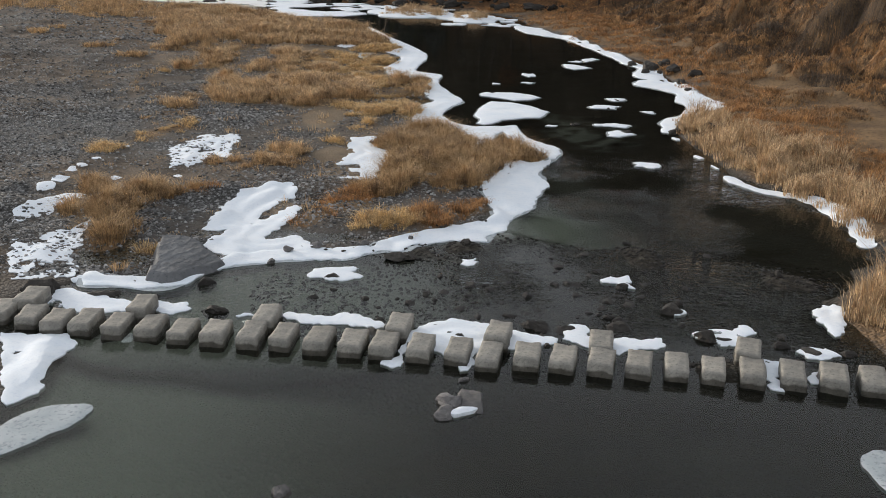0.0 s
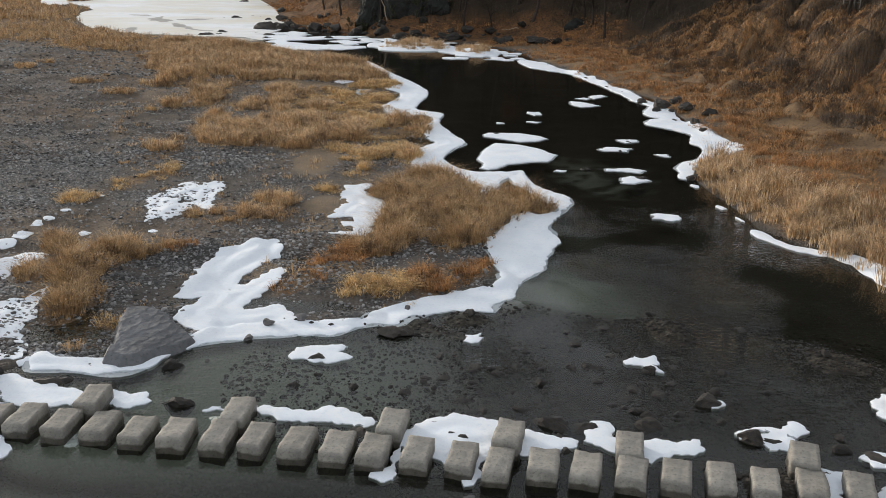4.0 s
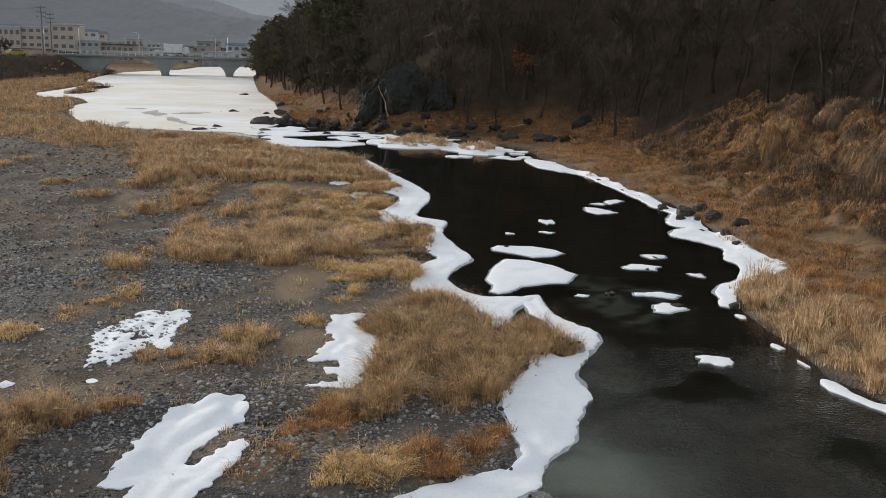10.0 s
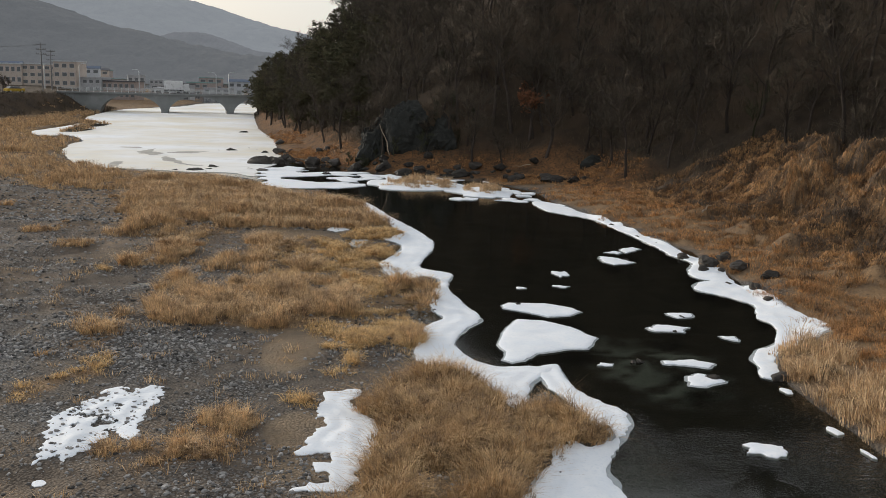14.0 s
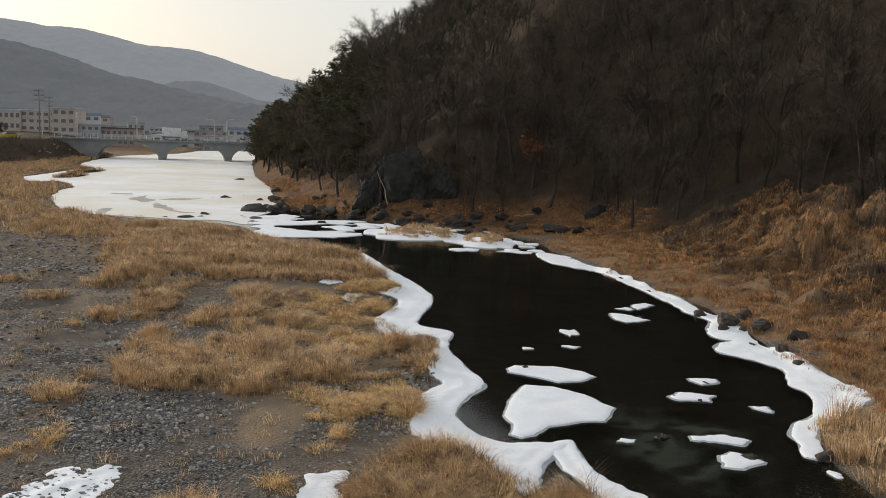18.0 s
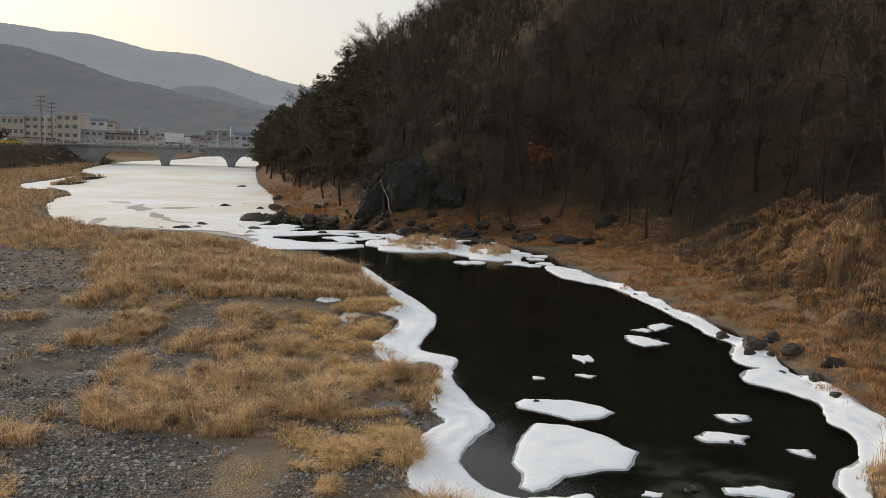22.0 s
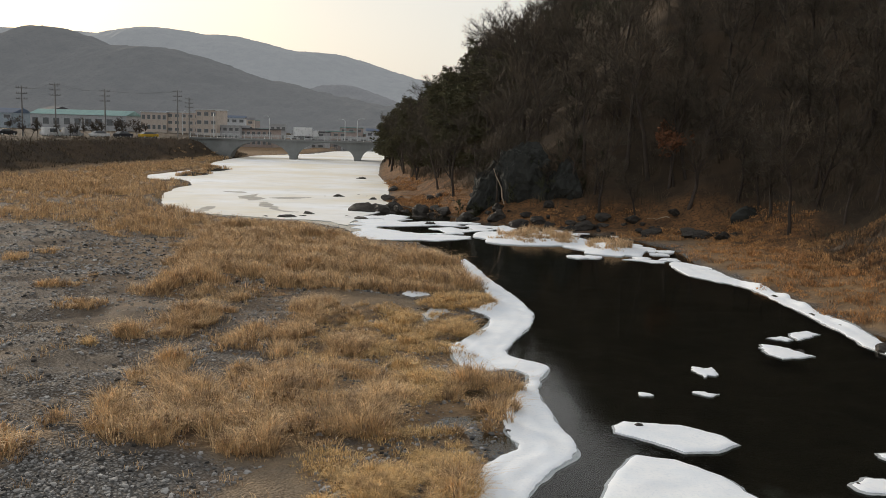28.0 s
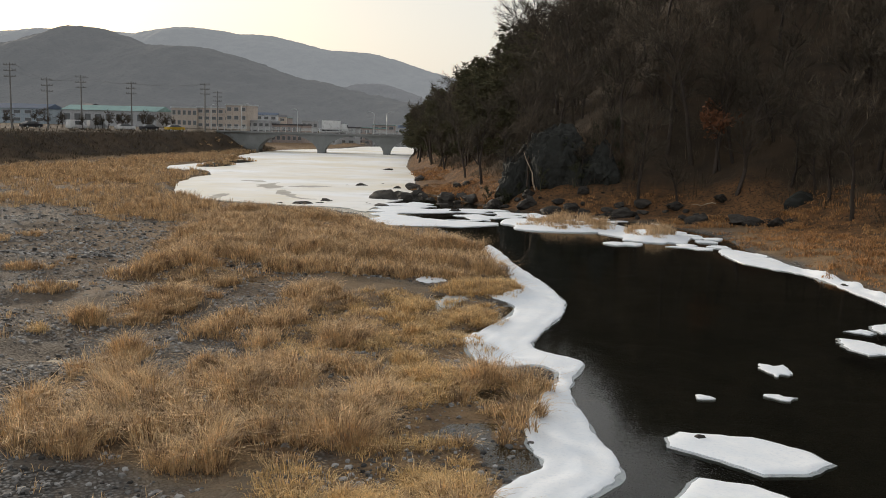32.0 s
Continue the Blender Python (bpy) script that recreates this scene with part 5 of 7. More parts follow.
# the low bedrock by the water and the capped rock in the pool
BEDROCK = [(-7.1, 13.8), (-7.4, 15.3), (-7.5, 16.4), (-7.0, 16.9), (-6.3, 16.5), (-5.8, 15.9), (-5.2, 15.3), (-5.1, 15.0), (-5.4, 14.5), (-5.8, 14.1), (-6.1, 13.7), (-6.6, 13.5)]
bx, by = np.meshgrid(np.arange(-7.9, -4.8, 0.055), np.arange(13.2, 17.2, 0.055))
nx = bx.shape[1]
bx, by = bx.ravel(), by.ravel()
deep = sdist(bx, by, BEDROCK) + 0.3 * (fbm(bx, by, 0.7, 211) - 0.5)
# tilted layers: the slab climbs away from the snow and breaks off in steps
lean_way = -0.55 * (bx + 5.2) + 0.16 * (by - 14.2) + 0.35 * (fbm(bx, by, 1.1, 212) - 0.5)
steps = np.floor(lean_way * 5.5 + 0.8 * vnoise(bx, by, 0.5, 213)) / 5.5
bz = -0.25 + ramp(deep, -0.1, 0.28) * (0.42 + 0.09 * np.clip(lean_way, 0, 1.4) + 0.1 * np.clip(steps, 0, 1.4)) + 0.07 * (fbm(bx, by, 0.22, 214) - 0.5)
keep = deep > -0.2
a = (np.arange(len(bx)).reshape(-1, nx)[:-1, :-1]).ravel()
a = a[keep[a] & keep[a + 1] & keep[a + nx] & keep[a + nx + 1]]
solid("bedrock", fast_mesh("bedrock", np.stack([bx, by, bz], -1), np.stack([a, a + 1, a + nx + 1, a + nx], -1)), M_SNOUT, None, "broad layered grey bedrock sloping into the snow", "boulder")
for x, y, r in [(0.8, 7.75, 0.34), (1.25, 7.7, 0.38), (0.7, 7.3, 0.26), (1.1, 8.7, 0.13), (-2.1, 4.7, 0.18)]:
    rock(x, y, r, False, "brown rock breaking the surface of the pool", "rocks in the pool", sink=0.1)
slab("snow_wedge", [(0.82, 7.2), (1.1, 7.25), (1.35, 7.42), (1.1, 7.5), (0.9, 7.42)], 0.12, M_SNOW, "wedge of snow on a rock in the pool", "snow", 0.06, 0.03, 401, False, 0.05)
slab("sunken_ice", [(-7.9, 6.0), (-7.2, 7.3), (-6.2, 7.4), (-6.4, 6.6), (-7.6, 5.3), (-8.5, 5.0)], 0.025, M_THIN_ICE, "grey sheet of thin clear ice on the pool", "ice", 0.12, 0.06, 402, False, 0.04)
slab("sunken_ice", [(8.3, 5.9), (8.9, 6.1), (9.3, 5.0), (8.6, 4.6), (8.2, 5.2)], 0.02, M_THIN_ICE, "grey sheet of thin clear ice on the pool", "ice", 0.12, 0.06, 403, False, 0.04)
# boulders of the rapids and the far banks
for x, y, r in [(-23.9, 95.8, 1.5), (-24.8, 95.4, 1.1), (-23.2, 99.2, 1.6), (-22.4, 99.6, 1.1), (-26.1, 95.2, 0.9), (-26.6, 121.4, 1.7), (-27.9, 121.0, 1.2), (-25.1, 126.0, 1.1), (-23.5, 124.0, 0.9), (-19.3, 97.4, 0.5), (-19.1, 104.4, 2.6), (-18.2, 106.2, 2.2), (-17.6, 97.1, 1.7), (-16.7, 97.4, 1.2),
                (-21.5, 109.5, 1.4), (-37.5, 165.4, 1.1), (-36.6, 177.3, 0.9), (-33.3, 160.7, 1.6), (-16.0, 104.6, 1.2), (-15.3, 107.0, 0.9), (-13.5, 102.0, 1.2), (-11.1, 94.8, 1.4), (-14.1, 114.2, 1.1), (-13.1, 114.0, 0.8), (-16.1, 100.1, 0.7), (-6.0, 96.2, 0.8), (-2.5, 94.8, 0.7), (-14, 107.5, 1.5),
                (-11, 104, 1.4), (-17.5, 112, 1.3), (-19.5, 117.5, 1.2), (-8.4, 99.5, 1.4), (-5.6, 98.2, 1.3), (-22, 133, 1.1), (1.4, 95.8, 0.8), (3.4, 94.6, 0.6), (11.2, 88.5, 0.8)]:
    rock(x, y, 0.62 * r, True, "dark boulder among the rapids below the wooded hill", "boulders of the rapids", "boulder", 0.1)
for x, y, r in [(14.75, 51.8, 0.62), (16.1, 50.4, 0.5), (14.3, 48.6, 0.28), (14.2, 47.0, 0.4), (13.6, 46.6, 0.2), (15.4, 46.2, 0.35), (16.6, 47.6, 0.45), (13.3, 33.0, 0.3), (15.3, 44.0, 0.22), (13.2, 61.5, 0.3), (12.4, 66.2, 0.25)]:
    rock(x, y, r, True, "dark weathered rock at the edge of the hillside bank", "rocks on the hillside bank", sink=0.15)
for x, y in [(-25.9, 125.8), (-24.1, 121.5), (-21.3, 118.3), (-20.5, 106.2), (-19.3, 98.8), (-16.5, 100.2), (-24.9, 116.1), (-23.0, 96.9), (-23.8, 96.0), (-22.7, 98.3), (-19.8, 95.0), (-33.3, 111.3), (-32.3, 113.8), (-18.6, 113.5), (-16.6, 109.8)]:
    rock(x, y, float(RNG.uniform(0.35, 0.8)), True, "black boulder rising out of the river ice", "boulders of the rapids", "boulder", 0.1)
big = new("boulder", rock_mesh("boulder", 77, M_CLIFF, 0.7, 3))
big.matrix_world = pose(15.9, 92.5, 1.6, 0, 0, 15) @ Matrix.Diagonal((2.1, 1.5, 1.6, 1))
tagged(big, "big dark rounded boulder at the foot of the wooded slope", "boulder")


def pebbles(name, x0, x1, y0, y1, count, lo, hi, label, seed, wet=False):
    """Loose stones strewn over the bar, thick where it is bare gravel."""
    rng = np.random.default_rng(seed)
    x, y = rng.uniform(x0, x1, count), y0 + (y1 - y0) * rng.random(count) ** 1.5
    z, w, hill, dyke, sh, right = lie(x, y)
    keep = ((w > 0.1) & (sh > 0.5)) if wet else ((w < -0.15) & (~right) & (hill < 0) & (fbm(x, y, 3, 71) + 0.16 * rng.normal(0, 1, count) > 0.4))
    for cx, cy, rx, ry in ((-4.8, 35.0, 0.9, 2.8), (-6.2, 38.5, 1.3, 1.5), (-3.5, 27.4, 0.8, 1.2), (-8.0, 58.3, 2.6, 1.3)):
        keep &= np.hypot((x - cx) / rx, (y - cy) / ry) > 0.75 + 0.5 * vnoise(x, y, 0.8, 5)
    for outline in (SNOWY[0], SNOWY[2]):
        keep &= sdist(x, y, outline) < 0.0
    x, y, z = x[keep], y[keep], z[keep]
    n = len(x)
    r = lo + (hi - lo) * rng.random(n) ** 3
    ring = [(math.cos(q), math.sin(q)) for q in (0, 1.6, 3.1, 4.7)]
    form = np.array([(u, v, -0.25) for u, v in ring] + [(0.72 * (u * 0.7 - v * 0.7), 0.72 * (u * 0.7 + v * 0.7), 0.42) for u, v in ring])
    tri = np.array([(0, 1, 4), (1, 5, 4), (1, 2, 5), (2, 6, 5), (2, 3, 6), (3, 7, 6), (3, 0, 7), (0, 4, 7), (4, 5, 6), (4, 6, 7)])
    a = rng.uniform(0, 2 * np.pi, n)
    shape = form[None] * rng.uniform(0.65, 1.25, (n, 1, 3)) + rng.uniform(-0.16, 0.16, (n, 8, 3))
    c, s = np.cos(a)[:, None], np.sin(a)[:, None]
    px, py = shape[..., 0] * c - shape[..., 1] * s, shape[..., 0] * s + shape[..., 1] * c
    verts = np.stack([x[:, None] + r[:, None] * px, y[:, None] + r[:, None] * py, z[:, None] + r[:, None] * (shape[..., 2] + 0.12)], -1).reshape(-1, 3)
    faces = (tri[None] + 8 * np.arange(n)[:, None, None]).reshape(-1, 3)
    solid(name, fast_mesh(name, verts, faces), M_WETROCK if wet else M_PEBBLE, None, label, "gravel", "", "stuff")


pebbles("gravel", -24, 4.5, 14, 36, 60000, 0.02, 0.085, "loose grey river gravel and cobbles on the bar", 1)
pebbles("gravel", -32, 2, 33, 72, 26000, 0.035, 0.11, "loose grey river gravel further up the bar", 2)
pebbles("gravel", -52, -8, 60, 100, 16000, 0.06, 0.15, "grey gravel flats at the head of the bar", 4)
pebbles("gravel", -5, 12, 9.5, 18.5, 14000, 0.02, 0.085, "wet pebbles lying in shallow water", 3, True)


# ---- dry grass ----
def blades(x, y, z, rng, tall, wide, lean, per, spread_r, segments=2):
    """Bent, tapered blades in tufts; per blades to a tuft."""
    x, y, z, tall = (np.repeat(v, per) for v in (x, y, z, tall))
    n = len(x)
    a, b = rng.uniform(0, 2 * np.pi, n), rng.uniform(0, 2 * np.pi, n)
    comb = 14.0 * vnoise(x, y, 1.0, 44)
    r = spread_r * np.sqrt(rng.random(n))
    x, y = x + r * np.cos(a), y + r * np.sin(a)
    h = tall * rng.uniform(0.55, 1.15, n)
    bend = lean * rng.uniform(0.3, 1.7, n) * h
    dx, dy = np.cos(a) * 0.5 + np.cos(b) * 0.8 + 0.3 * np.cos(comb), np.sin(a) * 0.5 + np.sin(b) * 0.8 + 0.3 * np.sin(comb)
    wx, wy = -np.sin(b) * wide, np.cos(b) * wide
    lo = np.stack([x - wx, y - wy, z - 0.03], -1), np.stack([x + wx, y + wy, z - 0.03], -1)
    mx, my, mz = x + dx * bend * 0.35, y + dy * bend * 0.35, z + h * 0.62
    mid = np.stack([mx - wx * 0.7, my - wy * 0.7, mz], -1), np.stack([mx + wx * 0.7, my + wy * 0.7, mz], -1)
    tip = np.stack([x + dx * bend, y + dy * bend, z + h * (1 - 0.25 * lean)], -1)
    verts = np.stack([*lo, *mid, tip], 1).reshape(-1, 3)
    k = 5 * np.arange(n)[:, None, None]
    faces = (np.array([(0, 1, 3), (0, 3, 2), (2, 3, 4)])[None] + k).reshape(-1, 3)
    return verts, faces


def meadow(name, patches, per_m2, tall, wide, material, label, seed, per=8, lean=0.6, tuft=0.09, ragged=0.55, group="", gaps=0.12):
    """Grass over elliptic patches (x, y, rx, ry, turn): one object a patch."""
    rng = np.random.default_rng(seed)
    for k, (cx, cy, rx, ry, turn) in enumerate(patches):
        n = int(per_m2 * math.pi * rx * ry * 2.0)
        r, a = 1.45 * np.sqrt(rng.random(n)), rng.uniform(0, 2 * np.pi, n)
        u, v = rx * r * np.cos(a), ry * r * np.sin(a)
        c, s = math.cos(turn), math.sin(turn)
        x, y = cx + c * u - s * v, cy + s * u + c * v
        z, w, hill, dyke, sh, right = lie(x, y)
        clump = fbm(x, y, 1.5, seed + 3)
        keep = (z > 0.03) & (clump + ragged * (1 - r) * 1.1 > 0.47 + 0.12 * vnoise(x, y, 0.45, seed + 2)) & (rng.random(n) < gaps + 1.4 * ramp(vnoise(x, y, 0.7, seed + 9), 0.28, 0.62))
        for outline in SNOWY:
            keep &= sdist(x, y, outline) < 0.02
        x, y, z, clump, r = x[keep], y[keep], z[keep], clump[keep], r[keep]
        if len(x) < 3:
            continue
        h = tall * (0.35 + 1.05 * ramp(vnoise(x, y, 0.9, seed + 5), 0.2, 0.8)) * np.clip(1.1 - 0.45 * r, 0.35, 1.1)
        v, f = blades(x, y, z, rng, h, wide, lean, per, tuft)
        solid(name, fast_mesh(name, v, f), material, None, label, "grass", group, "stuff")


BAR = "dry grass on the bar"
# kind: tufts to the square metre, height, half width, blades to a tuft, lean, tuft radius, material, label
SWARDS = {
    "tall": (17, 0.6, 0.0065, 40, 0.9, 0.2, M_BRONZE, "tall brown dry grass bending over the river bank"),
    "rusty": (16, 0.32, 0.0068, 34, 1.0, 0.19, M_RUST, "rusty brown dry grass on gravel"),
    "golden": (18, 0.28, 0.0068, 36, 1.2, 0.2, M_GOLD, "short golden matted grass on gravel"),
    "mound": (17, 0.38, 0.0068, 36, 0.9, 0.19, M_GRASS, "low mound of tawny dry grass on gravel"),
    "thick": (16, 0.48, 0.0068, 36, 0.85, 0.19, M_BRONZE, "thick brown dry grass beside snow and rock"),
    "tawny": (9.5, 0.56, 0.0085, 42, 0.95, 0.22, M_GRASS, "swathe of tawny dry grass across the bar"),
    "short": (11, 0.3, 0.009, 34, 1.1, 0.22, M_GOLD, "short golden matted grass by the bank"),
    "sparse": (7, 0.4, 0.012, 24, 0.9, 0.22, M_GRASS, "broken tufts of dry grass on grey gravel"),
    "matted": (10, 0.17, 0.009, 24, 1.2, 0.24, M_GOLD, "low matted straw lying between the taller tufts"),
    "broad": (5.0, 0.7, 0.0105, 40, 0.9, 0.34, M_GRASS, "broad meadow of dry grass at the head of the bar"),
}


def sward(kind, outline, seed):
    """Tussocks inside an outline: tall and low by turns, ragged towards the rim."""
    per_m2, tall, wide, per, lean, tuft, material, label = SWARDS[kind]
    rng = np.random.default_rng(seed)
    p = np.array(outline)
    x0, y0 = p.min(0) - 0.5
    x1, y1 = p.max(0) + 0.5
    n = int(per_m2 * 1.7 * (x1 - x0) * (y1 - y0))
    x, y = rng.uniform(x0, x1, n), rng.uniform(y0, y1, n)
    size = 1.0 if wide < 0.01 else 2.2
    inside = sdist(x, y, outline) + size * 0.55 * (vnoise(x, y, 0.8 * size, 801) - 0.45) + 0.1 * rng.normal(0, 1, n)
    tussock = vnoise(x, y, 0.75 * size, 803) * 0.6 + vnoise(x, y, 0.34 * size, 804) * 0.4
    z, wet, *_ = lie(x, y)
    keep = (inside > 0) & (z > 0.02) & (rng.random(n) < 0.06 + 1.3 * ramp(tussock, 0.34, 0.6))
    for snow in SNOWY:
        keep &= sdist(x, y, snow) < 0.02
    x, y, z, tussock, inside = x[keep], y[keep], z[keep], tussock[keep], inside[keep]
    if len(x) < 3:
        return
    h = tall * (0.22 + 1.35 * ramp(tussock, 0.3, 0.7)) * (0.55 + 0.45 * ramp(inside, 0, 0.5 * size))
    v, f = blades(x, y, z, rng, h, wide, lean, per, tuft)
    solid("dry_grass", fast_mesh("dry_grass", v, f), material, None, label, "grass", BAR, "stuff")


for kind, outlines in TURF.items():
    for k, outline in enumerate(outlines):
        sward(kind, outline, 1000 + 37 * k + len(kind))
meadow("dry_grass", BEDS[0], 5.0, 0.75, 0.012, M_GRASS, "broad meadow of dry grass at the head of the bar", 111, 27, 0.6, tuft=0.38, group=BAR)
meadow("dry_grass", BEDS[1], 3.0, 0.7, 0.015, M_GRASS, "dry grass scattered over the far gravel", 112, 20, 0.6, tuft=0.38, group=BAR)
meadow("dry_grass", BEDS[2], 1.5, 0.8, 0.02, M_GRASS, "tawny grass flats below the embankment", 113, 24, 0.6, tuft=0.38, group=BAR)
meadow("islet_grass", BEDS[3], 12.0, 0.75, 0.012, M_REED, "pale dry reeds on a low islet ringed with ice", 114, 24, 0.5, tuft=0.24, ragged=1.0)
RIGHT_BANK = "grass of the hillside bank"
meadow("reeds", BEDS[4], 11.6, 1.0, 0.0101, M_REED, "tall pale dry reeds leaning over the water", 121, 27, 0.55, tuft=0.24, ragged=1.0, group=RIGHT_BANK)
meadow("reeds", BEDS[5], 13.7, 1.15, 0.0094, M_REED, "clump of tall pale reeds beside the stepping stones", 122, 27, 0.4, tuft=0.24, ragged=1.0, group=RIGHT_BANK)
meadow("bank_grass", BEDS[6], 8.0, 0.38, 0.008, M_RUST, "rusty matted dry grass above the reeds", 123, 30, 1.0, tuft=0.32, ragged=1.1, gaps=0.6, group=RIGHT_BANK)
meadow("bank_grass", BEDS[7], 4.6, 0.36, 0.012, M_RUST, "rusty matted dry grass below the slope", 124, 24, 1.0, tuft=0.34, ragged=1.1, gaps=0.6, group=RIGHT_BANK)
meadow("bank_grass", BEDS[8], 4.0, 0.42, 0.0105, M_SLOPE, "taller tawny grass at the foot of the slope", 125, 30, 1.1, tuft=0.34, ragged=1.0, gaps=0.6, group=RIGHT_BANK)


def hanging_mats(count, seed, material, label, shaded):
    """Long dead grass combed down the steep near bank, thick over the lumps."""
    rng = np.random.default_rng(seed)
    x, y = rng.uniform(17, 40, count), rng.uniform(26, 82, count)
    z, _, hill, _, _, right = lie(x, y)
    # noise picks which mats take the dark colour that paints shaded hollows
    tone = 0.6 * vnoise(x, y, 2.6, 931) + 0.4 * vnoise(x, y, 1.1, 932) + 0.12 * rng.normal(0, 1, count)
    keep = ((tone > 0.55) == shaded) & (hill > -1.0) & (hill < 12.0) & (rng.random(count) < 0.45 + 0.75 * vnoise(x, y, 1.1, seed)) & (x < 0.62 * y + 4)
    x, y, z = x[keep], y[keep], z[keep]
    n, e = len(x), 0.35
    gx, gy = (height(x + e, y) - height(x - e, y)) / (2 * e), (height(x, y + e) - height(x, y - e)) / (2 * e)
    steep = np.hypot(gx, gy) + 1e-6
    swirl = np.arctan2(-gy, -gx) + 3.2 * (vnoise(x, y, 1.2, seed + 4) - 0.5) + rng.normal(0, 0.65, n)
    dx, dy = np.cos(swirl), np.sin(swirl)
    long = rng.uniform(0.2, 0.62, n) * (0.7 + 0.6 * vnoise(x, y, 2.0, seed + 1))
    lift = 0.10 + 0.34 * vnoise(x, y, 0.9, seed + 2) * rng.uniform(0.5, 1.4, n)
    wide = 0.0125
    sx, sy = -dy * wide, dx * wide
    mx, my, ex, ey = x + dx * long * 0.45, y + dy * long * 0.45, x + dx * long, y + dy * long
    mz, ez = np.maximum(height(mx, my), z - 0.3 * long) + lift, height(ex, ey) + rng.uniform(0.0, 0.12, n)
    verts = np.stack([np.stack([x - sx, y - sy, z - 0.02], -1), np.stack([x + sx, y + sy, z - 0.02], -1), np.stack([mx - sx, my - sy, mz], -1), np.stack([mx + sx, my + sy, mz], -1), np.stack([ex, ey, ez], -1)], 1).reshape(-1, 3)
    faces = (np.array([(0, 1, 3), (0, 3, 2), (2, 3, 4)])[None] + 5 * np.arange(n)[:, None, None]).reshape(-1, 3)
    solid("slope_grass", fast_mesh("slope_grass", verts, faces), material, None, label, "grass", RIGHT_BANK, "stuff")


hanging_mats(250000, 126, M_SLOPE, "long dead tawny grass hanging in mats down the steep bank", False)
hanging_mats(250000, 127, M_SHADED_GRASS, "dead grass mats coloured dark grey-brown for the shade of hollows", True)
meadow("thin_grass", [(-7.5, 36.0, 7.0, 9.0, 0.1), (-13.5, 48.0, 5.5, 9.0, 0.1), (-4.5, 50.0, 4.0, 9.0, 0.1), (-5.5, 24.0, 4.5, 6.0, 0)], 1.5, 0.26, 0.009, M_GRASS, "thin scattered wisps of dry grass on gravel", 131, 14, 0.9, tuft=0.22, ragged=0.5, group=BAR)
meadow("islet_grass", [(-58.8, 154.0, 1.5, 5.4, 0), (-61.8, 168.0, 1.8, 7.2, 0)], 2.0, 0.8, 0.035, M_GRASS, "tawny grass spit reaching into the frozen river", 132, 24, 0.6, tuft=0.4, ragged=1.0)


# ---- trees ----
def limb(rng, start, way, length, radius, segments, wander, lift):
    pts, rad, p, w = [np.array(start)], [radius], np.array(start, float), np.array(way, float)
    for k in range(segments):
        w = w + rng.normal(0, wander, 3) + (0, 0, lift)
        w /= np.linalg.norm(w)
        p = p + w * length / segments
        pts.append(p)
        rad.append(radius * (1 - 0.8 * (k + 1) / segments))
    return np.array(pts), np.array(rad)


def side_way(rng, way, angle):
    r = rng.normal(0, 1, 3)
    r -= way * (r @ way)
    r /= np.linalg.norm(r)
    return way * math.cos(angle) + r * math.sin(angle)


def sprays(rng, pts, count, length, width, lift=0.25, forks=2):
    """Fine twigs as thin forked slivers along a branch."""
    verts, faces = [], []
    for _ in range(count):
        k = rng.uniform(0.25, 1) * (len(pts) - 1)
        i = min(int(k), len(pts) - 2)
        p = pts[i] + (pts[i + 1] - pts[i]) * (k - i)
        w = side_way(rng, (pts[i + 1] - pts[i]) / np.linalg.norm(pts[i + 1] - pts[i]), rng.uniform(0.4, 1.1)) + (0, 0, lift)
        w /= np.linalg.norm(w)
        s = side_way(rng, w, 1.57) * width
        tip = p + w * length * rng.uniform(0.6, 1.3)
        n = len(verts)
        verts += [p - s, p + s, tip]
        faces.append((n, n + 1, n + 2))
        for _ in range(forks):
            q = p + (tip - p) * rng.uniform(0.3, 0.75)
            t = q + (side_way(rng, w, rng.uniform(0.4, 0.9)) + (0, 0, 0.1)) * length * rng.uniform(0.4, 0.75)
            n = len(verts)
            verts += [q - s * 0.7, q + s * 0.7, t]
            faces.append((n, n + 1, n + 2))
    return np.array(verts), np.array(faces)


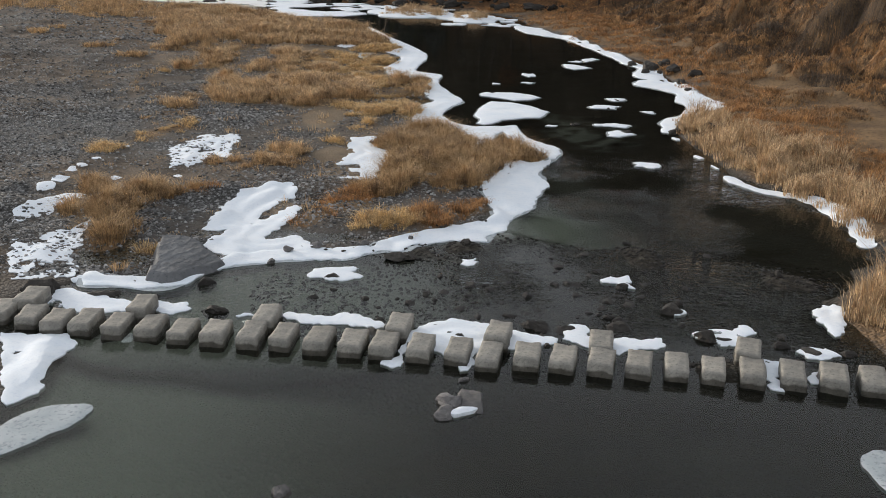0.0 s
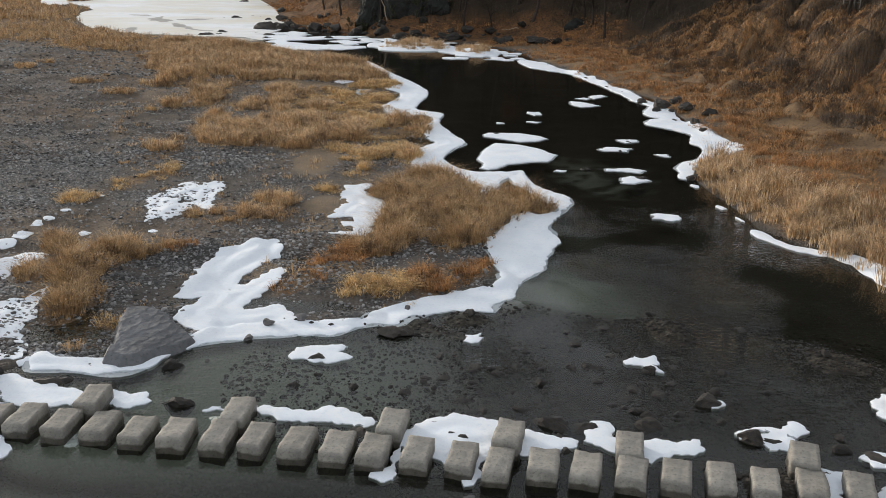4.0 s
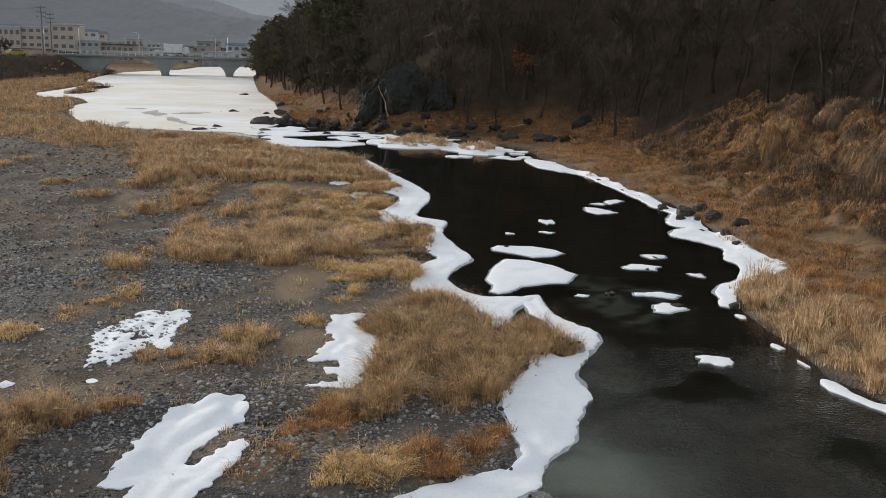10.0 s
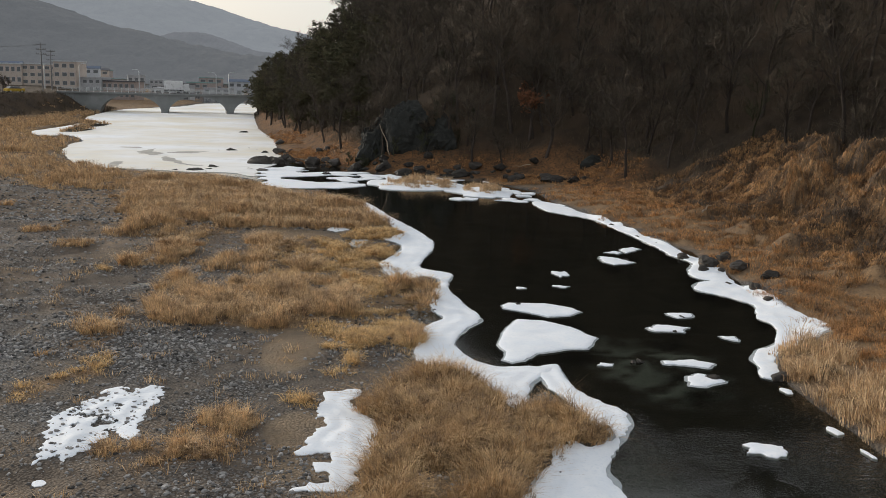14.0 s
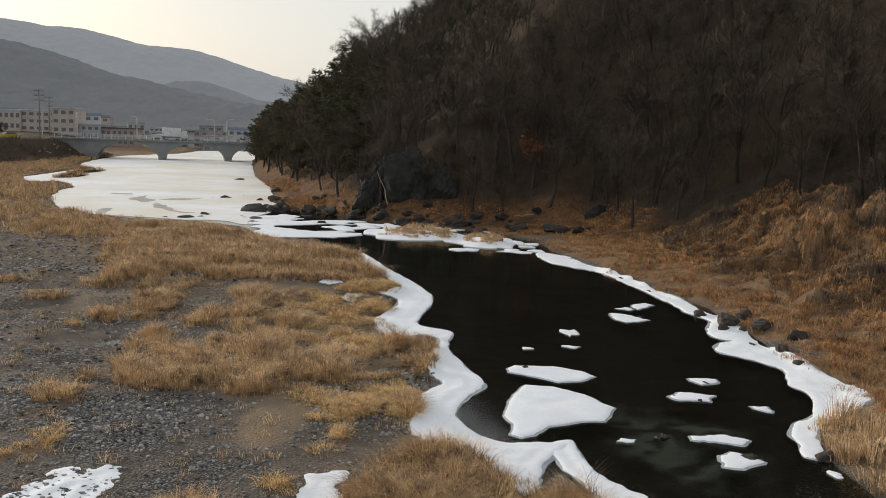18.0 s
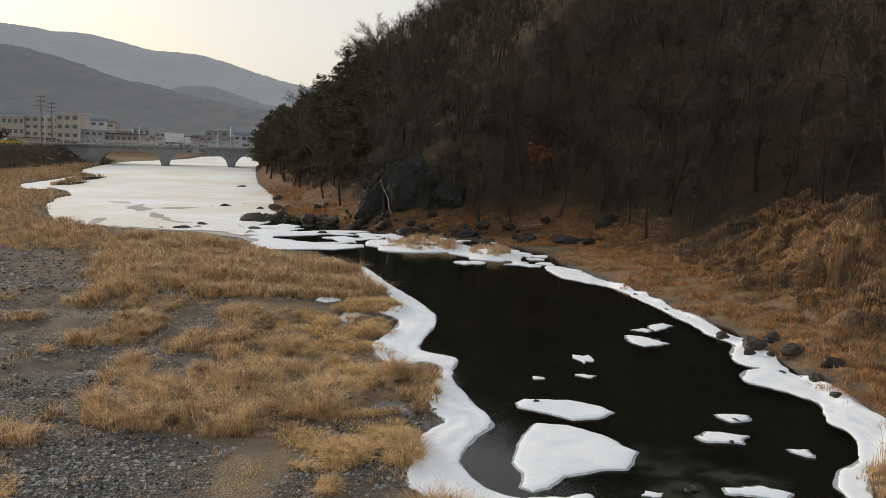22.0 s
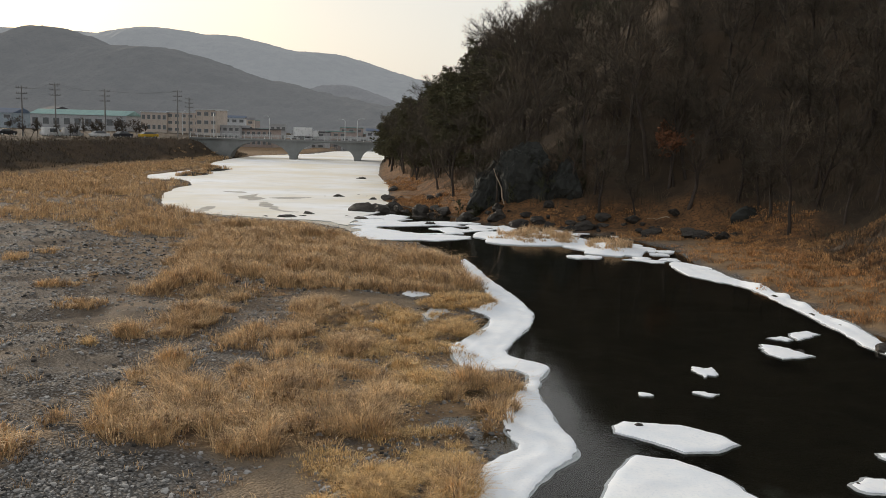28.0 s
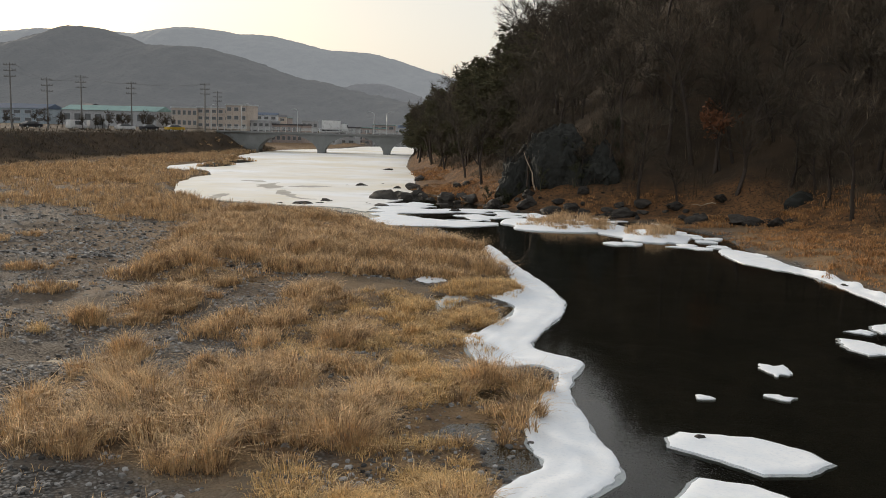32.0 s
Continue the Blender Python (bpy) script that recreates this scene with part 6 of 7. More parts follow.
def bare_tree(seed, tall, leaves=False):
    """A leafless broadleaf tree: a bent, tapered trunk with limbs, and a crown of twigs."""
    rng = np.random.default_rng(seed)
    pts, rad = limb(rng, (0, 0, -0.4), (rng.normal(0, 0.12), rng.normal(0, 0.12), 1), tall, 0.016 * tall + 0.05, 7, 0.13, 0.05)
    wood, twigs = [tube(pts, rad, 6)], []
    for k in range(9):
        u = rng.uniform(0.28, 0.95) * (len(pts) - 1)
        i = int(u)
        base = pts[i] + (pts[min(i + 1, len(pts) - 1)] - pts[i]) * (u - i)
        w = pts[min(i + 1, len(pts) - 1)] - pts[max(i - 1, 0)]
        w /= np.linalg.norm(w)
        lp, lr = limb(rng, base, side_way(rng, w, rng.uniform(0.5, 0.95)), tall * rng.uniform(0.25, 0.45), rad[i] * 0.55, 4, 0.16, 0.12)
        wood.append(tube(lp, lr, 4))
        for _ in range(4):
            j = int(rng.integers(1, 4))
            d = lp[j + 1] - lp[j]
            bp, br = limb(rng, lp[j], side_way(rng, d / np.linalg.norm(d), rng.uniform(0.4, 0.9)), tall * rng.uniform(0.12, 0.22), lr[j] * 0.6 + 0.008, 2, 0.18, 0.1)
            wood.append(tube(bp, br, 3))
            twigs.append(sprays(rng, bp, 10, tall * 0.115, 0.024, forks=3))
        twigs.append(sprays(rng, lp, 7, tall * 0.13, 0.026, forks=3))
    twigs.append(sprays(rng, pts[4:], 10, tall * 0.115, 0.02, forks=3))
    tv, tf = join(twigs)
    crown = fast_mesh("crown", tv, tf)
    if leaves:
        n = 900
        at = tv[rng.integers(0, len(tv), n)] + rng.normal(0, 0.12, (n, 3))
        u, w = rng.normal(0, 0.11, (n, 3)), rng.normal(0, 0.11, (n, 3))
        lv = np.stack([at - u, at + w, at + u, at - w], 1).reshape(-1, 3)
        crown = fast_mesh("crown", lv, np.arange(4 * n).reshape(-1, 4))
    return fast_mesh("trunk", *join(wood), True), crown


def pine_tree(seed, tall):
    """A river pine: bare lower trunk, tiered boughs carrying many needle tufts."""
    rng = np.random.default_rng(seed)
    pts, rad = limb(rng, (0, 0, -0.4), (rng.normal(0, 0.1), rng.normal(0, 0.1), 1), tall, 0.022 * tall, 8, 0.07, 0.05)
    wood, tufts = [tube(pts, rad, 6)], []
    for k in range(30):
        u = rng.uniform(0.26, 1.0)
        i = min(int(u * 8), 7)
        base = pts[i] + (pts[i + 1] - pts[i]) * (u * 8 - i)
        a = rng.uniform(0, 2 * np.pi)
        lp, lr = limb(rng, base, (math.cos(a), math.sin(a), 0.15), tall * (0.36 * (1.15 - u) + 0.07), 0.03 + rad[i] * 0.3, 4, 0.12, 0.03)
        wood.append(tube(lp, lr, 3))
        for q in lp[1:]:
            for _ in range(4):
                c = q + rng.normal(0, 0.22, 3) * tall / 9
                n = 17
                d = rng.normal(0, 1, (n, 3))
                d[:, 2] = np.abs(d[:, 2]) * 0.5 - 0.08
                d /= np.linalg.norm(d, axis=1, keepdims=True)
                s = np.cross(d, rng.normal(0, 1, (n, 3))) * 0.048
                ln = rng.uniform(0.22, 0.45, (n, 1)) * tall / 9
                tufts.append((np.stack([c - s, c + s, c + d * ln], 1).reshape(-1, 3), np.arange(3 * n).reshape(-1, 3)))
    return fast_mesh("trunk", *join(wood), True), fast_mesh("crown", *join(tufts))


def tree_thing(meshes, crown_mat, label, group, name):
    root = tagged(new(name), label, "tree", group)
    solid("trunk", meshes[0], M_BARK, root)
    solid("crown", meshes[1], crown_mat, root)
    return root


HILL_TREES, PINES = "bare trees on the hillside", "pines at the river bend"
protos = [tree_thing(bare_tree(700 + k, t), M_TWIG, "bare leafless broadleaf tree on the dark hillside", HILL_TREES, "bare_tree") for k, t in enumerate((6.5, 7.5, 8.5, 7.0, 9.5, 5.5))]
pines = [tree_thing(pine_tree(800 + k, t), M_PINE, "dark green-brown pine leaning at the river bend", PINES, "pine_tree") for k, t in enumerate((8.0, 9.5, 7.0))]
leafy = tree_thing(bare_tree(901, 5.6, True), M_LEAF, "small tree still holding rust-coloured dead leaves", "", "leafy_tree")
used = set()


def plant(proto, x, y, scale, spin, lean=0.0):
    z = float(height(x, y)[0])
    m = pose(x, y, z, lean, 0, spin) @ Matrix.Diagonal((scale, scale, scale, 1))
    if proto.name not in used:
        used.add(proto.name)
        proto.matrix_basis = m
    else:
        copy_scaled(proto, m)


def copy_scaled(proto, m):
    keep = proto.matrix_basis.copy()
    proto.matrix_basis = Matrix()
    copy_thing(proto, m)
    proto.matrix_basis = keep


plant(leafy, 10.3, 99.5, 0.85, 30)
for x, y, s, spin in ((-5.6, 101.0, 0.62, 40), (-0.8, 100.2, 0.6, 150), (1.8, 99.8, 0.7, 260), (-8.2, 103.6, 0.7, 80), (-3.4, 106.0, 0.9, 10)):
    plant(protos[int(spin) % 6], x, y, s, spin, 3.0)
trng = np.random.default_rng(55)
gx, gy = np.meshgrid(np.arange(-60, 130, 3.6), np.arange(20, 330, 3.6))
gx = (gx + trng.uniform(-1.6, 1.6, gx.shape)).ravel()
gy = (gy + trng.uniform(-1.6, 1.6, gy.shape)).ravel()
gz, _, gh, _, _, _ = lie(gx, gy)
# nearest the river first; the far side of the hill is never seen
score = np.where((gy > 82) & (gh > 1.0) & (gh < 62), gh, 999) + trng.uniform(0, 26, gx.shape)
score = np.where((gy <= 82) & (gh > 11.0) & (gh < 70) & (gy > 28), gh - 14 + trng.uniform(0, 30, gx.shape), score)
score = np.where((gx > gy * 0.62 + 16) | (gy > 250), 999, score)
order = np.argsort(score)
placed, n_pine = 0, 0
for i in order:
    if score[i] > 900 or placed >= 298:
        break
    x, y, h = float(gx[i]), float(gy[i]), float(gh[i])
    if -9 < x < 3 and y < 104 and h < 7:
        continue
    pine = x < -6 - 0.04 * (y - 110) and h < 24 and trng.random() < 0.8 - 0.02 * h
    if pine and n_pine < 84:
        n_pine += 1
        plant(pines[int(trng.integers(3))], x, y, trng.uniform(0.85, 1.2), trng.uniform(0, 360), trng.uniform(-6, 6))
    else:
        plant(protos[int(trng.integers(6))], x, y, trng.uniform(0.75, 1.2), trng.uniform(0, 360), trng.uniform(-5, 5))
    placed += 1


def low_tree(rng, x, y, z, tall):
    """A slight bare tree for the thick of the wood."""
    pts, rad = limb(rng, (x, y, z - 0.3), (rng.normal(0, 0.12), rng.normal(0, 0.12), 1), tall, 0.014 * tall + 0.03, 4, 0.12, 0.05)
    v, f = tube(pts, rad, 3)
    tris = [(v, np.concatenate([f[:, :3], f[:, [0, 2, 3]]]))]
    for _ in range(6):
        i = int(rng.integers(1, 4))
        w = pts[i + 1] - pts[i]
        lp, lr = limb(rng, pts[i], side_way(rng, w / np.linalg.norm(w), rng.uniform(0.5, 0.9)), tall * rng.uniform(0.3, 0.45), 0.03, 2, 0.15, 0.12)
        tris.append(sprays(rng, lp, 13, tall * 0.19, 0.036, forks=3))
    return join(tris)


rest = [i for i in order if score[i] < 900][placed:]
dense = vnoise(gx, gy, 9.0, 951)
thickets = {False: [], True: []}
for i in rest[:1650]:
    green = dense[i] > 0.56 and gh[i] > 9
    thickets[bool(green)].append(low_tree(trng, float(gx[i]), float(gy[i]), float(gz[i]), float(trng.uniform(3.5, 6.0) if green else trng.uniform(4.5, 8.5))))
solid("far_wood", fast_mesh("far_wood", *join(thickets[False])), M_TWIG, None, "thicket of bare grey-brown trees covering the hill", "woods", "", "stuff")
solid("far_wood", fast_mesh("far_wood", *join(thickets[True])), M_EVERGREEN, None, "dark olive evergreen scrub among the bare trees", "woods", "", "stuff")


def brush(name, x, y, tall, wide, per, tuft, material, label, seed):
    z = height(x, y)
    rng = np.random.default_rng(seed)
    v, f = blades(x, y, z, rng, tall * rng.uniform(0.5, 1.3, len(x)), wide, 1.0, per, tuft)
    solid(name, fast_mesh(name, v, f), material, None, label, "undergrowth", "", "stuff")


ux, uy = trng.uniform(-60, 75, 44000), trng.uniform(20, 250, 44000)
_, uw, uh, ud, _, _ = lie(ux, uy)
keep = (uh > np.where(uy < 78, 11.0, 2.0)) & (uh < 48) & (ux < uy * 0.62 + 16) & (trng.random(44000) < np.where(uy > 70, 0.8, 0.95)) & (fbm(ux, uy, 4, 77) > 0.3)
brush("undergrowth", ux[keep], uy[keep], 1.2, 0.02, 7, 0.7, M_BRUSH, "dark leafless scrub and bramble under the trees", 3)
ux, uy = trng.uniform(-125, -80, 12000), trng.uniform(40, 260, 12000)
_, uw, uh, ud, _, _ = lie(ux, uy)
keep = (ud > -1.5) & (ud < 8.5) & (trng.random(12000) < 0.75)
brush("embankment_scrub", ux[keep], uy[keep], 0.9, 0.03, 7, 0.5, M_BRUSH, "dark dead scrub covering the road embankment", 4)


# ---- rock outcrop under the pines ----
def outcrop(cx, cy, w, d, h, seed, spin):
    bm = bmesh.new()
    bmesh.ops.create_icosphere(bm, subdivisions=5, radius=1.0)
    cuts = np.random.default_rng(seed + 60)
    planes = [(Vector(cuts.normal(0, 1, 3)).normalized(), float(cuts.uniform(0.55, 0.88))) for _ in range(16)]
    for v in bm.verts:
        p = v.co.copy()
        for way, far in planes:
            over = p.dot(way) - far
            if over > 0:
                p -= way * over * 0.9
        q = p * 2.2 + Vector((seed, seed * 2.0, 0))
        k = 1 + 0.35 * noise.noise(p * 1.3 + Vector((seed, 0, 0)))
        ledge = noise.noise(q * 6.5) * 0.035 + noise.cell(Vector((q.x * 1.1 + q.z * 0.5, q.y * 1.1, q.z * 1.6))) * 0.09 + noise.noise(q * 2.6) * 0.12
        v.co = Vector((p.x * w, p.y * d, p.z * h)) * (k + ledge)
    me = bpy.data.meshes.new("rock_outcrop")
    bm.to_mesh(me)
    bm.free()
    ob = solid("rock_outcrop", me, M_CLIFF, None, "dark jagged rock outcrop rising from the river bank", "rock outcrop", "outcrops")
    ob.matrix_world = pose(cx, cy, float(height(cx, cy)[0]) + h * 0.2, 0, 0, spin)


outcrop(-3.0, 102.2, 3.4, 2.8, 4.4, 3, 10)
outcrop(-6.6, 103.2, 2.2, 2.0, 3.0, 5, 40)
outcrop(0.6, 101.0, 1.9, 1.8, 2.6, 8, -20)
shrubs = []
for k in range(46):
    a, d = trng.uniform(0, 2 * np.pi), trng.uniform(0.5, 1.0)
    x, y = -3.0 + 7.0 * d * math.cos(a), 103.0 + 4.2 * d * math.sin(a)
    top = 4.2 * max(0.0, 1 - ((x + 3.0) / 4.0) ** 2 - ((y - 102.2) / 3.2) ** 2)
    shrubs.append(low_tree(trng, x, y, float(height(x, y)[0]) + 0.8 * top, float(trng.uniform(0.9, 2.3))))
solid("scrub", fast_mesh("scrub", *join(shrubs)), M_EVERGREEN, None, "dark olive scrub growing on and round the outcrop", "undergrowth", "", "stuff")
for k in range(70):
    u = trng.random() ** 1.2
    x, y = np.interp(u, [0, 0.35, 0.7, 1], [-20, -6, 6, 15]) + trng.normal(0, 1.2), np.interp(u, [0, 0.35, 0.7, 1], [120, 97.5, 94.5, 88]) + trng.normal(0, 1.5)
    rock(float(x), float(y), float(0.15 + 0.85 * trng.random() ** 2), True, "broken rock at the foot of the wooded slope", "rocks at the foot of the slope")
# fallen pale trunks
for k, (a, b, r) in enumerate([((-4.7, 99.0, 1.8), (-5.9, 99.6, 4.9), 0.07), ((19.0, 89.5, 2.2), (22.5, 91.5, 2.6), 0.12), ((9.6, 94.2, 1.6), (7.8, 94.9, 1.4), 0.05), ((17.4, 62.0, 1.6), (18.8, 65.0, 1.75), 0.06)]):
    a, b = np.array(a), np.array(b)
    steps = np.linspace(0, 1, 6)[:, None]
    pts = a + (b - a) * steps + trng.normal(0, 0.06, (6, 3))
    solid("fallen_trunk", fast_mesh("fallen_trunk", *tube(pts, np.linspace(r, r * 0.4, 6), 7), True), M_WOOD, None, "bleached fallen trunk leaning on the bank", "driftwood")


# ---- bridge ----
def build_bridge():
    dx, dy = 15.7, 4.2
    a = math.degrees(math.atan2(dy, dx))
    root = empty("arch_bridge", pose(-67.4, 231.0, 0, 0, 0, a), "grey concrete road bridge with low arches over the frozen river", "bridge")
    span, half, deck, wide = 15.8, 0.75, 4.5, 8.5
    ends = (-1, 2)
    for k in range(*ends):
        x0, x1 = k * span + half, (k + 1) * span - half
        n = 28
        top = [(x0 + (x1 - x0) * i / n, 0.35 + 3.95 * math.sqrt(max(0.0, 1 - (2 * i / n - 1) ** 2)) ** 1.2) for i in range(n + 1)]
        verts, faces = [], []
        for y in (0, wide):
            verts += [(x, y, z) for x, z in top] + [(x, y, deck) for x, z in top]
        m = n + 1
        for i in range(n):
            faces += [(i, i + 1, m + i + 1, m + i), (2 * m + i + 1, 2 * m + i, 3 * m + i, 3 * m + i + 1), (i + 1, i, 2 * m + i, 2 * m + i + 1), (m + i, m + i + 1, 3 * m + i + 1, 3 * m + i)]
        solid("arch", fast_mesh("arch", verts, faces), M_CONCRETE, root)
    for k in range(ends[0], ends[1] + 1):
        bm = bmesh.new()
        box(bm, k * span - half, k * span + half, 0, wide, -0.8, deck, 0.06)
        box(bm, k * span - half - 0.12, k * span + half + 0.12, -0.35, wide + 0.3, -0.8, 0.75, 0.1)
        part("pier", bm, M_CONCRETE, root)
    for x0, x1 in ((ends[0] * span - 9, ends[0] * span - half), (ends[1] * span + half, ends[1] * span + 14)):
        block("abutment", (x0, x1, 0, wide, -0.5, deck), M_CONCRETE, root)
    x0, x1 = ends[0] * span - 9, ends[1] * span + 14
    block("deck", (x0, x1, -0.45, wide + 0.45, deck, deck + 0.38), M_CONCRETE, root, bevel=0.04)
    block("roadway", (x0, x1, 0.4, wide - 0.4, deck + 0.384, deck + 0.42), M_ASPHALT, root, "dark asphalt roadway")
    for y in (-0.3, wide + 0.22):
        for z in (0.62, 0.86, 1.1):
            block("handrail", (x0, x1, y, y + 0.08, deck + 0.3 + z - 0.05, deck + 0.3 + z), M_RAIL, root, "pale painted rail")
    post = bpy.data.meshes.new("rail_post")
    bm = box(bmesh.new(), -0.06, 0.06, -0.06, 0.06, 0, 1.08)
    bm.to_mesh(post)
    bm.free()
    post.materials.append(M_RAIL)
    for i in range(int((x1 - x0) / 1.6)):
        ob = new("rail_post", post)
        ob.parent, ob.location = root, (x0 + 0.4 + 1.6 * i, -0.26, deck + 0.36)
    return root


build_bridge()


def street_lamp(x, y, z, tall, reach, spin):
    root = empty("street_lamp", pose(x, y, z, 0, 0, spin), "slim grey street lamp with a curved arm", "street lamp", "street lamps by the bridge")
    pts = [(0, 0, 0), (0, 0, tall * 0.5), (0, 0, tall * 0.9), (reach * 0.35, 0, tall * 0.99), (reach, 0, tall)]
    solid("pole", fast_mesh("pole", *tube(pts, [0.13, 0.11, 0.09, 0.07, 0.06], 8), True), M_RAIL, root)
    block("lamp_head", (reach - 0.1, reach + 0.65, -0.16, 0.16, tall - 0.1, tall + 0.1), M_RAIL, root, bevel=0.04)


for x, y, tall, spin in ((-75.0, 235.6, 5.8, 160), (-56.8, 240.2, 5.6, 200), (-53.8, 241.0, 5.8, 20), (-94, 246, 7, 30), (-110, 262, 7, 30)):
    street_lamp(x, y, 4.7, tall, 1.2, spin)


# ---- town beyond the embankment ----
def utility_pole(x, y, tall):
    root = empty("utility_pole", pose(x, y, float(height(x, y)[0]), 0, 0, 18), "tall concrete power pole with crossarms", "utility pole", "power poles along the road")
    solid("pole", fast_mesh("pole", *tube([(0, 0, -0.3), (0, 0, tall * 0.5), (0, 0, tall)], [0.2, 0.16, 0.11], 8), True), M_POLE, root)
    for k in range(3):
        z = tall - 0.5 - 1.15 * k
        block("crossarm", (-1.15, 1.15, -0.08, 0.08, z - 0.07, z + 0.07), M_POLE, root)
        for s in (-1.05, -0.55, 0.55, 1.05):
            block("insulator", (s - 0.07, s + 0.07, -0.07, 0.07, z + 0.072, z + 0.32), M_POLE, root, bevel=0.02)
    return root


POLES = [(-116.7, 185, 13.0), (-115.4, 195, 10.6), (-113.9, 205, 11.8), (-107.6, 215, 11.0), (-99.0, 235, 12.0), (-125, 178, 13), (-108, 262, 11)]
for x, y, tall in POLES:
    utility_pole(x, y, tall)
wire_ends = [(-116.7, 185, 12.4), (-115.4, 195, 10.0), (-113.9, 205, 11.2), (-107.6, 215, 10.4), (-99.0, 235, 11.4)]
for (xa, ya, za), (xb, yb, zb) in zip(wire_ends, wire_ends[1:]):
    for off in (-1.0, 1.0):
        u = np.linspace(0, 1, 9)
        pts = np.stack([xa + (xb - xa) * u + off * 0.95, ya + (yb - ya) * u + off * 0.3, za + 4.6 + (zb - za) * u - 0.5 * np.sin(np.pi * u)], -1)
        solid("power_line", fast_mesh("power_line", *tube(pts, np.full(9, 0.018), 4)), M_POLE, None, "thin dark power line between poles", "cable", "power lines")


def paint(name, c, rough=0.6):
    return plain(name, c, tuple(0.82 * v for v in c), 4.0, 0.6, rough, 0.1, 0.01)


WALLS = {"cream": paint("cream_wall", (0.52, 0.45, 0.39)), "grey": paint("grey_wall", (0.43, 0.44, 0.46)), "brown": paint("brown_wall", (0.36, 0.30, 0.275)), "white": paint("white_wall", (0.55, 0.57, 0.60)),
         "blue": paint("blue_wall", (0.36, 0.42, 0.48)), "teal": paint("teal_roof", (0.2, 0.33, 0.32)), "dark": paint("dark_roof", (0.09, 0.09, 0.10)), "navy": paint("navy_roof", (0.08, 0.11, 0.17))}


def building(x, y, w, d, h, wall, roof, storeys, bays, label, spin=0.0, gable=False):
    root = empty("building", pose(x, y, float(height(x, y)[0]) - 0.05, 0, 0, spin), label, "building", "town buildings")
    block("wall", (-w / 2, w / 2, 0, d, 0, h), WALLS[wall], root, bevel=0.03)
    if gable:
        bm = bmesh.new()
        v = [bm.verts.new(p) for p in ((-w / 2 - 0.4, -0.4, h), (w / 2 + 0.4, -0.4, h), (w / 2 + 0.4, d + 0.4, h), (-w / 2 - 0.4, d + 0.4, h), (-w / 2 - 0.4, d / 2, h + d * 0.16), (w / 2 + 0.4, d / 2, h + d * 0.16))]
        for f in ((0, 1, 5, 4), (3, 4, 5, 2), (0, 4, 3), (1, 2, 5), (0, 3, 2, 1)):
            bm.faces.new([v[i] for i in f])
        part("roof", bm, WALLS[roof], root)
    else:
        block("roof", (-w / 2 - 0.25, w / 2 + 0.25, -0.25, d + 0.25, h, h + 0.45), WALLS[roof], root)
    step, rise = w / bays, h / storeys
    pane, frame_mesh = bpy.data.meshes.new("pane"), bpy.data.meshes.new("window")
    for me, half, tall, y0, y1, mat in ((frame_mesh, 0.31, 0.235, -0.06, 0.02, WALLS["grey"]), (pane, 0.28, 0.205, -0.09, -0.064, M_GLASS)):
        bm = box(bmesh.new(), -step * half, step * half, y0, y1, -rise * tall, rise * tall)
        bm.to_mesh(me)
        bm.free()
        me.materials.append(mat)
    for s in range(storeys):
        for b in range(bays):
            ob = new("window", frame_mesh)
            ob.parent, ob.location = root, (-w / 2 + (b + 0.5) * step, 0, (s + 0.55) * rise)
            glass = new("pane", pane)
            glass.parent = ob


building(-182, 330, 38, 12, 5.6, "grey", "teal", 1, 9, "long low depot with a teal sheet roof", 0, True)
building(-222, 330, 28, 12, 5.6, "blue", "navy", 2, 6, "low hall with a dark blue roof", 0, True)
building(-152, 330, 10, 10, 7.2, "cream", "white", 2, 5, "cream workshop with a pale roof")
building(-141, 331, 13, 10, 7.4, "cream", "white", 3, 5, "cream block with a flat white roof")
building(-124.5, 332, 9, 10, 7.4, "grey", "grey", 3, 4, "plain grey flat-roofed town block")
building(-115.5, 334, 14, 10, 6.4, "brown", "dark", 2, 7, "brown brick block with a flat roof")
building(-131.5, 329, 8, 10, 9.0, "cream", "white", 3, 3, "taller cream block with a white parapet")
building(-97.5, 330, 6, 7, 4.4, "white", "white", 2, 2, "small white two-storey house")
building(-93, 338, 6, 7, 6.0, "grey", "dark", 3, 2, "grey house with a dark roof")
building(-62, 360, 22, 10, 4.6, "white", "grey", 1, 6, "long low white shed", 0, True)
building(-42, 370, 20, 10, 6.5, "grey", "white", 2, 6, "pale grey flat-roofed hall")
building(-260, 345, 30, 12, 7, "cream", "grey", 2, 7, "cream hall beyond the road")
for k in range(26):
    x, y = trng.uniform(-330, -60), trng.uniform(420, 700)
    building(float(x), float(y), float(trng.uniform(8, 16)), 9, float(trng.uniform(4, 9)), ("cream", "grey", "white", "brown")[k % 4], ("dark", "teal", "navy", "grey")[(k * 3) % 4], 2, 3, "small distant house at the foot of the hills", float(trng.uniform(-25, 25)), k % 2 == 0)


# ---- vehicles on the embankment road ----
PAINTS = [paint("white_paint", (0.78, 0.79, 0.80), 0.3), paint("silver_paint", (0.45, 0.46, 0.48), 0.3), paint("dark_paint", (0.04, 0.042, 0.05), 0.3), paint("yellow_paint", (0.62, 0.42, 0.05), 0.3)]
WHEEL = fast_mesh("wheel", *tube([(0, -0.1, 0), (0, 0, 0), (0, 0.1, 0)], [0.32, 0.33, 0.32], 12), True)
WHEEL.materials.append(M_TYRE)
RIM = fast_mesh("rim", *tube([(0, -0.12, 0), (0, -0.115, 0), (0, 0.115, 0), (0, 0.12, 0)], [0.02, 0.19, 0.19, 0.02], 12), True)
RIM.materials.append(M_RAIL)


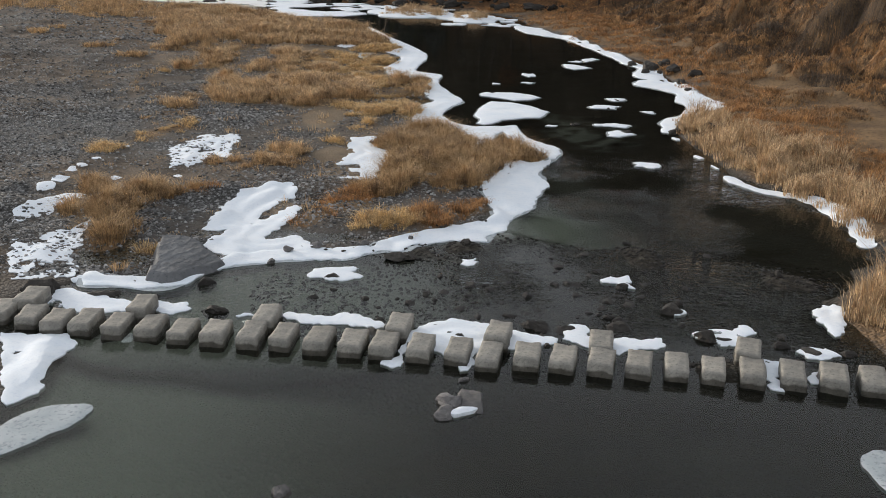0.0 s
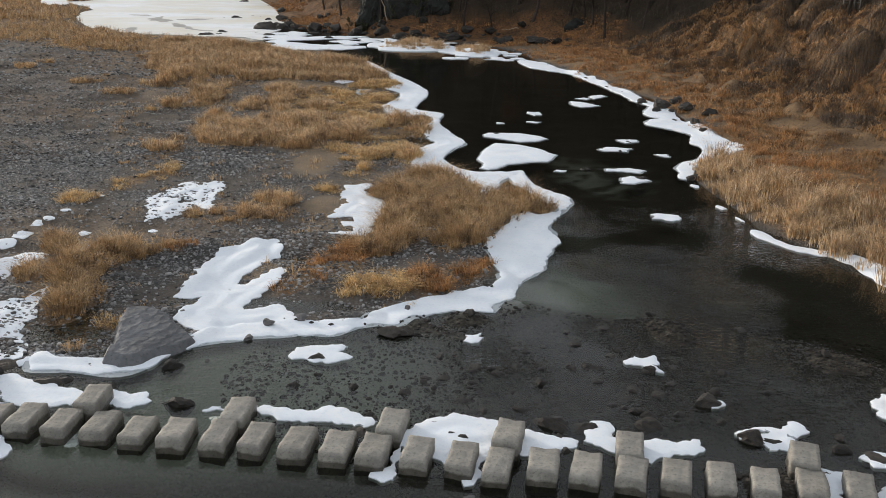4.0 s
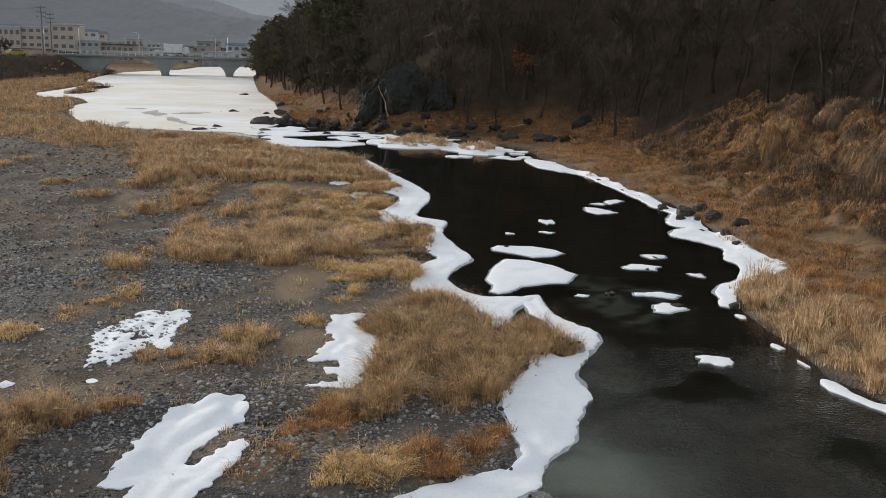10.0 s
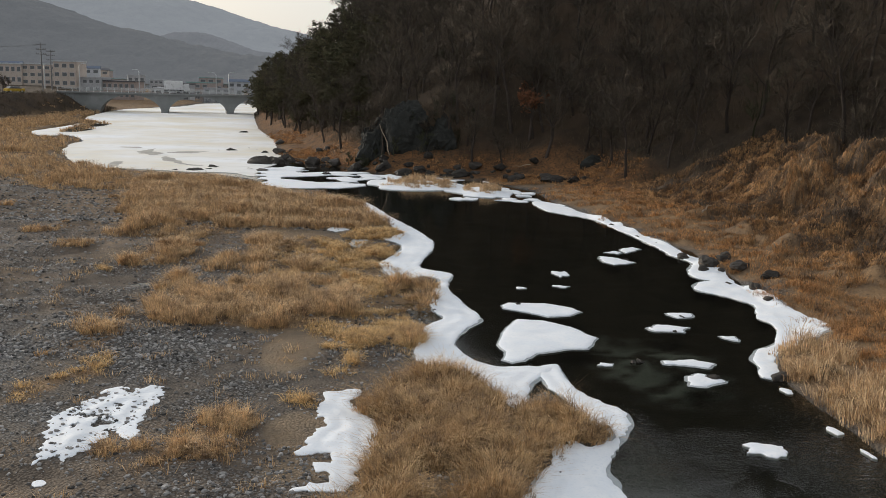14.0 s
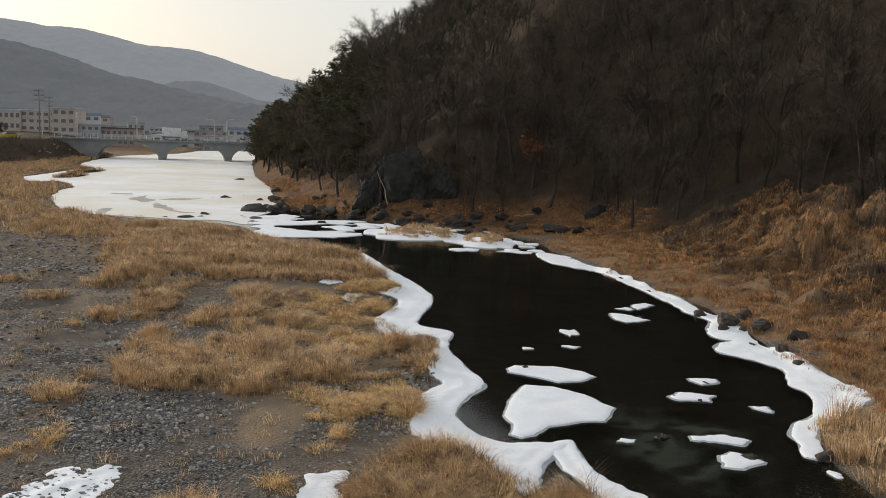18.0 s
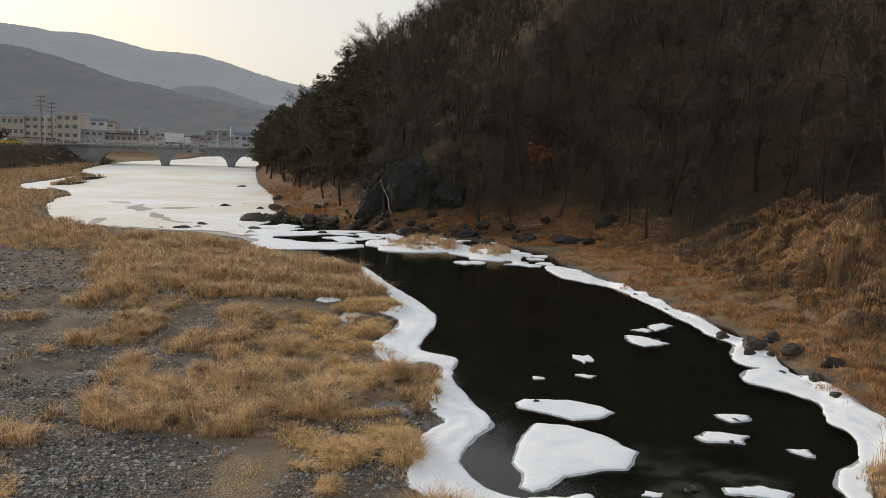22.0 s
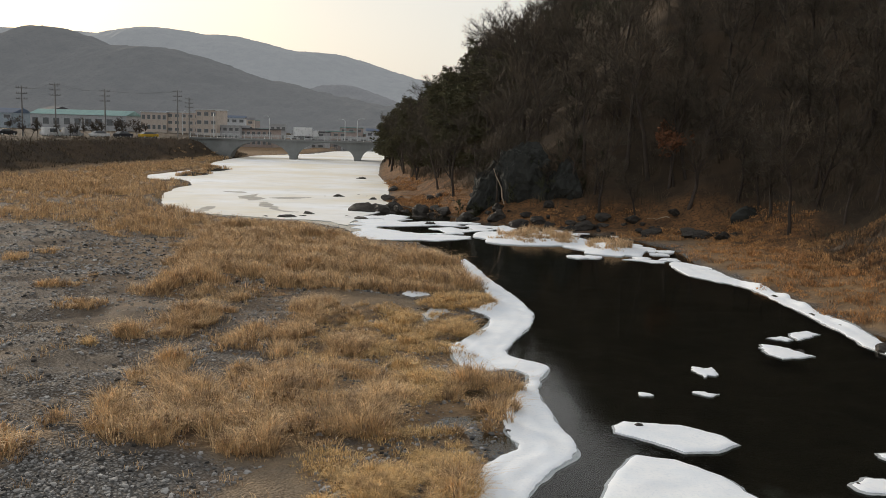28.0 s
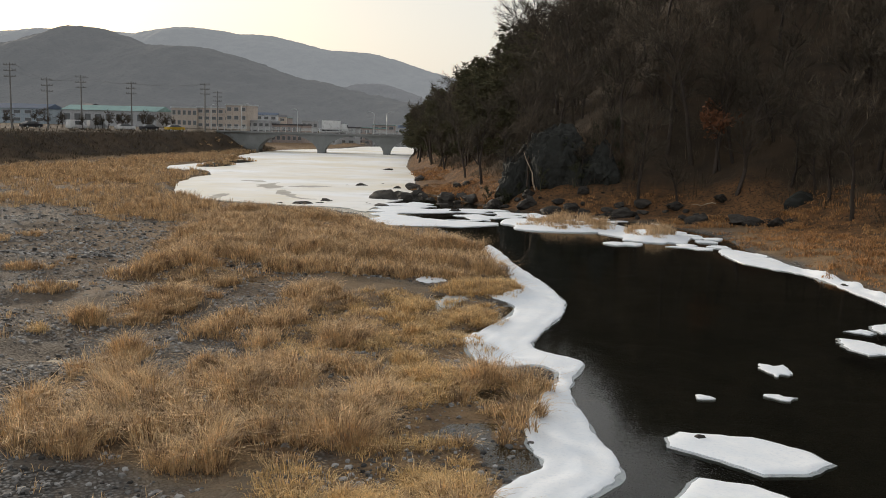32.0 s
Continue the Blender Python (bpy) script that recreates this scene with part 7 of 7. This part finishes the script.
def wheel(parent, x, y):
    ob = new("wheel", WHEEL)
    ob.parent, ob.location = parent, (x, y, 0.33)
    hub = new("rim", RIM)
    hub.parent = ob


def car(x, y, z, spin, colour, van):
    root = empty("parked_van" if van else "parked_car", pose(x, y, z, 0, 0, spin), ("white", "silver", "dark", "yellow")[colour] + (" van" if van else " car") + " standing on the embankment road", "van" if van else "car", "vehicles on the road")
    hi = 2.0 if van else 1.42
    block("body", (-2.2, 2.2, -0.85, 0.85, 0.3, 0.95), PAINTS[colour], root, bevel=0.12)
    bm = bmesh.new()
    v = [bm.verts.new(p) for s in (-0.78, 0.78) for p in ((-2.1 if van else -1.7, s, 0.93), (1.5, s, 0.93), (0.95 if van else 0.6, s * 0.85, hi), (-2.0 if van else -1.1, s * 0.85, hi))]
    for f in ((3, 2, 1, 0), (4, 5, 6, 7), (0, 1, 5, 4), (1, 2, 6, 5), (2, 3, 7, 6), (3, 0, 4, 7)):
        bm.faces.new([v[i] for i in f])
    part("cabin", bm, PAINTS[colour] if van else M_GLASS, root)
    block("side_window", (-0.9, 0.8, -0.80, -0.70, 1.0, hi - 0.22), M_GLASS, root)
    for wx in (-1.35, 1.35):
        for wy in (-0.78, 0.78):
            wheel(root, wx, wy)


def truck(x, y, z, spin):
    root = empty("truck", pose(x, y, z, 0, 0, spin), "white box truck crossing the bridge", "truck")
    block("cargo_box", (-3.0, 1.6, -1.1, 1.1, 0.8, 3.0), PAINTS[0], root, bevel=0.05)
    block("cab", (1.7, 3.3, -1.0, 1.0, 0.5, 2.3), PAINTS[0], root, bevel=0.15)
    block("windscreen", (3.0, 3.32, -0.85, 0.85, 1.4, 2.1), M_GLASS, root)
    for wx in (-2.0, 2.4):
        for wy in (-0.95, 0.95):
            wheel(root, wx, wy)
    block("chassis", (-3.0, 3.2, -0.5, 0.5, 0.45, 0.8), M_TYRE, root)


truck(-66.5, 238.4, 4.93, 15)
for k, (x, y) in enumerate([(-118, 188), (-121, 182), (-101, 197), (-98, 200), (-94, 204), (-90.5, 208), (-87.5, 214), (-127, 176), (-109, 193), (-132, 172), (-105, 203)]):
    car(x - 9.0, y, float(height(x - 9.0, y)[0]) + 0.02, 55 + (k % 3) * 6, (0, 0, 0, 1, 0, 2, 3, 1, 2, 0, 1)[k], k in (2, 3))
street = [tree_thing(bare_tree(950 + k, 4.6), M_TWIG, "small bare street tree on top of the embankment", "street trees", "street_tree") for k in range(2)]
for k in range(34):
    u = k / 33
    x, y = np.interp(u, [0, 0.55, 1], [-136, -106, -104]) + trng.normal(0, 1.2), np.interp(u, [0, 0.55, 1], [165, 196, 228]) + trng.normal(0, 1.5)
    plant(street[k % 2], float(x), float(y), float(trng.uniform(0.55, 0.85)), float(trng.uniform(0, 360)))
# rail at the viewpoint on the bank's top
fence = empty("fence", pose(31.0, 64.5, float(height(31.0, 64.5)[0]), 0, 0, 20) @ Matrix.Diagonal((0.6, 0.6, 0.6, 1)), "short grey rail fence on top of the bank", "fence")
for k in range(4):
    block("post", (k * 0.9 - 0.05, k * 0.9 + 0.05, -0.05, 0.05, -0.2, 1.1), M_POLE, fence)
for z in (0.5, 1.0):
    block("rail", (-0.05, 2.75, -0.09, -0.052, z, z + 0.08), M_POLE, fence)


# ---- far ridges ----
def ridge(name, crest, y, depth, material, label, seed):
    """A wooded ridge: crest heights along x at distance y, falling away to both sides."""
    cx, cz = np.array(crest, float).T
    xs = np.linspace(cx[0], cx[-1], 520)
    top = np.interp(xs, cx, cz)
    k = np.ones(9) / 9
    top = np.convolve(np.pad(top, 4, "edge"), k, "valid")
    vs = np.linspace(-1, 1, 41)
    gx, gv = np.meshgrid(xs, vs)
    shape = np.cos(gv * np.pi / 2) ** 1.15
    gz = np.tile(top, (41, 1)) * shape + (40 * (fbm(gx, gv * depth, 170, seed) - 0.5) + 9 * (fbm(gx, gv * depth, 24, seed + 4) - 0.5)) * np.sqrt(1 - gv**2) * np.clip(np.abs(gv) * 3, 0.22, 1)
    # crowns of the woods roughen the slopes and the skyline
    gz = gz + 3.0 * (hash2(np.round(gx / 4), np.round(gv * 40), seed) - 0.5) * np.sqrt(1 - gv**2)
    verts = np.stack([gx.ravel(), (y + gv * depth).ravel(), gz.ravel() - 2], -1)
    n = len(xs)
    i, j = np.meshgrid(np.arange(40), np.arange(n - 1), indexing="ij")
    a = (i * n + j).ravel()
    solid(name, fast_mesh(name, verts, np.stack([a, a + 1, a + n + 1, a + n], -1), True), material, None, label, "hills", "", "structure")


# wooded slopes with the haze of distance painted in as an even glow
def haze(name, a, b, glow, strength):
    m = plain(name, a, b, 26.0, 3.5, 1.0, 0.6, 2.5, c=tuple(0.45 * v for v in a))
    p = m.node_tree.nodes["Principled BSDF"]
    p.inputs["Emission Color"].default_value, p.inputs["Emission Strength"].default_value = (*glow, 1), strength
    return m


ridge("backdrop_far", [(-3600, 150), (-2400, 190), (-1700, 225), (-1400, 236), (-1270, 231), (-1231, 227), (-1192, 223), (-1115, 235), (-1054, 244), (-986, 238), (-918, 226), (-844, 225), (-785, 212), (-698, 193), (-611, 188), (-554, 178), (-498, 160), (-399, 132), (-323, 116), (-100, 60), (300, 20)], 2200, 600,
      haze("far_woods_haze", (0.07, 0.07, 0.07), (0.10, 0.10, 0.096), (0.465, 0.475, 0.475), 0.52), "hazy blue-grey wooded ridge on the skyline", 5)
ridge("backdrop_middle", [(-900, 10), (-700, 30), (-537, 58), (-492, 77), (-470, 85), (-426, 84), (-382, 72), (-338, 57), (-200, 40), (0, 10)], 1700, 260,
      haze("middle_woods_haze", (0.05, 0.05, 0.052), (0.08, 0.08, 0.08), (0.45, 0.45, 0.45), 0.37), "low hazy wooded spur at the end of the valley", 8)
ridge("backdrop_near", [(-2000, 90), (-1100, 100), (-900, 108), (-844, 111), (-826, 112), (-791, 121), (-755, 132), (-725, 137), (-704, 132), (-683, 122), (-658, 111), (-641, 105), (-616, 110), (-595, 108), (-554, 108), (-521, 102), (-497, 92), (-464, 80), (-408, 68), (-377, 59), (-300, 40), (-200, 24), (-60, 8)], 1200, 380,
      haze("near_woods_haze", (0.045, 0.042, 0.038), (0.068, 0.063, 0.057), (0.40, 0.415, 0.42), 0.28), "hazy dark wooded hill behind the town", 6)
